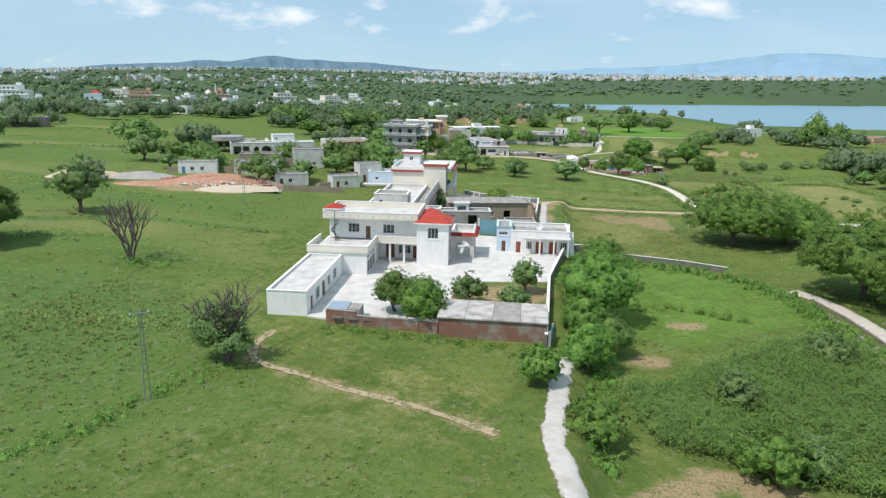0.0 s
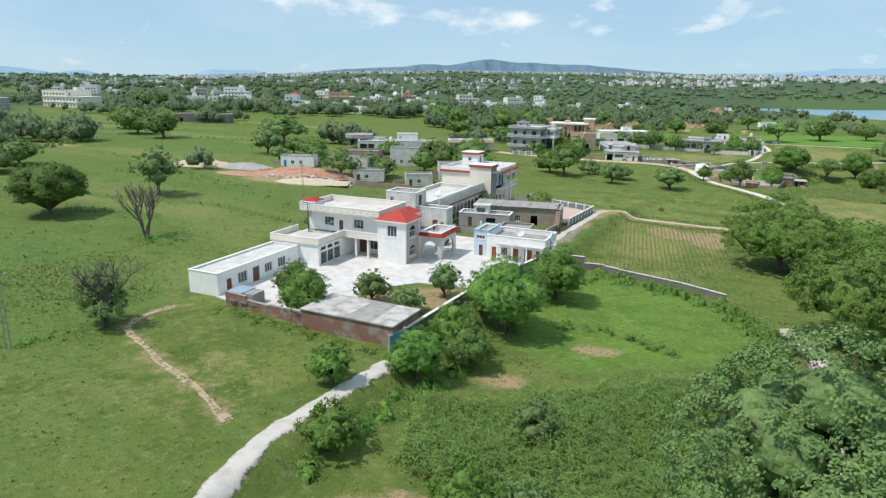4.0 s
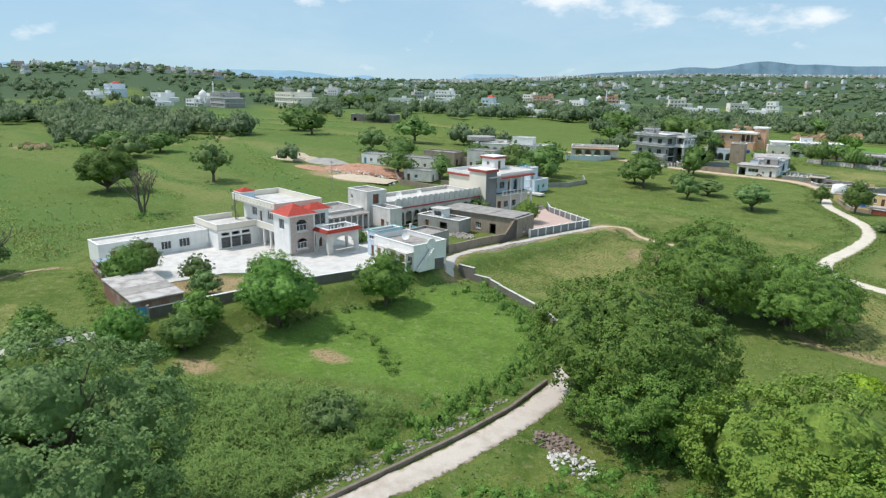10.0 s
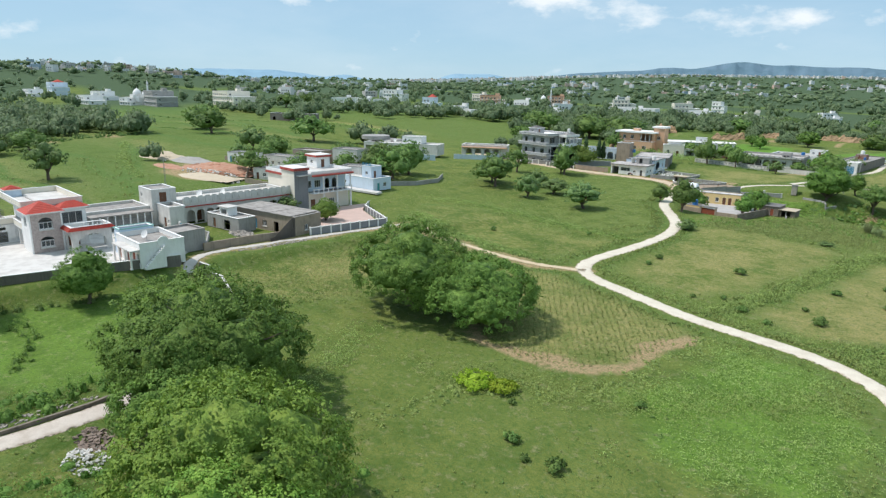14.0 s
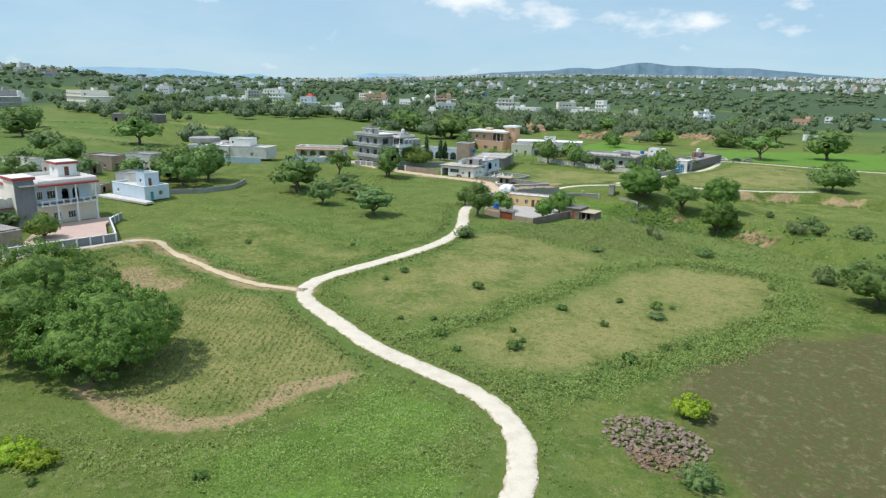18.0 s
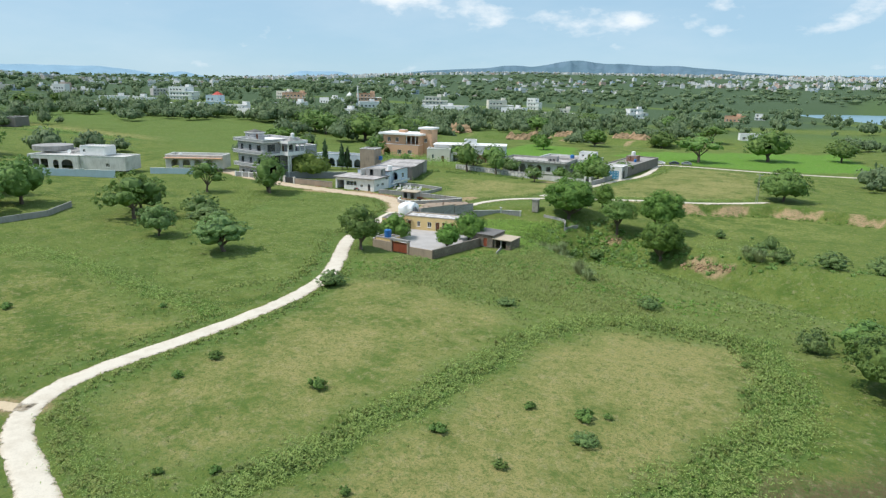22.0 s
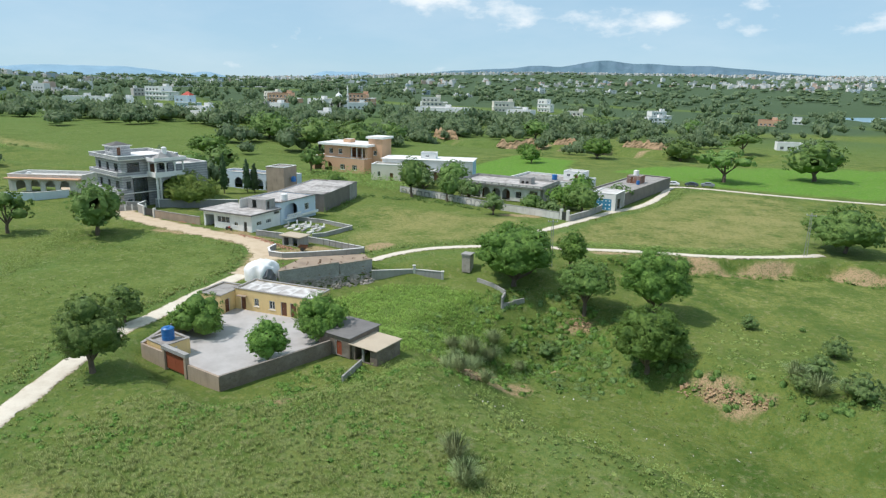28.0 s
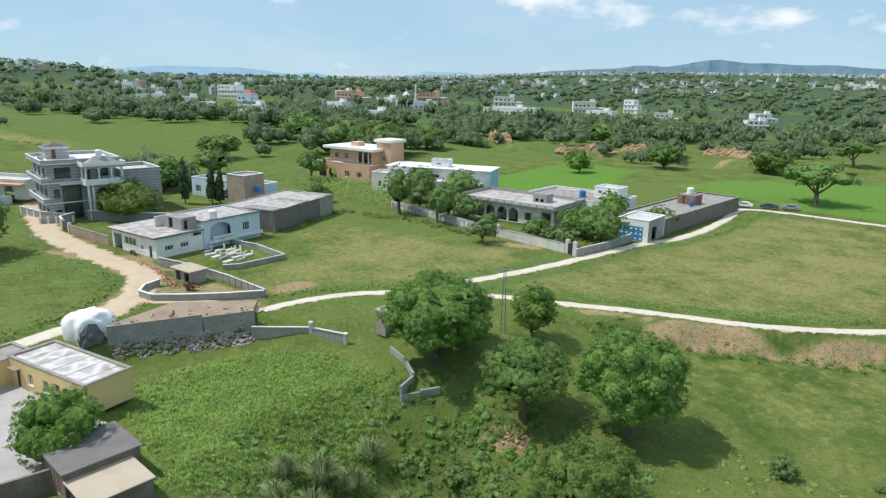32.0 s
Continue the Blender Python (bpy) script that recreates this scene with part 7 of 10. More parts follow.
block(bwh, 2.0, 6.42, 32, 16, 0, 5.8, WHITE, {"S": [("w", 9.4, 3.9, 15.6, 4.8), ("w", 19.5, 1.2, 21.5, 2.8), ("w", 24.5, 1.2, 26.5, 2.8)], "E": [("w", 5.2, 3.2, 6.2, 4.2)]}, roof=ROOFPALE, parapet=0.5, mats={"E": SKYBLUE})
part("roof_apron", soft(boxes((1.6, 5.6, 6.42, 32.3, 16.4, 6.6))), TRIM, bwh)
block(bwh, 14.5, 8.4, 19.5, 12, 6.61, 8.3, WHITE, {"S": [("w", 1.6, 0.6, 2.8, 1.2)]}, roof=ROOFPALE, parapet=0.3)
block(bwh, 20.1, 2.6, 30, 6.4, 0, 3.0, BRICK, {"S": [("d", 3, 0.1, 4.2, 2.2)]}, roof=ROOFGREY, parapet=0.1)

# houses west of the bend
w1 = thing("arched_house", "white single-storey house with arched verandah and roof room", "house", (-111, 258, 3.0), 26)
block(w1, 0, 0, 18, 10, 0, 4.2, OFFWHITE, {"S": [("o", 1, 0.2, 4, 3.4), ("o", 4.6, 0.2, 7.2, 3.4), ("a", 9, 0.1, 11, 3.2), ("a", 12, 0.1, 16, 3.4)]}, roof=ROOFPALE, parapet=0.5)
block(w1, 18.02, 1, 34, 10, 0, 4.4, OFFWHITE, {"S": [("w", 9, 1, 10.4, 2.4)]}, roof=ROOFPALE, parapet=0.2)
block(w1, 17, 3, 26, 9, 4.62, 7.4, WHITE, {"S": [("w", 1, 1, 2, 2)]}, roof=ROOFPALE, parapet=0.2)
dish(-99, 266, 7.8, 20)
free_wall("blue_wall", [(-96, 246.5), (-84, 257), (-74, 266)], 2.2, 0.25, BLUEWHITE, "pale blue stepped boundary wall", TRIM, step=4)
w2 = thing("verandah_house", "white house with brown verandah roof and pale blue wall", "house", (-80, 288, 2.8), 32)
block(w2, 0, 0, 20, 8, 0, 3.8, OFFWHITE, {"S": [("a", 2 + k * 4, 0.1, 4.6 + k * 4, 3.0) for k in range(4)]}, roof=ROOFPALE, parapet=0.7)
part("verandah_edge", soft(boxes((0, -1.6, 3.4, 20, -0.02, 3.75))), PEACH, w2)
drum("roof_tank", -77, 292, 6.62, 0.6, 1.2, TRIM, "white plastic water tank on a flat roof")
free_wall("blue_wall", [(-77, 280), (-66.5, 288), (-65, 296)], 1.9, 0.25, BLUEWHITE, "pale blue boundary wall", TRIM, step=4)
rnd_h = thing("round_house", "grey house with rounded balcony and columns", "house", (-122, 268, 4.2), 10)
block(rnd_h, 0, 0, 16, 9, 0, 3.8, GREYWALL, {"S": [("o", 1 + k * 3, 0.2, 3 + k * 3, 3.0) for k in range(5)]}, roof=ROOFGREY, parapet=0)
bm = tube(bmesh.new(), [(5, 1, 3.82), (5, 1, 5.4)], [6.4, 6.4], 28)
part("round_parapet", bm, GREYWALL, rnd_h)

# eroded earth bluffs along the stream and the gully
EARTHFACE = plaster("orange_earth_face", (0.47, 0.31, 0.18), (0.27, 0.19, 0.11), 0.8, scale=1.8, bump=1.0)


def bluff(line, h, seed, label):
    """A ragged, nearly upright face of bare earth with gullied edges."""
    bm = bmesh.new()
    prev = None
    pts = spline(line, 0.8)
    for i, p in enumerate(pts):
        a, b = pts[max(0, i - 1)], pts[min(len(pts) - 1, i + 1)]
        t = (b - a).normalized()
        nrm = Vector((t.y, -t.x, 0))
        end = min(i, len(pts) - 1 - i)
        hh = h * min(1.0, 0.15 + end * 0.3) * (0.75 + 0.5 * noise.noise(Vector((i * 0.35, seed, 0))))
        col = []
        for k in range(7):
            f = k / 6
            out = (1 - f) * 1.2 + 0.55 * noise.fractal(Vector((i * 0.45, f * 2.5, seed)), 0.8, 2, 4)
            q = p + nrm * out
            col.append(bm.verts.new((q.x, q.y, height(p.x, p.y) - 0.6 + (hh + 0.6) * f)))
        q = p - nrm * 0.8
        col.append(bm.verts.new((q.x, q.y, min(height(p.x, p.y) + hh, height(q.x, q.y) + 0.1))))
        q = p - nrm * 1.6
        col.append(bm.verts.new((q.x, q.y, height(q.x, q.y) - 0.5)))
        if prev:
            for k in range(len(col) - 1):
                bm.faces.new((prev[k], col[k], col[k + 1], prev[k + 1]))
        prev = col
    ob = thing("earth_bluff", label, "earth bank", (0, 0, 0), 0, "earth bluffs")
    part("face", bm, EARTHFACE, ob)


bluff([(-110, 519), (-98, 515), (-90, 514)], 6.0, 1, "tall bare orange earth bluff by the stream bed")
bluff([(-66, 515), (-58, 517), (-50, 522), (-44, 523)], 4.5, 2, "bare orange earth bluff by the stream bed")
bluff([(-42, 533), (-34, 536), (-28, 533)], 4.0, 3, "bare orange earth bluff by the stream bed")
bluff([(-10, 548), (0, 551), (8, 549), (17, 553)], 4.5, 4, "bare orange earth bluff by the stream bed")
bluff([(-194, 103), (-188, 107), (-186, 112)], 3.0, 7, "bare brown earth face in the west fields")
bluff([(-190, 124), (-186, 129), (-182, 134)], 2.6, 8, "bare brown earth face in the west fields")

# brick rubble, old houses and heaps in the west field
oldies = [(-97, 186.5, 11, 5.5, 3.2, WHITE, 20, "small whitewashed house with blue door by the brick rubble"), (-82, 192, 13, 6, 3.6, OFFWHITE, 16, "old whitewashed house with stained walls"),
          (-64, 178, 9, 6, 3.0, OFFWHITE, 25, "low plastered room half hidden by a tree"), (-86, 206, 13, 7, 4.2, MUDWALL, 14, "weathered old house with flat earth roof"),
          (-70, 212, 10, 7, 6.0, OFFWHITE, 20, "pale two-storey old house with open front"), (-49, 183, 8, 6, 3.2, OFFWHITE, 30, "low white house with dark doorway"), (-44, 196, 7, 6, 5.2, OFFWHITE, 30, "small stepped white house with roof hut")]
for x, y, w, d, h, m_, turn, text in oldies:
    o = thing("old_house", text, "house", (x, y, height(x, y) - 0.2), turn, "old houses by the rubble")
    block(o, 0, 0, w, d, 0, h, m_, {"S": [("d", 1.0, 0.1, 2.0, 2.2)] + [("w", 3.4 + 2.8 * k, 0.9, 4.5 + 2.8 * k, 2.1) for k in range(int((w - 4) / 2.8))], "E": [("o", 1.2, 0.1, 2.4, 2.1)]}, roof=ROOFGREY, parapet=0.35, coping=ROOFGREY, doormat=BLUEMETAL if x == -97 else WOOD)
    block(o, w * 0.55, d + 0.02, w, d + 4.2, 0, h - 0.9, MUDWALL if m_ is not MUDWALL else OFFWHITE, {"E": [("o", 1.0, 0.1, 2.2, 2.0)]}, roof=ROOFTAN, parapet=0.25, coping=ROOFGREY)
    part("broken_wall", boxes((-3.4, d * 0.4, 0, -0.05, d * 0.4 + 0.4, h * 0.55), (-3.4, d * 0.4 + 0.42, 0, -3.0, d * 0.4 + 3.0, h * 0.35)), MUDWALL, o)


def heap(name, x, y, rx, ry, h, mat, label, turn=0, seed=1):
    bm = bmesh.new()
    bmesh.ops.create_grid(bm, x_segments=34, y_segments=34, size=1)
    for v in bm.verts:
        r = math.hypot(v.co.x, v.co.y)
        f = max(0.0, 1 - r ** 1.6) if r < 1 else -0.15
        n3 = noise.fractal(Vector((v.co.x * 3 + seed, v.co.y * 3, seed)), 0.9, 2, 4)
        v.co = Vector((v.co.x * rx, v.co.y * ry, h * f * (1 + 0.45 * n3) - 0.12))
    ob = new(name)
    ob.matrix_basis = pose(x, y, height(x, y), 0, 0, turn)
    tagged(ob, label, "heap")
    for f in bm.faces:
        f.smooth = True
    part("mound", bm, mat, ob)
    return ob


REDRUBBLE = plaster("brick_rubble", (0.42, 0.20, 0.12), (0.50, 0.38, 0.28), 0.8, streak=False, scale=2.5, bump=0.9)
SAND = plaster("pale_sand", (0.56, 0.47, 0.34), (0.42, 0.34, 0.25), 0.5, streak=False)
GRAVEL = plaster("grey_gravel", (0.38, 0.36, 0.33), (0.22, 0.21, 0.2), 0.5, streak=False)
heap("brick_heap", -82, 176, 17, 7.5, 2.0, REDRUBBLE, "spread heap of broken red bricks", 24, 2)
heap("brick_heap", -97, 165, 9, 3.2, 0.9, REDRUBBLE, "low scatter of broken red bricks", 10, 5)
heap("sand_heap", -72, 166, 12, 4.5, 1.2, SAND, "low pale sand heap", 25, 7)
heap("sand_heap", -117, 172, 11, 5, 2.2, SAND, "pale sand heap in the field", 25, 9)
heap("gravel_heap", -103, 176, 10, 4.5, 1.7, GRAVEL, "grey gravel heap in the field", 20, 11)


def car(x, y, z, turn, paint, label):
    o = thing("car", label, "car", (x, y, z), turn, "parked cars")
    prof = [(-2.1, 0.35), (-2.15, 0.75), (-1.95, 0.95), (-1.25, 1.02), (-0.65, 1.42), (0.75, 1.45), (1.5, 1.0), (2.05, 0.9), (2.15, 0.6), (2.1, 0.35)]
    bm = bmesh.new()
    a, b = [bm.verts.new((u, -0.82, v)) for u, v in prof], [bm.verts.new((u, 0.82, v)) for u, v in prof]
    bm.faces.new(a)
    bm.faces.new(b[::-1])
    for i in range(len(prof)):
        j = (i + 1) % len(prof)
        bm.faces.new((a[i], b[i], b[j], a[j]))
    bmesh.ops.bevel(bm, geom=list(bm.edges), offset=0.08, segments=2, affect="EDGES")
    part("body", bm, paint, o)
    for u in (-1.35, 1.3):
        for s in (-0.8, 0.8):
            w = part("wheel", tube(bmesh.new(), [(u, s - 0.1, 0.32), (u, s + 0.1, 0.32)], [0.32, 0.32], 16), DARKMETAL, o)
            part("rim", tube(bmesh.new(), [(u, s + (0.101 if s > 0 else -0.101), 0.32), (u, s + (0.115 if s > 0 else -0.115), 0.32)], [0.19, 0.19], 12), GALV, w)
    for s in (-0.84, 0.84):
        part("side_window", boxes((-0.9, min(s, s * 0.985), 1.05, 0.95, max(s, s * 0.985), 1.34)), GLASS, o)
    for s in (-0.6, 0.6):
        part("headlight", boxes((-2.16, s - 0.15, 0.68, -2.1, s + 0.15, 0.82)), GLASS, o)


car(50.6, 431.2, height(50.6, 431.2) + 0.1, 8, plain("white_car_paint", (0.75, 0.75, 0.75), 0.25, vary=0.05), "white saloon car parked by the crop field")
car(55.8, 434.0, height(55.8, 434) + 0.1, 12, plain("dark_car_paint", (0.06, 0.07, 0.09), 0.25, vary=0.05), "dark car parked behind the white one")
car(60.2, 436.6, height(60.2, 436.6) + 0.1, 12, plain("grey_car_paint", (0.3, 0.32, 0.35), 0.25, vary=0.05), "grey car parked by the crop field")


def power_pole(x, y, h, turn, label):
    o = thing("power_pole", label, "power pole", (x, y, height(x, y) - 0.3), turn, "power poles")
    for s in (-0.28, 0.28):
        part("leg", tube(bmesh.new(), [(s, 0, 0), (s * 0.4, 0, h)], [0.06, 0.05], 6), GALV, o)
    for k in range(int(h / 0.9)):
        w = 0.28 * (1 - 0.6 * k * 0.9 / h)
        part("rung", boxes((-w, -0.025, 0.6 + k * 0.9, w, 0.025, 0.66 + k * 0.9)), GALV, o)
    part("crossarm", boxes((-0.9, -0.05, h - 0.5, 0.9, 0.05, h - 0.4)), GALV, o)
    for s in (-0.8, 0, 0.8):
        part("insulator", tube(bmesh.new(), [(s, 0, h - 0.4), (s, 0, h - 0.2)], [0.06, 0.04], 8), TRIM, o)


power_pole(-33, 54, 9.5, 40, "slender steel lattice power pole in the meadow")
power_pole(62.3, 318.5, 9.0, 30, "steel power pole with crossarm among trees")
power_pole(98.3, 357.8, 9.0, 0, "steel power pole beside the lane")
power_pole(-62, 150, 8.5, 20, "slender steel power pole in the west field")
pst = thing("stone_post", "squat stone well post beside the lane", "post", (50.5, 309.3, height(50.5, 309.3)), 10)
part("shaft", soft(boxes((-0.8, -0.8, -0.3, 0.8, 0.8, 2.8))), RUBBLESTONE, pst)
part("cap", soft(boxes((-0.95, -0.95, 2.8, 0.95, 0.95, 3.1))), GREYWALL, pst)
free_wall("field_wall", [(38.0, 297.6), (43.3, 303.0), (48.2, 304.8)], 0.6, 0.28, GREYWALL, "low field wall of grey blocks", ROOFPALE, step=7.0, drop=1.6)
for px, py in ((43.3, 303.0), (48.2, 304.8)):
    pp = thing("wall_post", "square pale post in the low field wall", "post", (px, py, height(px, py)), 30, "field wall posts")
    part("shaft", soft(boxes((-0.22, -0.22, -0.5, 0.22, 0.22, 1.25))), OFFWHITE, pp)
    part("cap", soft(boxes((-0.3, -0.3, 1.25, 0.3, 0.3, 1.4))), OFFWHITE, pp)
free_wall("field_wall", [(54, 307.2), (58, 306), (61.4, 304), (62.4, 301.2), (64.2, 305.4)], 0.7, 0.28, GREYWALL, "short grey wall under the trees", None)
free_wall("road_wall", [(49.4, 54), (49.9, 66), (50.2, 76), (50.5, 87), (50.2, 95), (48.8, 103)], 0.42, 0.32, plaster("dark_kerb_stone", (0.23, 0.19, 0.15), (0.10, 0.085, 0.07), 0.7, scale=3, bump=0.8), "low dark stone kerb wall along the road", None)

# ---- far houses ----
def far_house(x, y, w, h, style, turn):
    d = w * 0.6
    o = thing("village_house", {"w": "white flat-roofed village house among trees", "red": "pink and red village house among trees", "peach": "peach village house among trees", "grey": "grey multi-storey village house", "tile": "village house with red tiled roof"}[style], "house", (x, y, height(x, y) - 0.3), turn, "village houses")
    mat = {"w": WHITE, "red": PEACH, "peach": CREAM, "grey": GREYWALL, "tile": BLUEWHITE}[style]
    n = max(1, round(h / 3.9))
    fh_ = h / n
    for k in range(n):
        s = 1 if k < n - 1 or n == 1 else 0.72
        ww, z = w * s, k * fh_
        hs = [("w", 1.5 + 3.4 * i, 0.9, 3.3 + 3.4 * i, 2.5) for i in range(int((ww - 2) / 3.4))]
        block(o, -w / 2, -d / 2, -w / 2 + ww, d / 2, z, z + fh_ - 0.25, mat, {"S": hs, "E": [("w", 2, 0.9, 3.6, 2.5)] if d > 6 else []}, roof=ROOFPALE, parapet=0.6 if k == n - 1 else 0, coping=REDTRIM if style == "red" else TRIM)
        if k < n - 1:
            part("floor_slab", boxes((-w / 2 - 0.5, -d / 2 - 0.5, z + fh_ - 0.24, w / 2 + 0.3, d / 2 + 0.3, z + fh_ - 0.02)), TRIM, o)
    if style == "tile":
        hip(o, -w * 0.2, -d * 0.25, w * 0.2, d * 0.3, h + 0.6, 2.6)
    elif w > 14:
        block(o, w * 0.05, 0, w * 0.05 + 4, 3.6, h, h + 2.6, mat, {}, roof=ROOFPALE, parapet=0)
    return o


FAR_HOUSES = [(-653, 286, 27, 13, "tile"), (-430, 300, 28, 12, "grey"), (-425, 362, 36, 12, "peach"), (-633, 259, 22, 7, "w"), (-478, 262, 24, 7, "w"), (-470, 300, 18, 8, "w"), (-455, 285, 16, 6, "w"), (-343, 422, 12, 6, "w"), (-432, 554, 24, 11.5, "w"), (-329, 510, 16, 9, "tile"),
              (-277, 450, 16, 5, "w"), (-352, 624, 27, 8, "red"), (-297, 665, 23, 10, "red"), (-233, 688, 22, 10.5, "peach"), (-200, 757, 26, 9, "peach"), (-423, 480, 24, 5.5, "w"), (-357, 477, 21, 6.4, "w"), (-230, 453, 14, 5, "w"), (-186, 809, 14, 12, "w"),
              (-116, 700, 20, 6, "w"), (12, 836, 18, 5, "red"), (27, 887, 10, 6, "w"), (-254, 470, 18, 6, "w"), (-200, 520, 16, 5, "w"), (-202, 657, 40, 4.6, "w"), (-260, 520, 18, 6, "grey"), (-390, 480, 16, 6, "w"), (-130, 760, 18, 7, "peach"),
              (165, 472, 15, 5, "w"), (230, 440, 14, 4, "red"), (252, 452, 12, 4, "peach"), (-60, 760, 18, 6, "w"), (-90, 860, 20, 7, "w"), (-262, 622, 18, 5, "w"), (-385, 640, 18, 7.5, "peach"), (-318, 634, 20, 5, "w"), (-250, 705, 16, 6, "w"), (-170, 730, 22, 5, "w"), (-290, 560, 16, 4.5, "w"), (-560, 300, 24, 8, "w"), (-520, 340, 20, 7, "w"), (60, 600, 12, 4, "w")]
for k, (x, y, w, h, s) in enumerate(FAR_HOUSES):
    far_house(x, y, w, h, s, (k * 53) % 50 - 5)
lw = thing("long_barn", "long low grey brick barn in the fields", "barn", (-254, 296, height(-254, 296) - 0.2), 24)
block(lw, 0, 0, 30, 9, 0, 4.2, DARKWALL, {"S": [("o", 2, 0.1, 4, 2.4)]}, roof=ROOFGREY, parapet=0.4)


def mosque(x, y, s, label):
    o = thing("mosque", label, "mosque", (x, y, height(x, y) - 0.3), 20, "mosques")
    block(o, -7 * s, -5 * s, 7 * s, 5 * s, 0, 5 * s, WHITE, {"S": [("a", 1.5 * s + 3 * s * k, 0.2, 3.6 * s + 3 * s * k, 3.6 * s) for k in range(4)]}, roof=ROOFPALE, parapet=0.8)
    bm = tube(bmesh.new(), [(0, 0, 5 * s), (0, 0, 7 * s)], [2.4 * s, 2.4 * s], 20)
    part("drum", bm, WHITE, o)
    prof = [(2.5, 7.0), (2.9, 8.0), (2.8, 9.2), (2.1, 10.4), (1.0, 11.3), (0.25, 12.0), (0.08, 13.2)]
    part("dome", tube(bmesh.new(), [(0, 0, z * s) for r, z in prof], [r * s for r, z in prof], 24), TRIM, o)
    prof = [(0.8, 0), (0.75, 8), (1.1, 8.2), (1.1, 8.8), (0.6, 9), (0.55, 13), (0.8, 13.2), (0.5, 14), (0.05, 15.6)]
    part("minaret", tube(bmesh.new(), [(6.5 * s, 4 * s, z * s * 1.15) for r, z in prof], [r * s for r, z in prof], 14), WHITE, o)


mosque(-458, 292, 1.15, "white village mosque with pointed dome and minaret")
mosque(-289, 627, 1.0, "white domed mosque among the village houses")


def town(seed, spots):
    """Far settlement: small pale houses with flat roofs, window bands and doors."""
    rnd = random.Random(seed)
    bm = bmesh.new()
    dark = []
    for (cx, cy, rx, ry, n) in spots:
        for _ in range(n):
            a, r = rnd.uniform(0, 6.283), math.sqrt(rnd.random())
            x, y = cx + rx * r * math.cos(a), cy + ry * r * math.sin(a)
            w, d, h = rnd.uniform(7, 17), rnd.uniform(6, 11), rnd.choice((3.4, 3.6, 3.8, 6.6, 7.0, 9.5))
            z = height(x, y)
            if z < -7:
                continue
            near_town = math.hypot(x - 60, y - 140) < 1500
            m = pose(x, y, z, 0, 0, rnd.uniform(0, 90))
            b2 = len(bm.verts)
            box(bm, -w / 2, -d / 2, -1, w / 2, d / 2, h)
            box(bm, -w / 2 + 1, -d / 2 + 1, h + 0.001, -w / 2 + 4, -d / 2 + 4, h + 2.4)
            bm.verts.ensure_lookup_table()
            for v in bm.verts[b2:]:
                v.co = m @ v.co
            for fl in range(max(1, int(h / 3.4)) if near_town else 0):
                for k in range(int(w / 3.2)):
                    for s in (-1, 1):
                        dark.append((m, -w / 2 + 1 + k * 3.2, s * (d / 2 + 0.02), fl * 3.4 + 1))
    me = bpy.data.meshes.new("far_town")
    bm.to_mesh(me)
    bm.free()
    m_, n_, l_, b_ = nt("far_town_walls")
    g = n_.new("ShaderNodeNewGeometry")
    cr_ = n_.new("ShaderNodeValToRGB")
    e = cr_.color_ramp
    e.interpolation = "CONSTANT"
    e.elements[0].color, e.elements[1].color, e.elements[1].position = (0.70, 0.69, 0.66, 1), (0.48, 0.46, 0.43, 1), 0.45
    for p_, c_ in ((0.65, (0.58, 0.42, 0.34, 1)), (0.75, (0.74, 0.73, 0.70, 1)), (0.93, (0.38, 0.46, 0.52, 1))):
        q = e.elements.new(p_)
        q.color = c_
    l_.new(g.outputs["Random Per Island"], cr_.inputs["Fac"])
    l_.new(cr_.outputs["Color"], b_.inputs["Base Color"])
    b_.inputs["Roughness"].default_value = 0.9
    me.materials.append(m_)
    tagged(new("far_town", me), "distant towns of small pale flat-roofed houses", "town", kind="stuff")
    vs = np.array([(m @ Vector(q))[:] for m, u, v, z in dark for q in ((u, v, z), (u + 1.5, v, z), (u + 1.5, v, z + 1.4), (u, v, z + 1.4))])
    me = quads("far_town_windows", vs)
    me.materials.append(plain("far_dark_window", (0.07, 0.075, 0.08), 0.3))
    tagged(new("far_town_windows", me), "dark windows of the distant town houses", "windows", kind="stuff")


def quads(name, vs):
    """A mesh of loose quads from rows of four corners, with the way they face where given."""
    vs = np.asarray(vs, np.float32)
    nrm = None
    if vs.ndim == 3 and vs.shape[1] == 2:
        vs, nrm = vs[:, 0], vs[:, 1]
        q = vs.reshape(-1, 4, 3)
        g = np.cross(q[:, 2] - q[:, 0], q[:, 3] - q[:, 1])
        back = (g * nrm.reshape(-1, 4, 3)[:, 0]).sum(1) < 0
        q[back] = q[back][:, ::-1]
        n4 = nrm.reshape(-1, 4, 3).copy()
        n4[back] = n4[back][:, ::-1]
        vs, nrm = q.reshape(-1, 3), n4.reshape(-1, 3)
    vs = np.ascontiguousarray(vs).reshape(-1, 3)
    me = bpy.data.meshes.new(name)
    me.vertices.add(len(vs))
    me.vertices.foreach_set("co", vs.ravel())
    me.loops.add(len(vs))
    me.loops.foreach_set("vertex_index", np.arange(len(vs), dtype=np.int32))
    me.polygons.add(len(vs) // 4)
    me.polygons.foreach_set("loop_start", np.arange(0, len(vs), 4, dtype=np.int32))
    if nrm is not None:
        a = me.attributes.new("custom_normal", "FLOAT_VECTOR", "POINT")
        a.data.foreach_set("vector", np.ascontiguousarray(nrm, dtype=np.float32).ravel())
    me.update()
    return me


def at_bearing(b, dist):
    return 60 - math.sin(radians(b)) * dist, 140 + math.cos(radians(b)) * dist


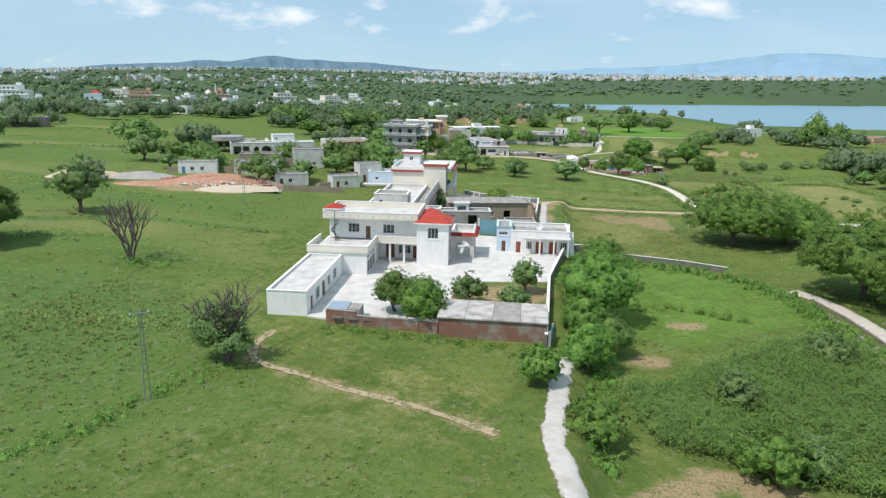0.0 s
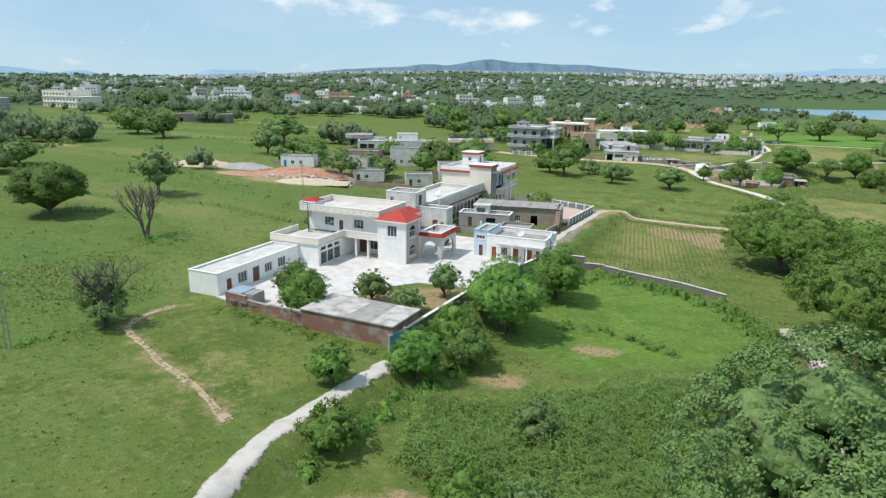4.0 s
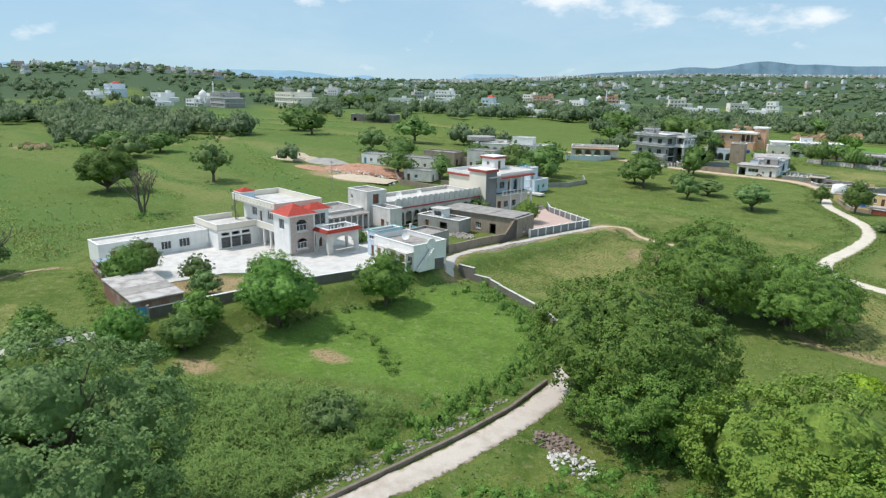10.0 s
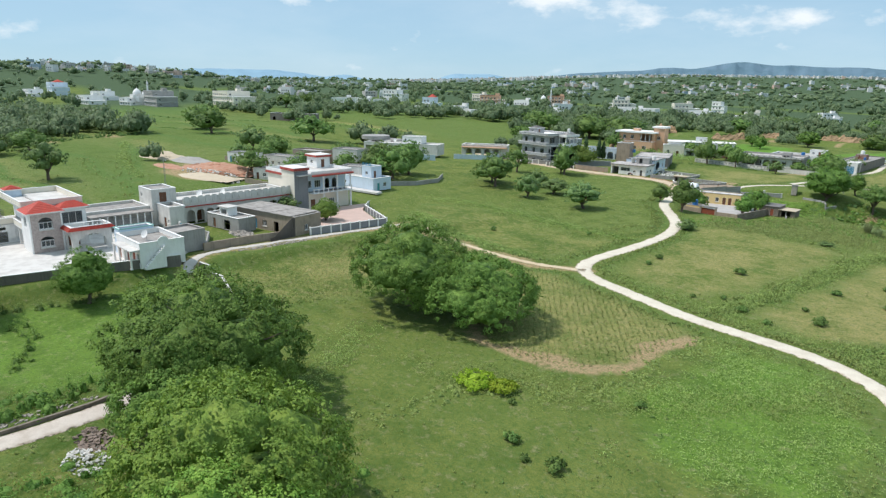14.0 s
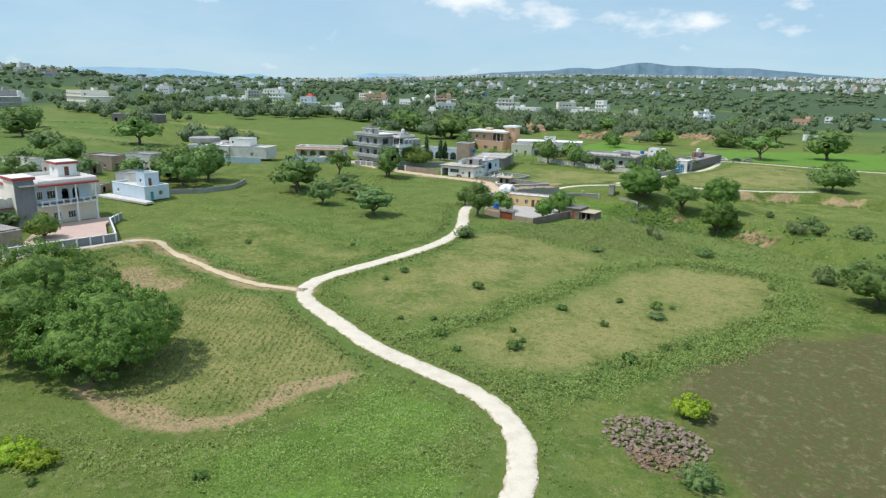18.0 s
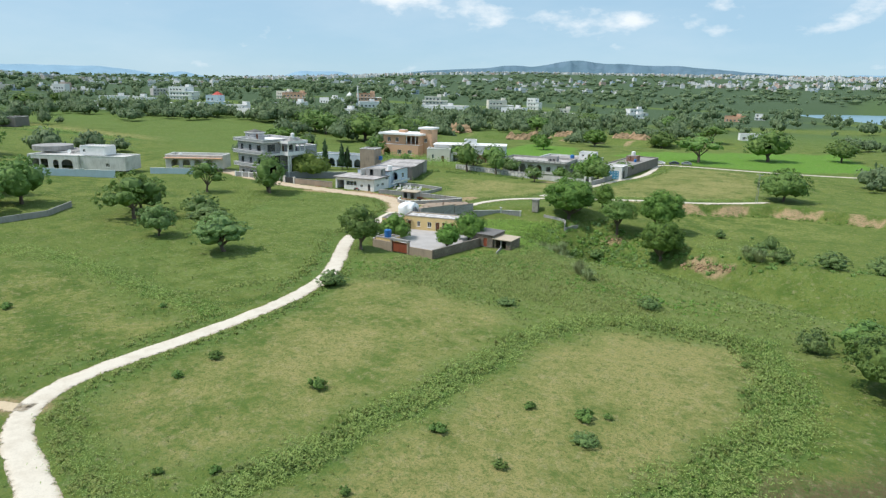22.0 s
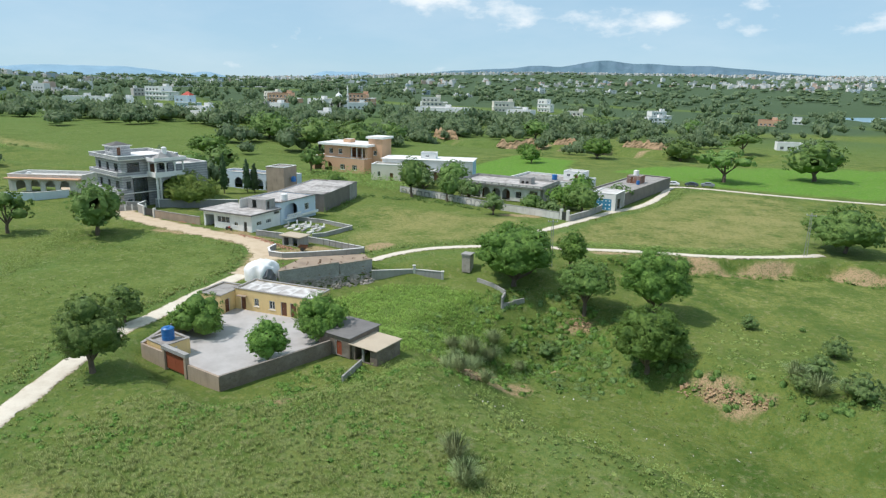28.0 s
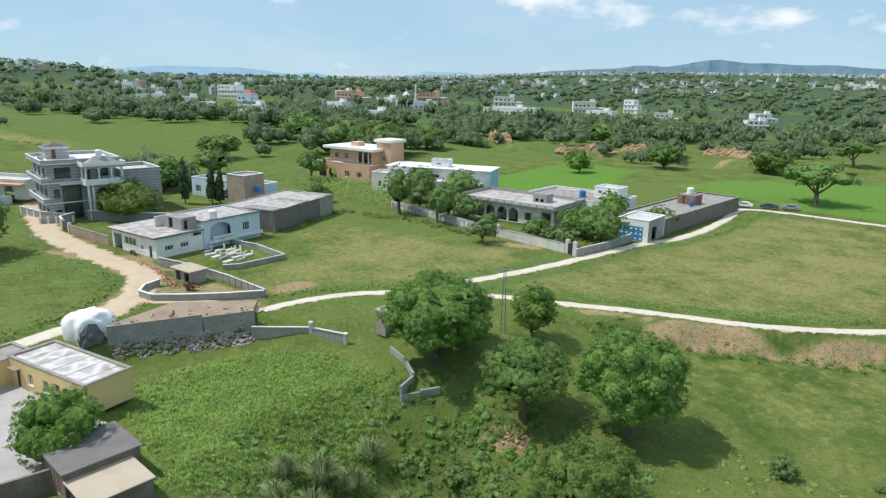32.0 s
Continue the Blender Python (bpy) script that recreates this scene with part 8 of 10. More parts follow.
TOWNS = [(*at_bearing(47, 2350), 130, 110, 120), (*at_bearing(44, 2500), 150, 130, 150), (*at_bearing(40, 2650), 180, 130, 120), (*at_bearing(35, 2900), 190, 120, 110), (*at_bearing(30, 2800), 200, 150, 80), (*at_bearing(24, 3250), 220, 200, 130), (*at_bearing(18, 3300), 260, 200, 180), (*at_bearing(12, 3000), 260, 220, 130), (*at_bearing(6, 2700), 260, 200, 130),
         (*at_bearing(0, 2600), 260, 200, 170), (*at_bearing(-6, 2500), 260, 180, 200), (*at_bearing(-11, 2750), 240, 200, 190), (*at_bearing(-16, 2700), 260, 220, 210), (*at_bearing(-22, 2800), 260, 220, 130), (*at_bearing(15, 2000), 300, 160, 50), (*at_bearing(8, 1900), 200, 130, 40), (*at_bearing(3, 2100), 200, 160, 60), (*at_bearing(27, 1900), 260, 180, 36),
         (*at_bearing(37, 1750), 240, 150, 30), (*at_bearing(20, 1400), 200, 120, 20), (*at_bearing(54, 1900), 240, 160, 40), (*at_bearing(62, 1500), 200, 120, 40), (*at_bearing(72, 1250), 160, 130, 40), (*at_bearing(79, 1150), 120, 120, 30), (*at_bearing(50, 1150), 150, 90, 16), (*at_bearing(34, 1100), 160, 80, 12), (*at_bearing(58, 800), 160, 60, 14)]
town(4, TOWNS)

# ---- trees ----
def unit(v):
    return v / (np.linalg.norm(v, axis=1)[:, None] + 1e-9)


def leaves(rng, c, n, size, slim=0.55, spread=0.55):
    """Small diamond leaves at points c, facing about n; corners and soft facing."""
    k = len(c)
    n = unit(n)
    m = unit(n + rng.normal(0, spread, (k, 3)))
    t = unit(np.cross(m, rng.normal(0, 1, (k, 3))))
    b = np.cross(m, t)
    s = (size * rng.uniform(0.6, 1.3, k))[:, None]
    v = np.stack([c + t * s, c + b * s * slim, c - t * s, c - b * s * slim], 1).reshape(-1, 3)
    return np.stack([v, np.repeat(unit(m * 0.75 + n * 0.55), 4, 0)], 1)


def ball(rng, k, low=-0.5):
    d = unit(rng.normal(0, 1, (k * 3 + 8, 3)))
    return d[d[:, 2] > low][:k]


def cube_ball(n):
    """Directions of a ball cut into 6 n n quads."""
    u = np.tan(np.linspace(-math.pi / 4, math.pi / 4, n + 1))
    out = []
    for ax in range(3):
        for s in (-1, 1):
            for i in range(n):
                for j in range(n):
                    for a, b in ((i, j), (i + 1, j), (i + 1, j + 1), (i, j + 1)):
                        v = [0, 0, 0]
                        v[ax], v[(ax + 1) % 3], v[(ax + 2) % 3] = s, u[a] * s, u[b]
                        out.append(v)
    return unit(np.array(out))


BALLS = {n: cube_ball(n) for n in (2, 3, 5)}


def heart(rng, lobe, n, share):
    """Uneven inner mass of twigs and leaves that fills a lobe."""
    d = BALLS[n]
    d = d.reshape(-1, 4, 3)
    d = d[d[:, :, 2].mean(1) > -0.75].reshape(-1, 3)
    f = rng.uniform(0, 6.28, 6)
    w = share * (1 + 0.10 * np.sin(d[:, 0] * 5 + f[0]) * np.sin(d[:, 1] * 5 + f[1]) + 0.08 * np.sin(d[:, 2] * 8 + f[2]) + 0.07 * np.sin(d[:, 0] * 11 + f[3]) * np.cos(d[:, 2] * 9 + f[4]))
    return np.stack([np.array(lobe[:3]) + d * w[:, None] * np.array(lobe[3:]), unit(unit(d / np.array(lobe[3:])) + rng.normal(0, 0.38, d.shape))], 1)


def crown(rng, lobes, clumps, per, size, cr, low=-0.35, fill=0.0, cut=3):
    """Leaf clumps on the outer skin of several lobes."""
    L = np.array(lobes)
    area = L[:, 3] * L[:, 4] + L[:, 3] * L[:, 5]
    out = [heart(rng, l, cut, fill) for l in lobes] if fill else []
    cc, qq = [], []
    for l, a in zip(lobes, area / area.sum()):
        d = ball(rng, max(6, int(clumps * a * 3)), low)
        cc.append(np.array(l[:3]) + d * rng.uniform(0.82, 1.03, len(d))[:, None] * np.array(l[3:]))
        qq.append(d)
    cc, qq = np.concatenate(cc), np.concatenate(qq)
    inner = np.sum([(((cc - l[:3]) / l[3:]) ** 2).sum(1) < 0.66 for l in L], axis=0) > 0
    pick_ = np.where(~inner)[0]
    pick_ = rng.permutation(pick_)[:clumps]
    k = len(pick_)
    e = unit(rng.normal(0, 1, (k * per, 3)))
    e[:, 2] = np.where(e[:, 2] < -0.75, -e[:, 2], e[:, 2])
    r = np.repeat(cr * rng.uniform(0.55, 1.2, k), per)[:, None]
    c = np.repeat(cc[pick_], per, 0) + e * r * rng.uniform(0.35, 1.0, k * per)[:, None] * np.array((1, 1, 0.7))
    q = np.repeat(qq[pick_], per, 0)
    out.append(leaves(rng, c, e * 0.55 + q * 1.0 + np.array((0, 0, 0.2)), size, 0.6, 0.40))
    return np.concatenate(out)


KINDS = {"acacia_green": (LEAF_ROUND, 0.24, 0.78, 0.54), "acacia_yellow": (LEAF_ACACIA, 0.18, 0.8, 0.52),  # leaf, trunk share of height, lobe flatness, lobe spread
    "acacia": (LEAF_DARK, 0.30, 0.72, 0.58), "dense": (LEAF_DARK, 0.22, 0.85, 0.50), "grey": (LEAF_GREYGREEN, 0.22, 0.8, 0.55), "bright": (LEAF_BRIGHT, 0.2, 0.85, 0.55), "mango": (LEAF_MANGO, 0.2, 0.8, 0.5),
    "bush": (LEAF_GREYGREEN, 0.04, 0.8, 0.5), "brightbush": (LEAF_BRIGHT, 0.04, 0.85, 0.5), "yellowbush": (LEAF_YELLOW, 0.04, 0.8, 0.5), "tall": (LEAF_DARK, 0.3, 1.5, 0.45), "round": (LEAF_DOME, 0.16, 0.85, 0.5), "huge": (LEAF_ROUND, 0.22, 0.85, 0.50)}


def limbs(rnd, h, r, lobes, base):
    """Trunk that forks to every lobe."""
    bm = bmesh.new()
    tr_ = max(0.10, 0.028 * h + 0.012 * r)
    fork = Vector((rnd.uniform(-0.3, 0.3), rnd.uniform(-0.3, 0.3), base * 0.75))
    tube(bm, [(0, 0, -0.5), (0, 0, 0.1), fork * 0.5 + Vector((rnd.uniform(-0.15, 0.15), 0, 0)), fork], [tr_ * 1.5, tr_ * 1.15, tr_, tr_ * 0.85], 8)
    for l in lobes:
        tip = Vector(l[:3]) + Vector((0, 0, l[5] * 0.2))
        mid = fork.lerp(tip, 0.5) + Vector((rnd.uniform(-0.5, 0.5), rnd.uniform(-0.5, 0.5), rnd.uniform(-0.6, 0.2))) * (r / 8)
        tube(bm, [fork - Vector((0, 0, 0.2)), mid, tip], [tr_ * 0.62, tr_ * 0.42, tr_ * 0.16], 6, False)
        for _ in range(2):
            e = tip + Vector((rnd.uniform(-1, 1) * l[3], rnd.uniform(-1, 1) * l[4], rnd.uniform(-0.2, 0.6) * l[5])) * 0.7
            tube(bm, [mid, mid.lerp(e, 0.55) + Vector((0, 0, 0.2)), e], [tr_ * 0.3, tr_ * 0.2, tr_ * 0.06], 5, False)
    return bm


def tree(name, kind, x, y, h, r, seed, lod, label, group="", turn=0.0, z=None):
    rnd, rng = random.Random(seed), np.random.default_rng(seed)
    mat, share, flat, spread = KINDS[kind]
    base = h * share
    n = {"near": 10, "close": 8, "mid": 7, "low": 5}[lod]
    ch = h - base
    lobes = []
    for k in range(n):
        a = 2 * math.pi * (k + rnd.uniform(-0.3, 0.3)) / (n - 1)
        q = 0 if k == n - 1 else spread * rnd.uniform(0.75, 1.1)
        lr = r * (1 - spread) * rnd.uniform(1.1, 1.5) if k < n - 1 else r * 0.62
        lz = min(ch * 0.45, lr * flat * (1.15 if kind != "tall" else 1.6))
        top = h * (1 - 0.26 * q / max(0.1, spread) * rnd.uniform(0.5, 1.3)) - lz
        lobes.append((r * q * math.cos(a), r * q * math.sin(a), max(base * 0.8 + lz * 0.4, top), lr, lr, lz))
        if kind not in ("acacia",) and k < n - 1 and k % 2 == 0:
            lobes.append((r * q * 0.95 * math.cos(a + 0.4), r * q * 0.95 * math.sin(a + 0.4), max(lz * 0.8, base + ch * 0.22), lr * 0.95, lr * 0.95, lz * 0.9))
    if kind == "round":  # one full dome with smaller lobes on its flank
        lobes = [(0, 0, h * 0.52, r * 0.86, r * 0.86, h * 0.45)]
        for k in range(15):
            a, up = 2.4 * k + rnd.uniform(-0.25, 0.25), -0.45 + 1.25 * k / 14
            q = r * 0.70 * math.sqrt(max(0.05, 1 - up * up))
            lobes.append((q * math.cos(a), q * math.sin(a), h * (0.52 + 0.34 * up), r * rnd.uniform(0.24, 0.32), r * rnd.uniform(0.24, 0.32), h * rnd.uniform(0.12, 0.16)))
    clumps, per, size, cr = {"near": (700, 46, 0.140, 0.75), "close": (360, 40, 0.110, 0.58), "mid": (170, 24, 0.19, 0.66), "low": (120, 15, 0.27, 0.66)}[lod]
    if kind == "round" and lod == "close":
        clumps, per, size, cr = 520, 34, 0.095, 0.46
    f = {"near": r / 8, "close": r / 6, "mid": r / 6, "low": r / 6}[lod]
    o = thing(name, label, "tree" if "bush" not in kind else "bush", (x, y, height(x, y) if z is None else z), turn, group)
    me = quads("crown", crown(rng, lobes, int(clumps * max(0.5, f ** 0.8)), per, size * max(0.62, f ** 0.5), cr * max(0.5, f ** 0.6), -0.45 if "bush" not in kind else -0.2, ({"near": 0.54, "close": 0.66}.get(lod, 0.5 if "bush" in kind else 0.68)) if kind not in ("acacia", "grey", "round") else 0.74 if kind == "round" else (0.48 if lod == "near" else 0.58), 5 if lod in ("near", "close") else (3 if lod == "mid" else 2)))
    me.materials.append(mat)
    c = new("crown", me)
    c.parent = o
    t = part("trunk", limbs(rnd, h, r, lobes, max(base, 0.4)), BARK, o)
    return o


def dead_tree(x, y, h, r, seed, label, green=False):
    rnd = random.Random(seed)
    o = thing("dead_tree", label, "tree", (x, y, height(x, y)), 0)
    bm = bmesh.new()
    tips = []

    def grow(p, d, rad, n):
        q = p + d
        mid = p.lerp(q, 0.5) + Vector((rnd.uniform(-1, 1), rnd.uniform(-1, 1), 0)) * 0.08 * d.length
        tube(bm, [p, mid, q], [rad, rad * 0.85, rad * 0.68], 6 if n > 1 else 4, False)
        if n == 0:
            tips.append(q)
            return
        for _ in range(3 if n > 2 else 2):
            e = (d.normalized() + Vector((rnd.uniform(-0.75, 0.75), rnd.uniform(-0.75, 0.75), rnd.uniform(-0.1, 0.55)))).normalized()
            grow(q, e * d.length * rnd.uniform(0.62, 0.86), rad * 0.62, n - 1)

    for k in range(4):
        a = k * 1.7
        grow(Vector((0.2 * math.cos(a), 0.2 * math.sin(a), -0.3)), Vector((math.cos(a) * r * 0.16, math.sin(a) * r * 0.16, h * 0.34)), 0.26, 4)
    part("trunk", bm, DEADWOOD, o)
    if green:
        rng = np.random.default_rng(seed)
        me = quads("crown", crown(rng, [(-1.6, 0, h * 0.48, 2.4, 2.4, 1.9), (-0.4, 1, h * 0.34, 2.3, 2.3, 1.7), (-2.2, 0.8, h * 0.3, 2.0, 1.9, 1.5), (1.0, -0.8, h * 0.30, 2.2, 2.0, 1.5), (0.6, 0.4, h * 0.62, 1.7, 1.6, 1.3)], 190, 30, 0.15, 0.7, -0.4, 0.5, 3))
        me.materials.append(LEAF_GREYGREEN)
        c = new("crown", me)
        c.parent = o
    return o


# large trees the way passes near
tree("large_tree", "grey", 46.5, 54.5, 18.5, 8.2, 11, "near", "tall broad grey-green tree beside the concrete road")
tree("large_tree", "acacia_green", 57.8, 105.2, 14.8, 9.4, 12, "near", "broad spreading acacia over the end of the road")
tree("large_tree", "acacia_green", 62.5, 100.5, 9.6, 6.4, 13, "near", "lower acacia branches beside the road")
tree("large_tree", "huge", 49.0, 141.2, 14.0, 9.2, 14, "near", "huge dense dark green tree in the field")
tree("large_tree", "huge", 60.6, 143.6, 10.4, 8.0, 15, "near", "dense round tree beside the huge one")
tree("large_tree", "acacia_yellow", 78.6, 96.5, 13.4, 8.8, 16, "near", "large yellow-green acacia with flat crown")
tree("large_tree", "acacia_yellow", 84.5, 92.0, 10.5, 7.0, 17, "near", "spreading acacia at the field edge")
dead_tree(-60.5, 98.4, 9.6, 6.0, 21, "leafless dead tree in the west meadow")
dead_tree(-29.2, 63.6, 8.6, 4.0, 22, "half dead tree with some leaves", True)

MID = [("bright", -9.6, 77.6, 6.6, 3.2), ("dense", -13.8, 81.4, 6.4, 2.7), ("grey", -4.5, 86.2, 4.8, 2.5), ("grey", 3.6, 92.7, 5.4, 2.3), ("grey", 1.9, 84.4, 4.0, 2.2), ("bright", 13.8, 89.2, 10.6, 5.2), ("bright", 16.6, 105.6, 8.8, 4.1), ("bright", 10.2, 70.3, 6.2, 3.0), ("dense", 13.6, 76.2, 5.4, 2.8), ("bright", 10.7, 79.6, 6.0, 2.9),
       ("brightbush", 9.4, 55.0, 4.6, 3.0), ("bright", 4.4, 62.4, 4.6, 2.3), ("brightbush", 23.7, 51.2, 5.4, 2.9), ("bush", 27.4, 53.2, 3.6, 2.4), ("bush", 40.8, 79.4, 4.0, 3.0), ("bush", 25.2, 65.4, 4.2, 2.4),
       ("round", -89.7, 100.4, 11.2, 8.0), ("grey", -89.0, 128.2, 12.2, 6.0), ("grey", 21.6, 229.8, 7.7, 5.2), ("grey", 3.2, 228.5, 7.1, 3.5), ("acacia", -14.0, 234.0, 10.9, 7.2), ("dense", -20.5, 240.0, 8.9, 5.5), ("acacia", -38.8, 212.7, 10.7, 7.0), ("dense", -44.0, 224.4, 12.0, 6.9), ("dense", -50.0, 215.4, 10.0, 5.9),
       ("mango", -1.6, 161.0, 5.6, 3.2), ("grey", -16.0, 160.0, 4.6, 3.6), ("acacia", -33.0, 268.5, 9.4, 4.6), ("dense", -19.5, 279.5, 11.6, 5.6), ("grey", -22.0, 281.0, 6.0, 4.3), ("mango", -33.8, 310.0, 9.0, 6.3), ("dense", 30.2, 257.0, 5.6, 2.5), ("dense", 41.8, 246.8, 9.4, 3.6),
       ("bright", 37.9, 262.9, 6.4, 3.5), ("bright", 52.2, 262.6, 6.2, 2.5), ("bright", 52.2, 271.2, 7.0, 3.5), ("round", 60.2, 309.0, 11.4, 7.3), ("acacia", 73.5, 308.4, 9.4, 4.5), ("round", 83.4, 312.0, 11.2, 5.9), ("round", 87.2, 298.6, 9.8, 5.2), ("bright", 65.4, 320.8, 7.4, 3.0),
       ("dense", 104.4, 366.4, 10.0, 7.2), ("acacia", 61.6, 452.0, 12.4, 9.0), ("dense", 86.0, 478.3, 14.5, 10.0), ("dense", 113.8, 501.9, 10.8, 7.8), ("bright", -12.4, 452.1, 7.5, 4.4), ("tall", -0.1, 357.8, 12.0, 3.4), ("dense", 9.5, 364.0, 7.6, 5.0), ("grey", 14.5, 364.4, 6.2, 3.4), ("bright", 40.2, 371.0, 6.6, 4.6), ("dense", 46.4, 368.3, 8.0, 5.0), ("dense", 34.6, 363.4, 4.6, 3.2), ("grey", 41.6, 361.0, 4.2, 3.2), ("dense", 22.8, 363.2, 3.8, 2.0),
       ("dense", 130.6, 233.5, 8.6, 5.4), ("dense", 127.0, 244.0, 5.2, 3.4), ("bush", 121.5, 242.3, 3.4, 2.1), ("bush", 96.4, 315.8, 2.2, 1.2), ("bush", 108.0, 311.8, 3.0, 1.7), ("bush", 71.0, 301.0, 2.4, 1.9), ("bush", 107.0, 303.0, 3.0, 1.8), ("bush", 112.0, 298.0, 3.2, 2.2), ("bush", 106.0, 298.4, 2.2, 1.6), ("bush", 121.0, 296.0, 3.6, 3.0), ("bush", 130.0, 298.0, 4.2, 3.4), ("bush", 140.0, 300.0, 4.8, 3.8), ("dense", 150.0, 318.0, 7.8, 6.0),
       ("grey", -8.0, 247.0, 5.6, 4.0), ("dense", -46.0, 303.0, 6.6, 3.8), ("grey", 4.0, 240.0, 5.0, 4.5), ("acacia", -70.0, 180.5, 8.6, 6.4), ("dense", -98.0, 206.0, 8.6, 6.0), ("dense", -75.0, 221.0, 8.6, 5.0), ("dense", -60.0, 226.0, 9.8, 5.4), ("acacia", -150.0, 258.0, 12.8, 10.6), ("dense", -212.0, 232.0, 13.2, 8.8), ("dense", -190.0, 226.0, 12.2, 8.0), ("dense", -236.0, 246.0, 11.2, 8.0), ("grey", -120.0, 209.0, 10.2, 6.0), ("grey", -150.0, 126.0, 9.2, 7.0), ("dense", -158.0, 140.0, 8.2, 7.0), ("dense", -172.0, 128.0, 8.2, 7.0),
       ("dense", -62.0, 330.0, 9.6, 6.4), ("dense", -100.0, 420.0, 15.4, 13.0), ("dense", -84.0, 426.0, 14.8, 11.0), ("dense", -78.0, 352.0, 8.8, 7.0), ("acacia", -54.0, 371.0, 9.4, 5.2), ("dense", -9.0, 372.0, 8.4, 4.6), ("dense", -1.0, 380.0, 8.6, 5.2), ("bright", -24.0, 352.0, 5.0, 3.6), ("grey", 48.0, 389.0, 5.6, 3.6), ("bright", 38.0, 386.0, 7.6, 4.6), ("tall", 186.0, 420.0, 20.0, 7.0), ("dense", 196.0, 414.0, 14.0, 7.0), ("dense", 172.0, 400.0, 11.0, 7.0), ("acacia", 214.0, 380.0, 12.0, 8.0), ("dense", 232.0, 388.0, 12.0, 8.0), ("yellowbush", 73.8, 128.5, 1.5, 2.2), ("yellowbush", 77.0, 129.6, 1.2, 1.6), ("yellowbush", 119.0, 177.0, 2.6, 1.8), ("bush", 123.6, 165.0, 2.2, 1.6), ("bush", 105.0, 204.0, 1.2, 1.3), ("bush", 52.8, 226.0, 2.6, 2.4), ("bush", 80.7, 234.4, 1.2, 1.4), ("bush", 99.0, 246.6, 2.0, 1.7), ("dense", -9.0, 120.0, 3.0, 1.6), ("dense", -60.0, 190.0, 6.5, 4.6), ("grey", -72.0, 201.0, 6.0, 4.0), ("dense", -92.0, 199.0, 6.5, 4.4), ("dense", -54.0, 206.0, 7.5, 5.0), ("grey", -104.0, 195.0, 5.4, 3.8), ("bush", -66.0, 186.0, 3.0, 3.0), ("dense", -112.0, 214.0, 7.0, 5.0), ("grey", 30.0, 352.0, 5.4, 3.2), ("tall", 12.0, 358.0, 9.0, 2.6), ("dense", -20.0, 384.0, 7.0, 5.0), ("grey", -2.0, 366.0, 6.4, 4.0), ("dense", -146.5, 431.4, 14.0, 10.0), ("dense", -135.0, 428.0, 12.0, 8.0), ("round", -112.0, 372.0, 9.0, 8.0), ("dense", -94.8, 459.6, 12.0, 9.0), ("dense", -63.0, 552.4, 11.0, 8.0), ("round", -20.7, 462.9, 7.0, 4.4), ("dense", 25.0, 529.7, 11.0, 8.0), ("round", 0.9, 488.0, 9.0, 7.0), ("dense", -48.0, 607.0, 12.0, 9.0), ("dense", -4.4, 660.0, 11.0, 8.0), ("dense", -379.0, 385.0, 12.0, 9.0), ("round", -398.0, 420.0, 11.0, 8.0), ("acacia", 46.0, 560.0, 11.0, 8.0)]
LABELS = {"bright": "leafy bright green tree with dense round crown", "dense": "dark green dense round tree", "grey": "grey-green tree with an open crown", "acacia": "spreading acacia with flat feathery crown", "mango": "round mango tree with yellow-green leaves", "bush": "rough grey-green bush in the grass", "brightbush": "bright green leafy bush beside the path", "yellowbush": "low yellow-green bush in the weeds", "tall": "tall slender tree with narrow crown", "round": "full round acacia with feathery foliage"}
stock = {}
for k, (kind, x, y, h, r) in enumerate(MID):
    close = min(math.hypot(x - a, y - b) for a, b in ((0, 0), (41 * 1.4, 15 * 1.4), (112, 70), (135, 120), (119, 160), (112, 214), (110, 258))) < 110
    prime = (40 < x < 92 and 240 < y < 325) or (8 < x < 17 and 68 < y < 112) or (x, y) in ((-9.6, 77.6), (-13.8, 81.4), (-33.8, 310.0), (-1.6, 161.0), (41.8, 246.8), (-89.7, 100.4))
    lod = "close" if prime and "bush" not in kind else ("mid" if close else "low")
    key = (kind, lod, k % 3)
    if lod == "close":
        tree("tree", kind, x, y, h, r, 300 + k, lod, LABELS[kind], kind + " plants", k * 61 % 360)
    elif "bush" in kind and r > 3.7:
        tree("bush", kind, x, y, h, r, 500 + k, "mid", "large rough thicket of grey-green scrub", "scrub thickets", k * 61 % 360)
    elif key not in stock:
        stock[key] = (tree("tree" if "bush" not in kind else "bush", kind, x, y, h, r, 100 + k, lod, LABELS[kind], kind + " plants", k * 61 % 360), h, r)
    else:
        src_, h0, r0 = stock[key]
        copy_thing(src_, pose(x, y, height(x, y), 0, 0, k * 67 % 360) @ Matrix.Diagonal((r / r0, r / r0, h / h0, 1)))
for x, y, h in ((-41.0, 326.0, 11.1), (-37.4, 331.0, 9.4), (-36.0, 332.4, 8.2)):
    o = thing("cypress", "narrow dark cypress in the courtyard", "tree", (x, y, height(x, y)), 0, "cypresses")
    rng = np.random.default_rng(int(h * 10))
    me = quads("crown", crown(rng, [(0, 0, h * 0.32, 1.25, 1.25, h * 0.27), (0, 0, h * 0.62, 0.95, 0.95, h * 0.3), (0, 0, h * 0.84, 0.45, 0.45, h * 0.17)], 110, 22, 0.2, 0.3, -0.9, 0.85, 3))
    me.materials.append(LEAF_CYPRESS)
    c = new("crown", me)
    c.parent = o
    part("trunk", tube(bmesh.new(), [(0, 0, -0.3), (0, 0, h * 0.7)], [0.16, 0.05], 7), BARK, o)


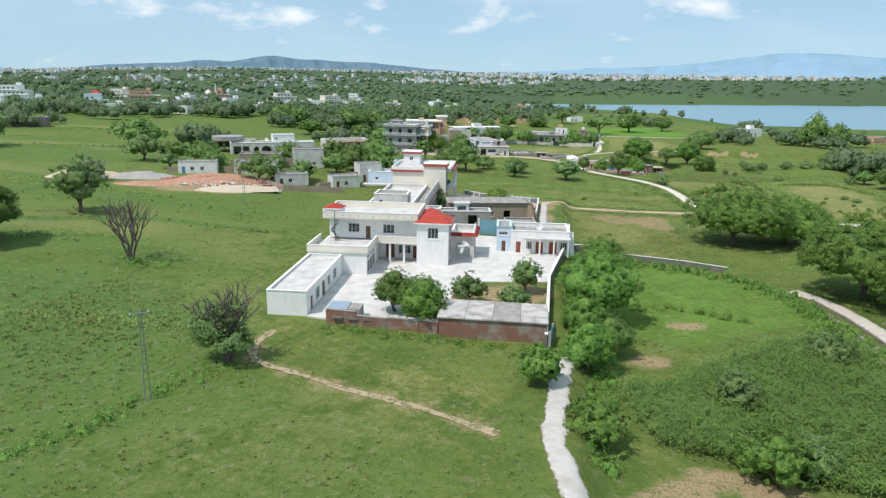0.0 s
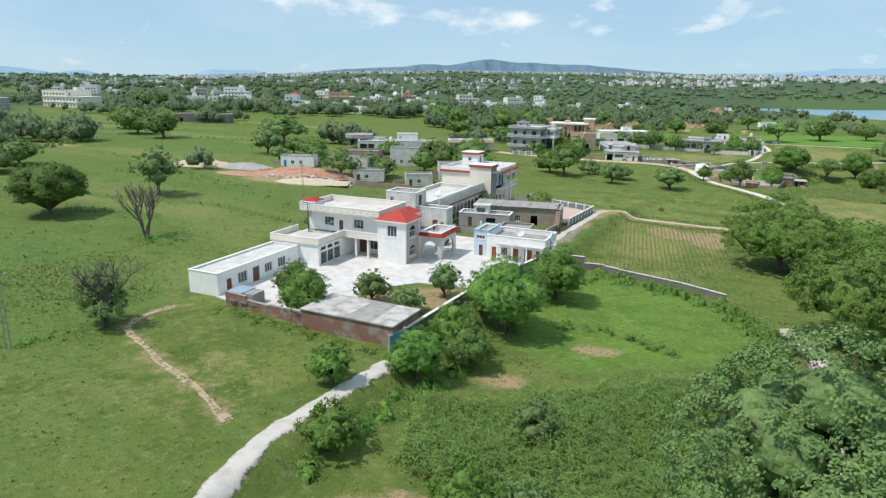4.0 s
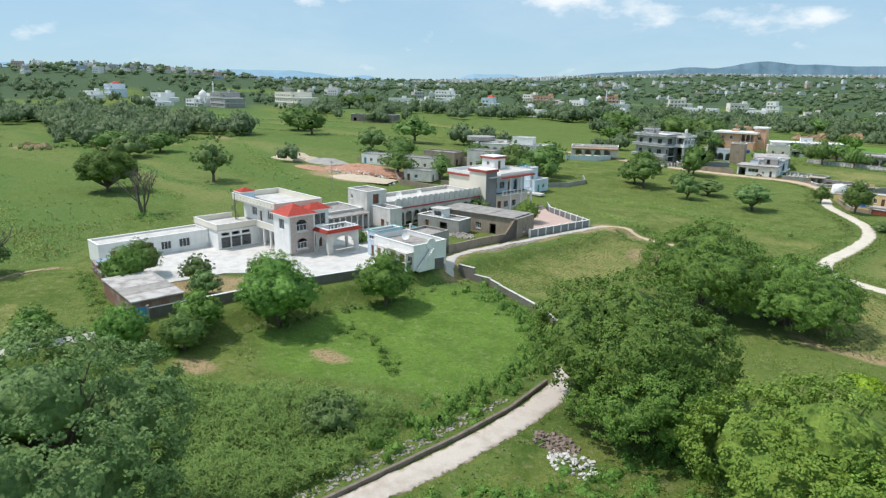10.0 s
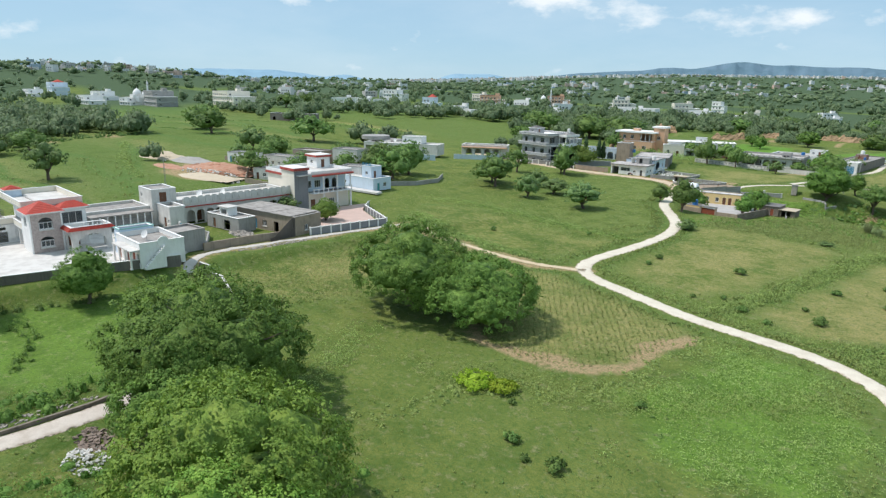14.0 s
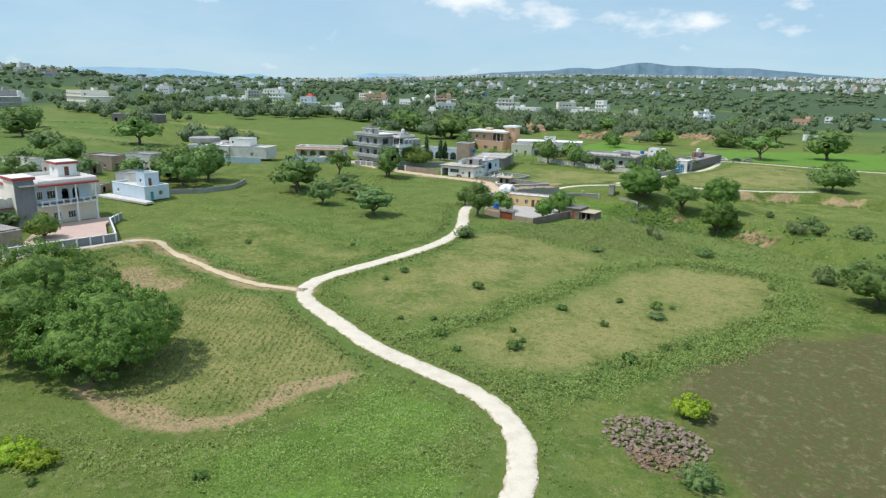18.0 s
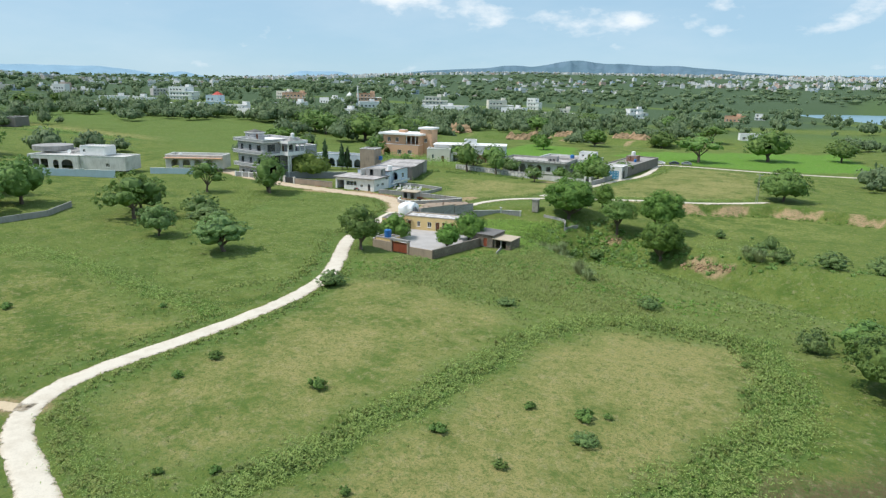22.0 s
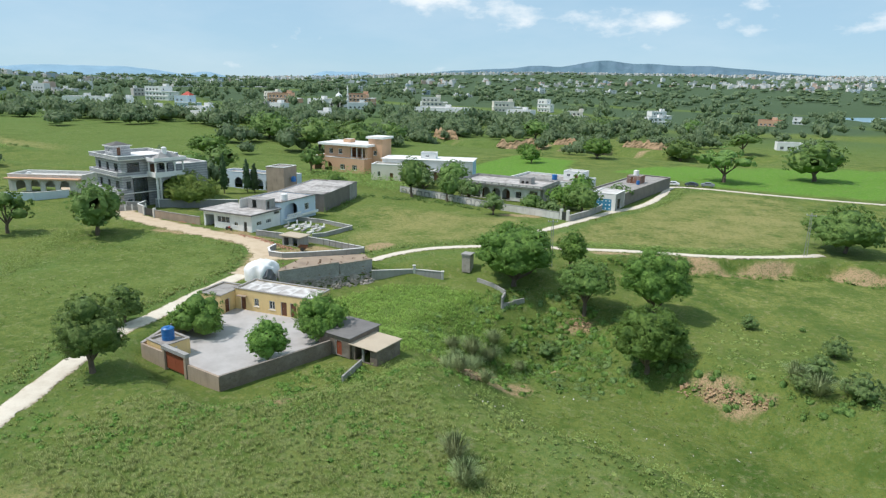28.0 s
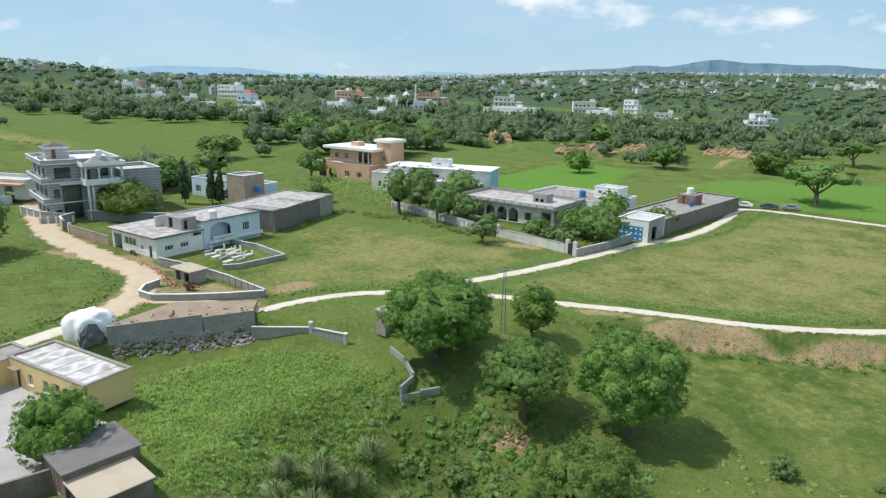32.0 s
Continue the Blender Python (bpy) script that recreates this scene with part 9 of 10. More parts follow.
# ---- woods, hedges, weeds, crops ----
def cloud(name, mat, vs, label, category):
    me = quads(name, vs)
    me.materials.append(mat)
    return tagged(new(name, me), label, category, kind="stuff")


OPEN = [(-190, 330, 46), (-270, 352, 34), (-130, 350, 34), (-40, 440, 40), (100, 520, 34), (150, 500, 30), (20, 530, 26), (-60, 470, 22), (200, 560, 40), (-330, 250, 60), (-110, 470, 20), (250, 640, 70)]
CLEAR = [(-10, 430, 150, 525), (-46, 0, 118, 345), (-40, 300, 56, 392), (48, 330, 104, 440), (-200, 40, -40, 240), (-130, 250, -50, 330), (-300, 200, -140, 300), (118, 150, 180, 260)]


GROVES = [([(-373, 152), (-352, 187), (-302, 198), (-232, 197), (-202, 189), (-181, 153), (-187, 115)], 300), ([(-130, 506), (-186, 563), (-130, 690), (-35, 690), (-14, 595), (-65, 575), (-94, 530)], 420), ([(-263, 431), (-230, 540), (-163, 519), (-179, 451), (-205, 420)], 110), ([(-402, 406), (-327, 458), (-230, 440), (-215, 405), (-314, 375)], 130)]


def wood_forms(rng, lobs, cut, n, size, count):
    """A few round crowns of unit width and height, cheap enough for far woods."""
    forms = []
    for _ in range(count):
        lobes = [(0, 0, 0.50, 0.85, 0.85, 0.48)] if lobs == 1 else []
        for k in range(lobs if lobs > 1 else 0):
            a = 6.283 * k / max(1, lobs - 1) + rng.uniform(-0.4, 0.4)
            q = 0.0 if k == lobs - 1 else rng.uniform(0.36, 0.52)
            lobes.append((q * math.cos(a), q * math.sin(a), rng.uniform(0.34, 0.46) if q else 0.56, rng.uniform(0.44, 0.60), rng.uniform(0.44, 0.60), rng.uniform(0.34, 0.42)))
        out = [heart(rng, l, cut, 0.70) for l in lobes]
        for l in lobes:
            d = ball(rng, n // len(lobes), -0.35)
            out.append(leaves(rng, np.array(l[:3]) + d * np.array(l[3:]) * rng.uniform(0.76, 1.16, len(d))[:, None], d + np.array((0, 0, 0.2)), size, 0.7, 0.55))
        forms.append(np.concatenate(out))
    return forms


def far_woods():
    rng = np.random.default_rng(5)
    n = 14500
    ang, dist = np.radians(rng.uniform(-58, 98, n)), 170 * (3500 / 170) ** rng.uniform(0, 1, n) ** 0.86
    x, y = 60 - np.sin(ang) * dist, 140 + np.cos(ang) * dist
    f = np.sin(x / 37 + 2 * np.sin(y / 63)) * np.cos(y / 43 + 1.5 * np.sin(x / 51)) + 0.7 * np.sin(x / 15 + y / 23) * np.cos(x / 21 - y / 13) + rng.normal(0, 0.35, n)
    keep = f > np.where(dist < 290, 0.75, np.where(dist < 380, 0.5, np.where(dist < 800, 0.22, -0.15)))
    for a, b, c, d in CLEAR:
        keep &= ~((x > a) & (x < c) & (y > b) & (y < d) & (rng.random(n) < 0.985))
    for hx, hy, w, h, s in FAR_HOUSES:
        keep &= ~(np.hypot(x - hx, y - hy) < w * 0.7)
        dx, dy = hx - 90, hy - 130
        L = math.hypot(dx, dy)
        t = ((x - 90) * dx + (y - 130) * dy) / L
        off = np.abs((x - 90) * dy - (y - 130) * dx) / L
        keep &= ~((t > L - 75) & (t < L) & (off < w * 0.42))
    for px, py, r in OPEN:
        keep &= ~(np.hypot(x - px, y - py) < r)
    keep &= ~((x > 60) & (y > 560) & (dist < 1100) & (rng.random(n) < 0.5))
    keep &= ~((poly_in(x, y, LAKE_SHORE, 45) > 0.02) & (y > 520) & (rng.random(n) < 0.9))
    keep &= (H(x, y) > -8.0) & (seg_dist(x, y, GATE_LANE) > 7)
    x, y = x[keep], y[keep]
    for poly, k in GROVES:
        gx_, gy_ = rng.uniform(min(q[0] for q in poly), max(q[0] for q in poly), k), rng.uniform(min(q[1] for q in poly), max(q[1] for q in poly), k)
        ok = poly_in(gx_, gy_, poly, 6) > 0.4
        for hx, hy, w, h, s in FAR_HOUSES:
            ok &= np.hypot(gx_ - hx, gy_ - hy) > w * 0.75
        x, y = np.append(x, gx_[ok]), np.append(y, gy_[ok])
    dist = np.hypot(x - 60, y - 140)
    z = H(x, y)
    m = len(x)
    big = 1 + 1.1 * ss(800, 1500, dist)
    r = (2.4 + 6.4 * rng.random(m) ** 1.5) * big
    h = (2.6 + r / big * rng.uniform(0.75, 1.25, m)) * rng.uniform(0.85, 1.15, m)
    turn = rng.uniform(0, 6.283, m)
    out = []
    for lo, hi, forms in ((0, 460, wood_forms(rng, 4, 2, 150, 0.092, 8)), (460, 1000, wood_forms(rng, 2, 2, 34, 0.15, 8)), (1000, 1e5, wood_forms(rng, 1, 2, 4, 0.30, 10))):
        kind_ = rng.integers(0, len(forms), m)
        for k, fm in enumerate(forms):
            w = np.where((dist >= lo) & (dist < hi) & (kind_ == k))[0]
            c, s_ = np.cos(turn[w])[:, None], np.sin(turn[w])[:, None]
            (vx, vy, vz), (nx, ny, nz) = fm[:, 0].T, fm[:, 1].T
            R, Hh = r[w][:, None], h[w][:, None]
            v = np.stack([x[w][:, None] + R * (vx * c - vy * s_), y[w][:, None] + R * (vx * s_ + vy * c), z[w][:, None] + Hh * vz], -1).reshape(-1, 3)
            out.append(np.stack([v, np.stack([nx * c - ny * s_, nx * s_ + ny * c, nz + 0 * c], -1).reshape(-1, 3)], 1))
    return np.concatenate(out)


cloud("far_woods", FARWOOD, far_woods(), "scattered dark green trees and woods across the plain", "woods")


def hedge(name, line, w, h, mat, seed, label, gap=0.5, size=0.22, per=16):
    """Bushes (lumps clad in leaves) or, for weeds, loose blades along a line."""
    rng = np.random.default_rng(seed)
    out = []
    grassy = mat in (VERGE, WEEDS, LUSHGRASS)
    for p in spline(line, gap if grassy else gap * 2.2):
        if rng.random() < 0.12:
            continue
        q = np.array((p.x + rng.normal(0, w * 0.35), p.y + rng.normal(0, w * 0.35)))
        if min(float(seg_dist(q[0], q[1], r)) for r in ROADS_ALL) < 2.3:
            continue
        r = rng.uniform(0.4, 1.0) * (min(w * 0.5, 2.3) if grassy else min(w * 0.42, 1.3))
        hh = h * rng.uniform(0.5, 1.25)
        base = np.array((q[0], q[1], height(*q)))
        if not grassy:
            out.append(heart(rng, (*(base - np.array((0, 0, 0.25))), r, r, hh), 2, 0.62))
        e = ball(rng, int(per * 1.5) + 14 if grassy else per + 38, -0.1)
        c = e * np.array((r, r, hh)) * rng.uniform(0.5 if grassy else 0.62, 1.18, len(e))[:, None] + base
        out.append(leaves(rng, c, e * (0.5 if grassy else 0.8) + np.array((0, 0, 0.9 if grassy else 0.45)), size * (0.68 if grassy else 0.5), 0.24 if grassy else 0.55, 0.6))
    return cloud(name, mat, np.concatenate(out), label, "hedge")


hedge("hedge", [(20, 122.6), (30, 119), (37, 115.4), (42, 111), (44.6, 105.5), (45.9, 97), (46.6, 88.9), (47, 80)], 3.8, 1.9, LEAF_BRIGHT, 31, "overgrown bright hedge round the lush plot", 0.14)
hedge("hedge", [(20, 94.5), (24, 96), (31, 94), (35, 91)], 1.8, 1.2, LEAF_BRIGHT, 32, "strip of bright bushes in the lush plot", 0.25)
hedge("hedge", [(-41, 41), (-36, 48), (-31.5, 57), (-28.5, 62)], 2.6, 1.0, LEAF_BRIGHT, 33, "weedy bushes along a field bank", 0.3)
hedge("hedge", [(-66, 99), (-58, 97), (-53, 99)], 3.0, 0.9, LEAF_BRIGHT, 34, "weeds round the dead tree", 0.3)
hedge("hedge", [(8.5, 50), (10, 57), (10.8, 64), (12, 70), (13.4, 78)], 3.0, 1.7, LEAF_BRIGHT, 35, "leafy bushes along the foot path", 0.22)
hedge("hedge", [(-21, 74.6), (-12, 73), (-3, 71.8), (4, 70.8)], 2.2, 0.7, LEAF_BRIGHT, 36, "low weeds along the brick wall", 0.25)
hedge("hedge", [(13.6, 86), (14.2, 97), (15.5, 104), (16.4, 116)], 2.0, 1.2, LEAF_DARK, 37, "dark weeds under the farm wall", 0.3)
hedge("hedge", [(57, 76), (60, 82), (65, 86), (67, 93), (65, 101), (70, 105), (73, 97), (70, 88), (63, 79)], 7.5, 1.2, LEAF_BRIGHT, 38, "bright scrub beside the rubbish heap", 0.11)
hedge("hedge", [(54.5, 100), (60, 112), (57, 122), (52, 128)], 4.5, 1.3, VERGE, 39, "undergrowth beneath the acacias", 0.25)
hedge("hedge", MID_BANK, 3.0, 0.75, VERGE, 40, "weedy bank between two pastures", 0.13, 0.26)
hedge("hedge", EAST_BANK, 5.5, 0.9, VERGE, 41, "weeds round the pasture", 0.13, 0.26)
hedge("hedge", [(58, 179.5), (70, 175), (82, 172.2), (92, 171.2), (101, 169.8), (108, 166)], 4.5, 0.7, VERGE, 42, "tall weeds along the road edge", 0.16, 0.2)
hedge("hedge", [(60, 292), (66, 283), (72, 278), (84, 273), (100, 268), (124, 266)], 5.0, 1.1, VERGE, 43, "rough scrub on the gully's edge", 0.5)
hedge("hedge", [(72, 302), (82, 300), (92, 298), (106, 297), (124, 296), (150, 300)], 4.0, 1.1, LEAF_DARK, 44, "dark scrub on the far gully bank", 0.30)
hedge("hedge", [(44, 178.4), (36, 178.6), (24, 180), (12, 182), (2, 186)], 3.0, 0.5, VERGE, 45, "weedy field bank", 0.16)
hedge("hedge", [(49.5, 206), (36, 207), (20, 208), (4, 208), (-10, 202)], 4.0, 0.7, VERGE, 46, "weedy terrace edge between fields", 0.16)
hedge("hedge", [(-2, 327.5), (-6, 338), (-11, 349), (0, 352), (8, 356), (24, 355)], 2.4, 1.0, LEAF_DARK, 47, "bushes along the meadow's upper edge", 0.22)
hedge("hedge", [(62, 338), (75, 345), (87, 352), (96, 361)], 2.4, 0.5, VERGE, 48, "grass bank above the lane", 0.16)
hedge("hedge", [(66, 329.5), (76, 334.5), (88, 341.5), (100, 350), (112, 353), (128, 354)], 2.2, 0.8, LEAF_BRIGHT, 49, "scrub below the lane", 0.3)
hedge("hedge", [(56, 378), (58.5, 396), (57.5, 412), (55, 424)], 2.0, 0.7, VERGE, 50, "grass bank below the gate lane", 0.3)
hedge("hedge", [(66, 128), (76, 132), (88, 138), (98, 146), (104, 156)], 6.0, 0.6, VERGE, 51, "weedy ground beside the crop", 0.16)
hedge("hedge", [(88, 140), (94, 150), (92, 160), (100, 157), (106, 146), (104, 136), (96, 133)], 9.0, 0.45, VERGE, 59, "bright weeds between the crop and the road", 0.13)
hedge("hedge", [(-2, 250), (-10, 262), (-18, 270), (-26, 276)], 6.0, 1.0, VERGE, 52, "scrubby slope by the earth road", 0.16)
hedge("hedge", SCARP, 7.0, 2.2, LEAF_DARK, 72, "dark scrub along an earth bank in the west fields", 0.45, 0.34)
for k, line in enumerate(TERRACES):
    hedge("hedge", line, 3.0, 0.7, LEAF_DARK if k < 2 else VERGE, 73 + k, "weedy terrace edge in the west fields", 0.9 if k < 2 else 0.5, 0.3)
cloud("cane_crop", REEDS, np.concatenate([leaves(np.random.default_rng(53), c_ + np.random.default_rng(54).normal(0, 0.5, c_.shape), np.tile((0.1, -0.2, 0.9), (len(c_), 1)), 0.5, 0.22, 0.6) for c_ in [np.array([(u, v, height(u, v) + 0.7 + 1.1 * ((u * 7.3 + v * 3.1) % 1)) for u in np.arange(-50, -4, 0.55) for v in np.arange(352, 384, 0.7) if poly_in(np.array(u), np.array(v), [(-50, 360), (-26, 358), (-6, 357), (-5, 364), (-32, 383), (-52, 374)], 1) > 0.5])]]), "tall green cane crop behind the village houses", "crop")
hedge("hedge", [(60, 262), (66, 270), (68, 262), (64, 256)], 5.0, 0.8, VERGE, 54, "weeds round the sheds", 0.2)


hedge("hedge", [(64, 290), (70, 296), (76, 300), (82, 297), (76, 291), (70, 288)], 7.0, 0.9, LEAF_GREYGREEN, 56, "tangled scrub in the head of the gully", 0.26)
hedge("hedge", [(60, 300), (66, 303), (72, 307), (80, 309), (88, 305), (84, 296)], 4.4, 1.1, LEAF_DARK, 57, "dark leafy scrub round the gully trees", 0.30)
hedge("hedge", [(62, 296), (68, 290), (74, 298), (80, 304), (72, 306), (66, 300)], 6.0, 1.0, LEAF_BRIGHT, 55, "bright scrub on the gully slope", 0.22)


def soft_up(a, k):
    """Blades lean outward but catch the light from above."""
    return np.repeat(unit(np.stack([np.cos(a) * 0.35, np.sin(a) * 0.35, np.full(len(a), 0.9)], 1)), k, 0)


def pick(gxv, gyv, arr, x, y):
    i, j = np.clip(np.searchsorted(gxv, x), 0, len(gxv) - 1), np.clip(np.searchsorted(gyv, y), 0, len(gyv) - 1)
    return arr[j, i]


Zs = zones()


def tufts(n, seed, wide, size, base, lo=0.42):
    """Grass and weed tufts, thick where the ground is rough."""
    rng = np.random.default_rng(seed)
    x, y = rng.uniform(wide[0], wide[2], n), rng.uniform(wide[1], wide[3], n)
    d_, s_, l_, r_, m_ = [pick(gx, gy, a, x, y) for a in Zs]
    patch = 0.5 + 0.5 * np.sin(x * 0.23 + 2 * np.sin(y * 0.11)) * np.cos(y * 0.19 + 1.7 * np.sin(x * 0.13))
    p = base * patch + 1.1 * np.maximum(0, r_ - lo) - 0.5 * s_ - 0.12 * d_ - 0.8 * m_ - 0.5 * l_
    rd = np.min([seg_dist(x, y, r) for r in ROADS_ALL], axis=0)
    p = np.where(rd < 1.9, 0, p)
    inside = (x > -31) & (x < 12.6) & (y > 77) & (y < 182)
    yardp = (x > 32) & (x < 60) & (y > 253) & (y < 277)
    keep = (rng.random(n) < p) & ~inside & ~yardp
    x, y, r_ = x[keep], y[keep], r_[keep]
    z = H(x, y)
    k = 5
    s = 1.15 * size * rng.uniform(0.5, 1.3, len(x)) * (0.75 + 0.7 * r_)
    X5, Y5, Z5, S5 = [np.repeat(v, k) for v in (x, y, z, s)]
    a = rng.uniform(0, 6.283, len(X5))
    tip = np.stack([X5 + np.cos(a) * S5 * 0.55, Y5 + np.sin(a) * S5 * 0.55, Z5 + S5 * rng.uniform(0.3, 0.8, len(X5))], 1)
    root = np.stack([X5, Y5, Z5 - 0.05], 1)
    mid = (root * 0.45 + tip * 0.55) + np.array((0, 0, 0.12)) * S5[:, None]
    sd = np.stack([-np.sin(a), np.cos(a), np.zeros(len(a))], 1) * S5[:, None] * 0.12
    return np.stack([np.stack([root, mid + sd, tip, mid - sd], 1).reshape(-1, 3), soft_up(a, 4)], 1)


cloud("grass_tufts", WEEDS, tufts(170000, 61, (-60, 28, 140, 300), 0.30, 0.26), "grass and weed tufts over the meadows", "grass")
cloud("weed_clumps", VERGE, tufts(150000, 62, (14, 28, 150, 330), 0.36, 0.0, 0.16), "taller weed clumps on banks and verges", "weeds")
cloud("far_tufts", WEEDS, tufts(26000, 63, (-130, 60, 130, 430), 0.5, 0.05), "coarse grass on the outer fields", "grass")


def crop_blades():
    rng = np.random.default_rng(71)
    x, y = rng.uniform(11, 49, 9000), rng.uniform(49, 87, 9000)
    keep = poly_in(x, y, TALL_CROP, 0.8) > rng.random(9000) * 0.9
    x, y = x[keep], y[keep]
    hs = rng.uniform(1.3, 2.3, len(x)) * (0.75 + 0.35 * np.sin(x * 0.4) * np.cos(y * 0.33))
    k = 10
    X5, Y5, Hh = [np.repeat(v, k) for v in (x, y, hs)]
    Z5 = H(X5, Y5)
    a = rng.uniform(0, 6.283, len(X5))
    u = rng.uniform(0.2, 0.9, len(X5))
    ln = rng.uniform(0.45, 0.9, len(X5))
    root = np.stack([X5, Y5, Z5 + Hh * u], 1)
    tip = root + np.stack([np.cos(a) * ln, np.sin(a) * ln, rng.uniform(-0.1, 0.45, len(X5))], 1)
    mid = (root + tip) / 2 + np.array((0, 0, 0.16))
    sd = np.stack([-np.sin(a), np.cos(a), np.zeros(len(a))], 1) * 0.045
    return np.stack([np.stack([root, mid + sd, tip, mid - sd], 1).reshape(-1, 3), soft_up(a, 4)], 1)


def grass_patch(poly, n, seed, size):
    """Dense long grass inside a plan polygon."""
    rng = np.random.default_rng(seed)
    xs, ys = [q[0] for q in poly], [q[1] for q in poly]
    x, y = rng.uniform(min(xs), max(xs), n), rng.uniform(min(ys), max(ys), n)
    keep = poly_in(x, y, poly, 1.5) > rng.random(n)
    x, y = x[keep], y[keep]
    lump = 0.7 + 0.25 * np.sin(x * 0.9 + 1.5 * np.sin(y * 0.7)) * np.cos(y * 0.8) + rng.uniform(0, 0.4, len(x))
    X5, Y5, S5 = [np.repeat(v, 6) for v in (x, y, size * np.clip(lump, 0.3, 1.4))]
    a = rng.uniform(0, 6.283, len(X5))
    root = np.stack([X5, Y5, H(X5, Y5) - 0.05], 1)
    tip = root + np.stack([np.cos(a) * S5 * 0.6, np.sin(a) * S5 * 0.6, S5 * rng.uniform(0.5, 1.0, len(X5))], 1)
    mid = root * 0.45 + tip * 0.55 + np.array((0, 0, 0.12)) * S5[:, None]
    sd = np.stack([-np.sin(a), np.cos(a), np.zeros(len(a))], 1) * S5[:, None] * 0.05
    return np.stack([np.stack([root, mid + sd, tip, mid - sd], 1).reshape(-1, 3), soft_up(a, 4)], 1)


cloud("long_grass", LUSHGRASS, grass_patch([(39.4, 281), (42, 297.5), (50, 303), (60, 302), (66, 292), (66, 282), (62, 275.5), (48, 279)], 14000, 96, 0.46), "long lush green grass below the stone wall", "grass")
cloud("coarse_grass", OLIVE, grass_patch([(54, 232), (50, 246), (57, 253), (66, 262), (71, 266), (80, 262), (92, 256), (102, 246), (96, 238), (80, 238), (64, 234)], 10500, 97, 0.46), "coarse olive grass south of the sheds", "grass")


# leafy weeds in clumps over banks, slopes and field edges
def weed_lumps(spots, seed, size):
    rng = np.random.default_rng(seed)
    out = []
    for x, y in spots:
        if min(float(seg_dist(x, y, r)) for r in ROADS_ALL) < 2.1:
            continue
        r = size * rng.uniform(0.35, 1.0)
        hh = r * rng.uniform(0.5, 1.1)
        base = np.array((x, y, height(x, y) - 0.08))
        out.append(heart(rng, (*base, r, r, hh), 2, 0.62))
        e = ball(rng, 17, -0.1)
        out.append(leaves(rng, base + e * np.array((r, r, hh)) * rng.uniform(0.6, 1.25, len(e))[:, None], e * 0.8 + np.array((0, 0, 0.5)), 0.09 + 0.05 * size, 0.5, 0.6))
    return np.concatenate(out)


def inside_of(poly, n, seed):
    rng = np.random.default_rng(seed)
    xs, ys = [q[0] for q in poly], [q[1] for q in poly]
    x, y = rng.uniform(min(xs), max(xs), n * 2), rng.uniform(min(ys), max(ys), n * 2)
    clump = np.sin(x * 0.9 + 2 * np.sin(y * 0.5)) * np.cos(y * 0.8 + np.sin(x * 0.6)) + rng.normal(0, 0.4, n * 2)
    k = (poly_in(x, y, poly, 1.5) > 0.3) & (clump > -0.15)
    return list(zip(x[k], y[k]))[:n]


def beside(line, w, n, seed):
    rng = np.random.default_rng(seed)
    pts = spline(line, 0.5)
    return [(pts[i].x + rng.normal(0, w * 0.4), pts[i].y + rng.normal(0, w * 0.4)) for i in rng.integers(0, len(pts), n)]


SCRUB_HEAD = [(57, 285), (64, 279), (74, 284), (84, 296), (86, 304), (78, 307), (70, 313), (58, 305)]
cloud("scrub_weeds", LEAF_BRIGHT, weed_lumps(inside_of(SCRUB_HEAD, 480, 201), 201, 0.95), "low leafy green scrub on the gully slope", "weeds")
cloud("scrub_weeds", LEAF_GREYGREEN, weed_lumps(inside_of(SCRUB_HEAD, 200, 202), 202, 1.0), "grey-green weeds in the head of the gully", "weeds")
cloud("shed_weeds", LEAF_BRIGHT, weed_lumps(inside_of([(54.8, 246), (56.6, 256), (57.5, 268), (66, 271), (73, 277), (69, 262), (62, 252)], 300, 203), 203, 0.8), "rank green weeds outside the yard wall", "weeds")
cloud("slope_weeds", WEEDS, weed_lumps(inside_of([(66, 260), (122, 248), (128, 268), (100, 272), (78, 279)], 330, 204) + inside_of([(90, 299), (112, 300), (113, 318), (93, 317)], 150, 205), 204, 0.6), "coarse weeds on the slope above the gully", "weeds")
for k, (line, w, n) in enumerate(((MID_BANK, 2.0, 420), (EAST_BANK, 4.5, 420), ([(58, 179.5), (70, 175), (83.3, 170.8), (96.1, 169.6), (104, 168)], 2.4, 260), ([(44, 178.4), (36, 178.6), (24, 180), (12, 182)], 2.0, 150), ([(49.5, 206), (36, 207), (20, 208), (4, 208)], 2.2, 200), ([(71.8, 109), (72.6, 117.7), (75.4, 130.2), (84, 137), (86, 150), (86, 162)], 2.6, 240),
                             ([(54.3, 199), (54.8, 206), (53.9, 216), (49.7, 227)], 1.4, 120), ([(48.2, 236), (58.6, 243.3), (63.7, 253), (75.6, 255.7), (85.6, 252.6), (97.4, 250.4), (106.7, 251.6)], 6.0, 420), ([(42.6, 223.4), (40.6, 214.6), (39.9, 207.6)], 1.6, 90))):
    cloud("bank_weeds", (LEAF_DARK, LEAF_BRIGHT, WEEDS)[k % 3], weed_lumps(beside(line, w, n, 210 + k), 210 + k, 0.62), "leafy weeds along a field bank", "weeds")
cloud("field_weeds", LEAF_DARK, weed_lumps(inside_of([(86, 130), (90, 150), (88, 162), (100, 162), (109, 150), (110, 130), (98, 120)], 150, 220) + inside_of([(66, 100), (84, 118), (100, 118), (100, 104), (84, 96)], 90, 221), 220, 0.32), "small dark weeds dotted over the grass", "weeds")


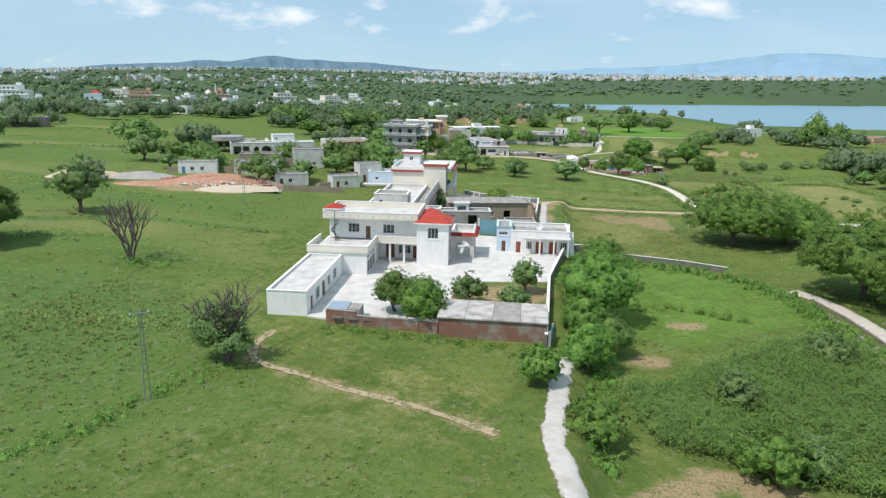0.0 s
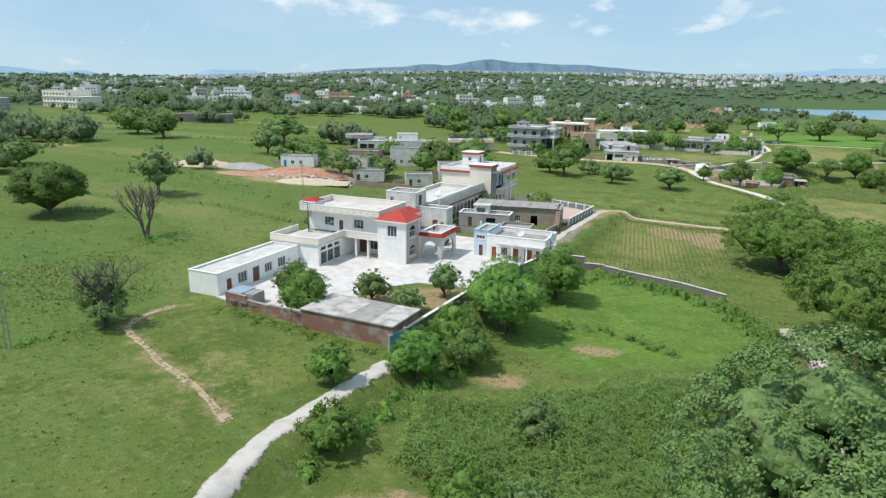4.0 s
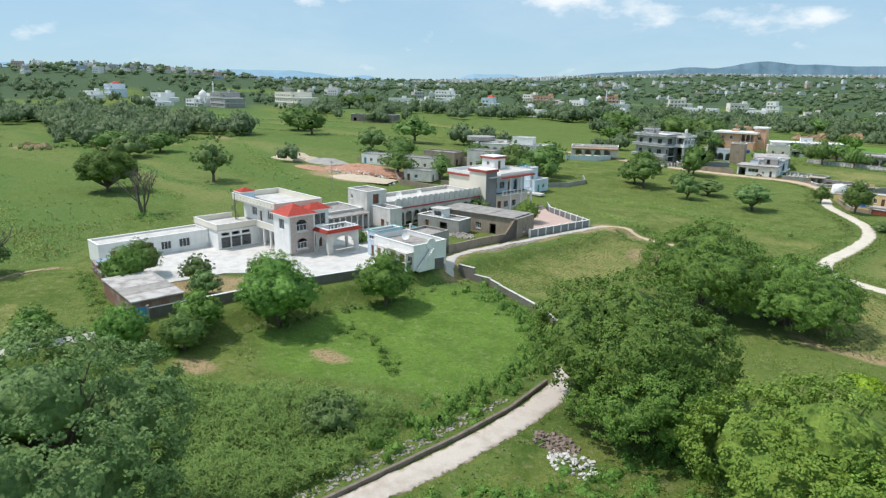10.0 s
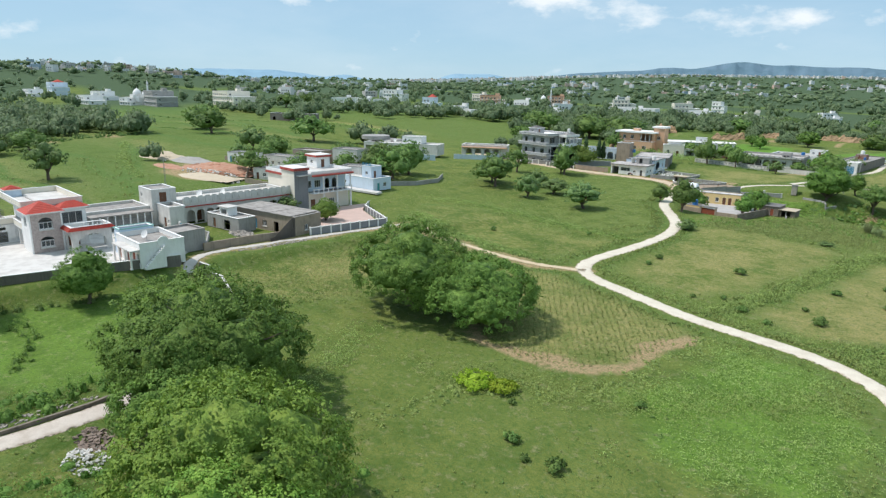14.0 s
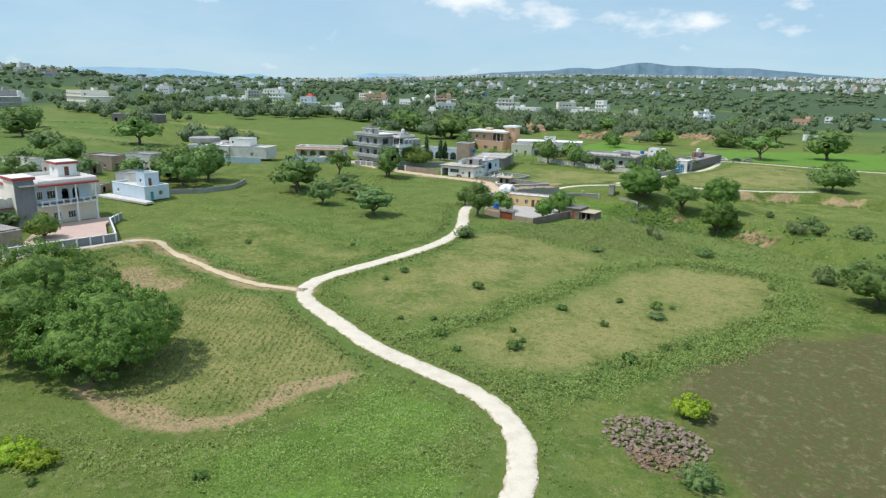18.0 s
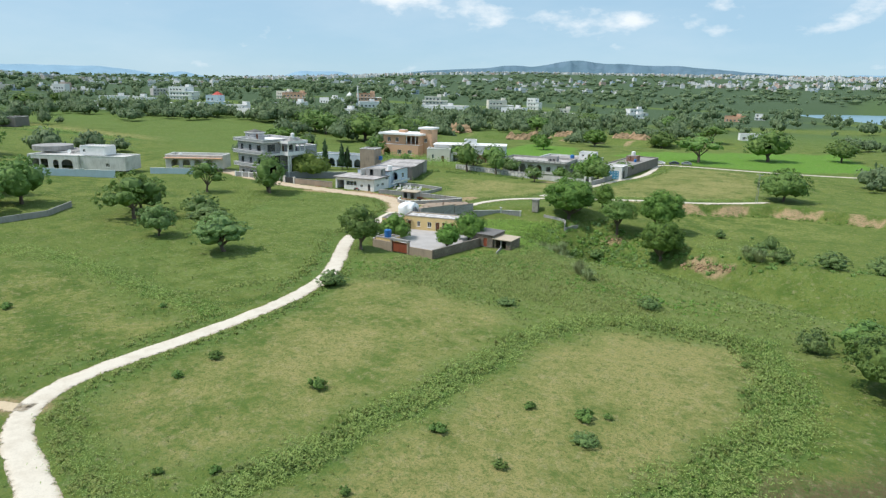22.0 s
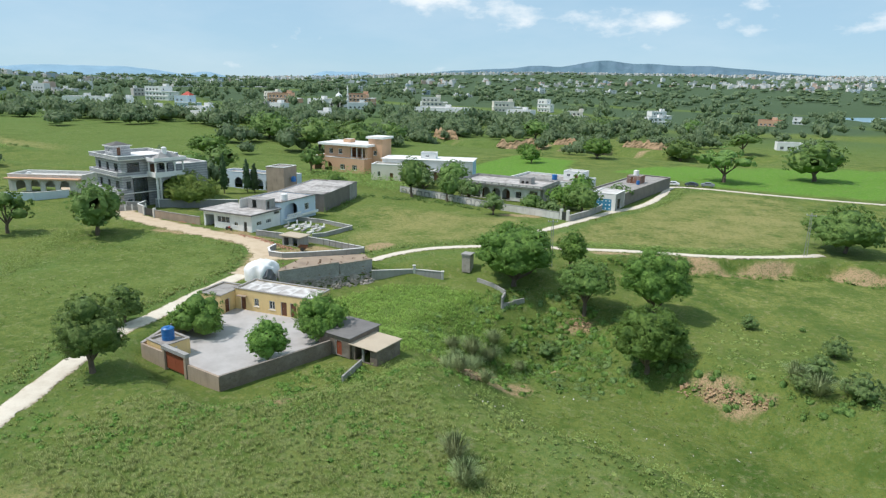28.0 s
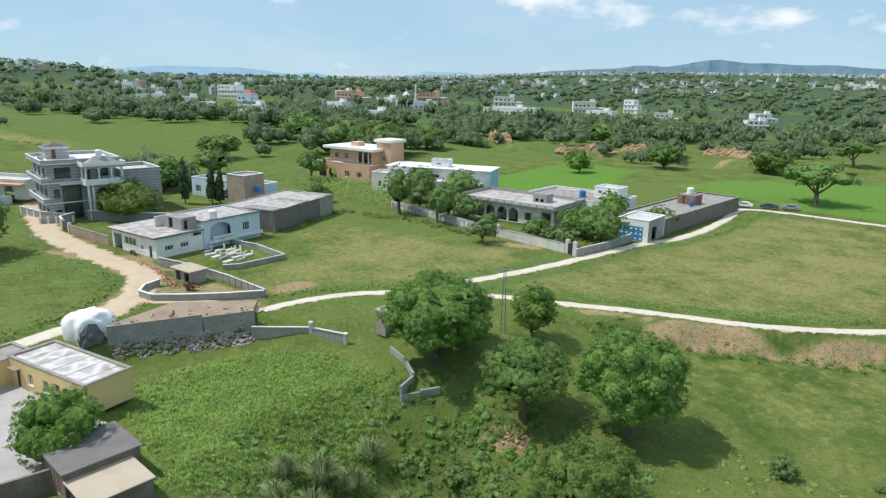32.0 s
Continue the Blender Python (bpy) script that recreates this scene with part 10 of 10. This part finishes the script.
# feathery grass clumps on the gully edge
def grass_fountain():
    rng = np.random.default_rng(98)
    k = 460
    a, ln = rng.uniform(0, 6.283, k), rng.uniform(0.9, 2.1, k)
    lean = rng.uniform(0.12, 0.75, k)
    d = np.stack([np.cos(a), np.sin(a), np.zeros(k)], 1)
    root = d * rng.uniform(0, 0.35, k)[:, None]
    tip = root + d * (ln * lean)[:, None] + np.array((0, 0, 1.0)) * (ln * (1 - 0.45 * lean))[:, None]
    mid = root * 0.4 + tip * 0.6 + np.array((0, 0, 0.18)) * ln[:, None]
    sd = np.stack([-np.sin(a), np.cos(a), np.zeros(k)], 1) * 0.020
    me = quads("tuft", np.stack([np.stack([root, mid + sd, tip, mid - sd], 1).reshape(-1, 3), soft_up(a, 4)], 1))
    me.materials.append(FEATHER)
    return me


fountain = grass_fountain()
for k, (x, y) in enumerate([(67.5, 279.1), (64.6, 289.2), (65.1, 283.8), (64.8, 294.9), (70.5, 277.3), (66.2, 291.5), (69.5, 294.8), (83.4, 257.0), (86.1, 254.5), (68.4, 281.8), (72.4, 280.4), (66.8, 286.4), (63.4, 286.0), (107.6, 297.6), (110.4, 299.2), (104.8, 299.6)]):
    o = thing("grass_clump", "tall feathery grey-green grass clump on the gully edge", "grass", (x, y, height(x, y)), k * 53, "grass clumps")
    c = new("tuft", fountain)
    c.parent = o
    c.scale = [(1.25, 1.6, 1.05, 1.4)[k % 4]] * 3
cloud("tall_crop", REEDS, crop_blades(), "dense stand of tall green fodder crop", "crop")


def crop_rows(poly, gap, turn, seed, size):
    rng = np.random.default_rng(seed)
    px, py = np.mean([p[0] for p in poly]), np.mean([p[1] for p in poly])
    u, v = np.meshgrid(np.arange(-40, 40, gap), np.arange(-40, 40, 0.30))
    u, v = u.ravel() + rng.normal(0, 0.12, u.size), v.ravel() + rng.normal(0, 0.12, v.size)
    c, s = math.cos(radians(turn)), math.sin(radians(turn))
    x, y = px + u * c - v * s, py + u * s + v * c
    keep = (poly_in(x, y, poly, 1.2) > 0.7) & (rng.random(x.size) < 0.8)
    x, y = x[keep], y[keep]
    k = 3
    X5, Y5 = np.repeat(x, k), np.repeat(y, k)
    Z5 = H(X5, Y5)
    a = rng.uniform(0, 6.283, len(X5))
    S5 = size * rng.uniform(0.6, 1.3, len(X5))
    root = np.stack([X5, Y5, Z5 - 0.03], 1)
    tip = root + np.stack([np.cos(a) * S5 * 0.7, np.sin(a) * S5 * 0.7, S5 * 0.7], 1)
    mid = (root + tip) / 2
    sd = np.stack([-np.sin(a), np.cos(a), np.zeros(len(a))], 1) * S5[:, None] * 0.28
    return np.stack([np.stack([root, mid + sd, tip, mid - sd], 1).reshape(-1, 3), soft_up(a, 4)], 1)


cloud("crop_rows", WEEDS, np.concatenate([crop_rows(CROP_A, 0.85, 38, 81, 0.27), crop_rows(CROP_B, 0.85, 8, 82, 0.25)]), "rows of low green crop on bare soil", "crop")


# small bushes that stand singly in the pastures
def small_bush():
    rng = np.random.default_rng(91)
    me = quads("crown", crown(rng, [(0, 0, 0.35, 0.6, 0.5, 0.42), (0.35, 0.2, 0.3, 0.42, 0.42, 0.32), (-0.3, -0.25, 0.28, 0.4, 0.45, 0.3), (0.05, -0.4, 0.25, 0.4, 0.35, 0.3)], 40, 9, 0.10, 0.2, -0.1, 0.6, 2))
    me.materials.append(LEAF_DARK)
    return me


bush_mesh = small_bush()
SINGLE = [(40.3, 203.8), (61.3, 196.3), (62.1, 190.5), (76.7, 197.5), (76.8, 178.1), (80.6, 181.0), (85.0, 177.4), (89.6, 174.6), (94.9, 180.2), (94.5, 182.9), (91.5, 185.1), (92.6, 197.6), (97.8, 207.2), (103.5, 208.3), (105.3, 210.0), (114.8, 232.1), (110.3, 192.8), (112.4, 195.2), (108.1, 186.2), (109.3, 186.0), (108.4, 184.2), (23.2, 190.5), (100.3, 196.0), (96.4, 316.1), (103.0, 319.6), (87.3, 120.5), (84.5, 122.1), (89.6, 137.7), (90.3, 121.4), (79.7, 128.2)]
for k, (x, y) in enumerate(SINGLE):
    o = thing("small_bush", "small dark green bush alone in the pasture grass", "bush", (x, y, height(x, y)), k * 47, "small bushes")
    c = new("crown", bush_mesh)
    c.parent = o
    c.scale = [(0.8, 1.2, 0.95, 1.5, 0.7)[k % 5]] * 3


# rubbish and stone heaps
def stones(name, x, y, rx, ry, n, lo, hi, mat, label, seed, lift=0.0):
    rnd = random.Random(seed)
    bm = bmesh.new()
    for _ in range(n):
        a, r = rnd.uniform(0, 6.283), math.sqrt(rnd.random())
        px, py, s = x + rx * r * math.cos(a), y + ry * r * math.sin(a), rnd.uniform(lo, hi)
        b2 = len(bm.verts)
        box(bm, -s, -s * 0.6, -s * 0.4, s, s * 0.6, s * 0.4)
        bm.verts.ensure_lookup_table()
        m = pose(px, py, height(px, py) + lift * (1 - r) + s * 0.2, rnd.uniform(-30, 30), rnd.uniform(-30, 30), rnd.uniform(0, 180))
        for v in bm.verts[b2:]:
            v.co = m @ (v.co * rnd.uniform(0.75, 1.2))
    me = bpy.data.meshes.new(name)
    bm.to_mesh(me)
    bm.free()
    me.materials.append(mat)
    return tagged(new(name, me), label, "rubble", kind="stuff")


BROWNSTONE = plaster("brown_rubble", (0.25, 0.165, 0.105), (0.11, 0.075, 0.05), 0.6, streak=False, scale=4)
stones("stone_rubble", 119.6, 166.6, 3.2, 2.4, 200, 0.08, 0.26, BROWNSTONE, "scattered brown stones beside the heap", 11, 0.3)
stones("stone_rubble", 117.6, 170.2, 5.4, 4.2, 520, 0.07, 0.25, plaster("brown_rubble_heap", (0.27, 0.205, 0.155), (0.13, 0.095, 0.07), 0.5, streak=False, scale=4), "heap of brown broken stones in the weeds", 1, 0.7)
stones("rubbish", 60.6, 91.6, 2.6, 1.8, 150, 0.06, 0.22, plaster("pale_rubbish", (0.66, 0.64, 0.60), (0.34, 0.29, 0.24), 0.6, streak=False, scale=5), "scattered pale rubbish beside the road", 2, 0.3)
stones("broken_bricks", -82, 176, 15, 6.5, 900, 0.12, 0.38, REDRUBBLE, "broken red bricks lying over the heap", 3, 1.7)
stones("broken_bricks_pale", -76, 170, 17, 6, 260, 0.12, 0.4, OFFWHITE, "pale chunks of old masonry", 4, 1.0)
stones("dark_rubbish", 57.4, 93.4, 2.6, 1.6, 160, 0.08, 0.26, plaster("brown_refuse", (0.26, 0.20, 0.16), (0.12, 0.09, 0.07), 0.6, streak=False, scale=5), "brown refuse and twigs beside the road", 9, 0.3)
for k in range(4):
    stones("earth_clods", 93.6 + k * 2.6, 296.6 - 0.3 * (k % 2), 1.7, 0.8, 34, 0.08, 0.24, EARTHFACE, "crumbled orange earth on the gully bank", 150 + k, 0.35)
stones("earth_clods", 70.6, 279.6, 1.4, 2.6, 120, 0.10, 0.34, EARTHFACE, "crumbled orange earth under the grass clumps", 155, 0.3)
stones("earth_clods", 73.8, 306.4, 2.0, 1.2, 70, 0.08, 0.26, EARTHFACE, "crumbled orange earth on the gully bank", 156, 0.2)
stones("track_stones", 10.6, 142, 0.7, 10, 260, 0.06, 0.2, RUBBLESTONE, "loose stones beside the farm track", 5)
for k in range(5):
    stones("road_edge_rubble", 3 + k * 3.4, 298.6 - 0.4 * abs(k - 1), 2.0, 0.7, 70, 0.06, 0.2, REDRUBBLE, "broken red brick along the earth road", 140 + k, 0.15)
stones("road_stones", -20, 298.2, 6, 0.9, 120, 0.08, 0.25, REDRUBBLE, "loose red stones on the road edge", 6)
stones("yard_rubble", -2, 140.5, 3.4, 2.0, 240, 0.1, 0.34, RUBBLESTONE, "pile of old stones in the ruined yard", 7, 0.6)
for k in range(6):
    stones("bank_stones", 32.4 + k * 1.06, 284.2 + k * 2.5, 0.8, 1.7, 110, 0.10, 0.26, RUBBLESTONE, "rough stones along the foot of the wall", 80 + k, 0.5)
for k in range(8):
    stones("wall_top_stones", 31.3 + k * 0.75, 283.6 + k * 1.98, 0.35, 1.0, 22, 0.08, 0.2, BROWNSTONE, "loose stones and mud along the wall top", 90 + k, 3.3)


def litter(n, seed):
    rng = np.random.default_rng(seed)
    x, y = rng.uniform(74, 104, n), rng.uniform(270, 291, n)
    return leaves(rng, np.stack([x, y, H(x, y) + 0.14], 1), np.tile((0.0, 0.0, 1.0), (n, 1)), 0.12, 0.7, 0.4)


cloud("litter", OFFWHITE, litter(70, 12), "scattered white scraps in the gully grass", "litter")
stones("road_rubble", 48.4, 82, 0.9, 15, 320, 0.06, 0.2, RUBBLESTONE, "loose stones on the weedy bank beside the road", 13)
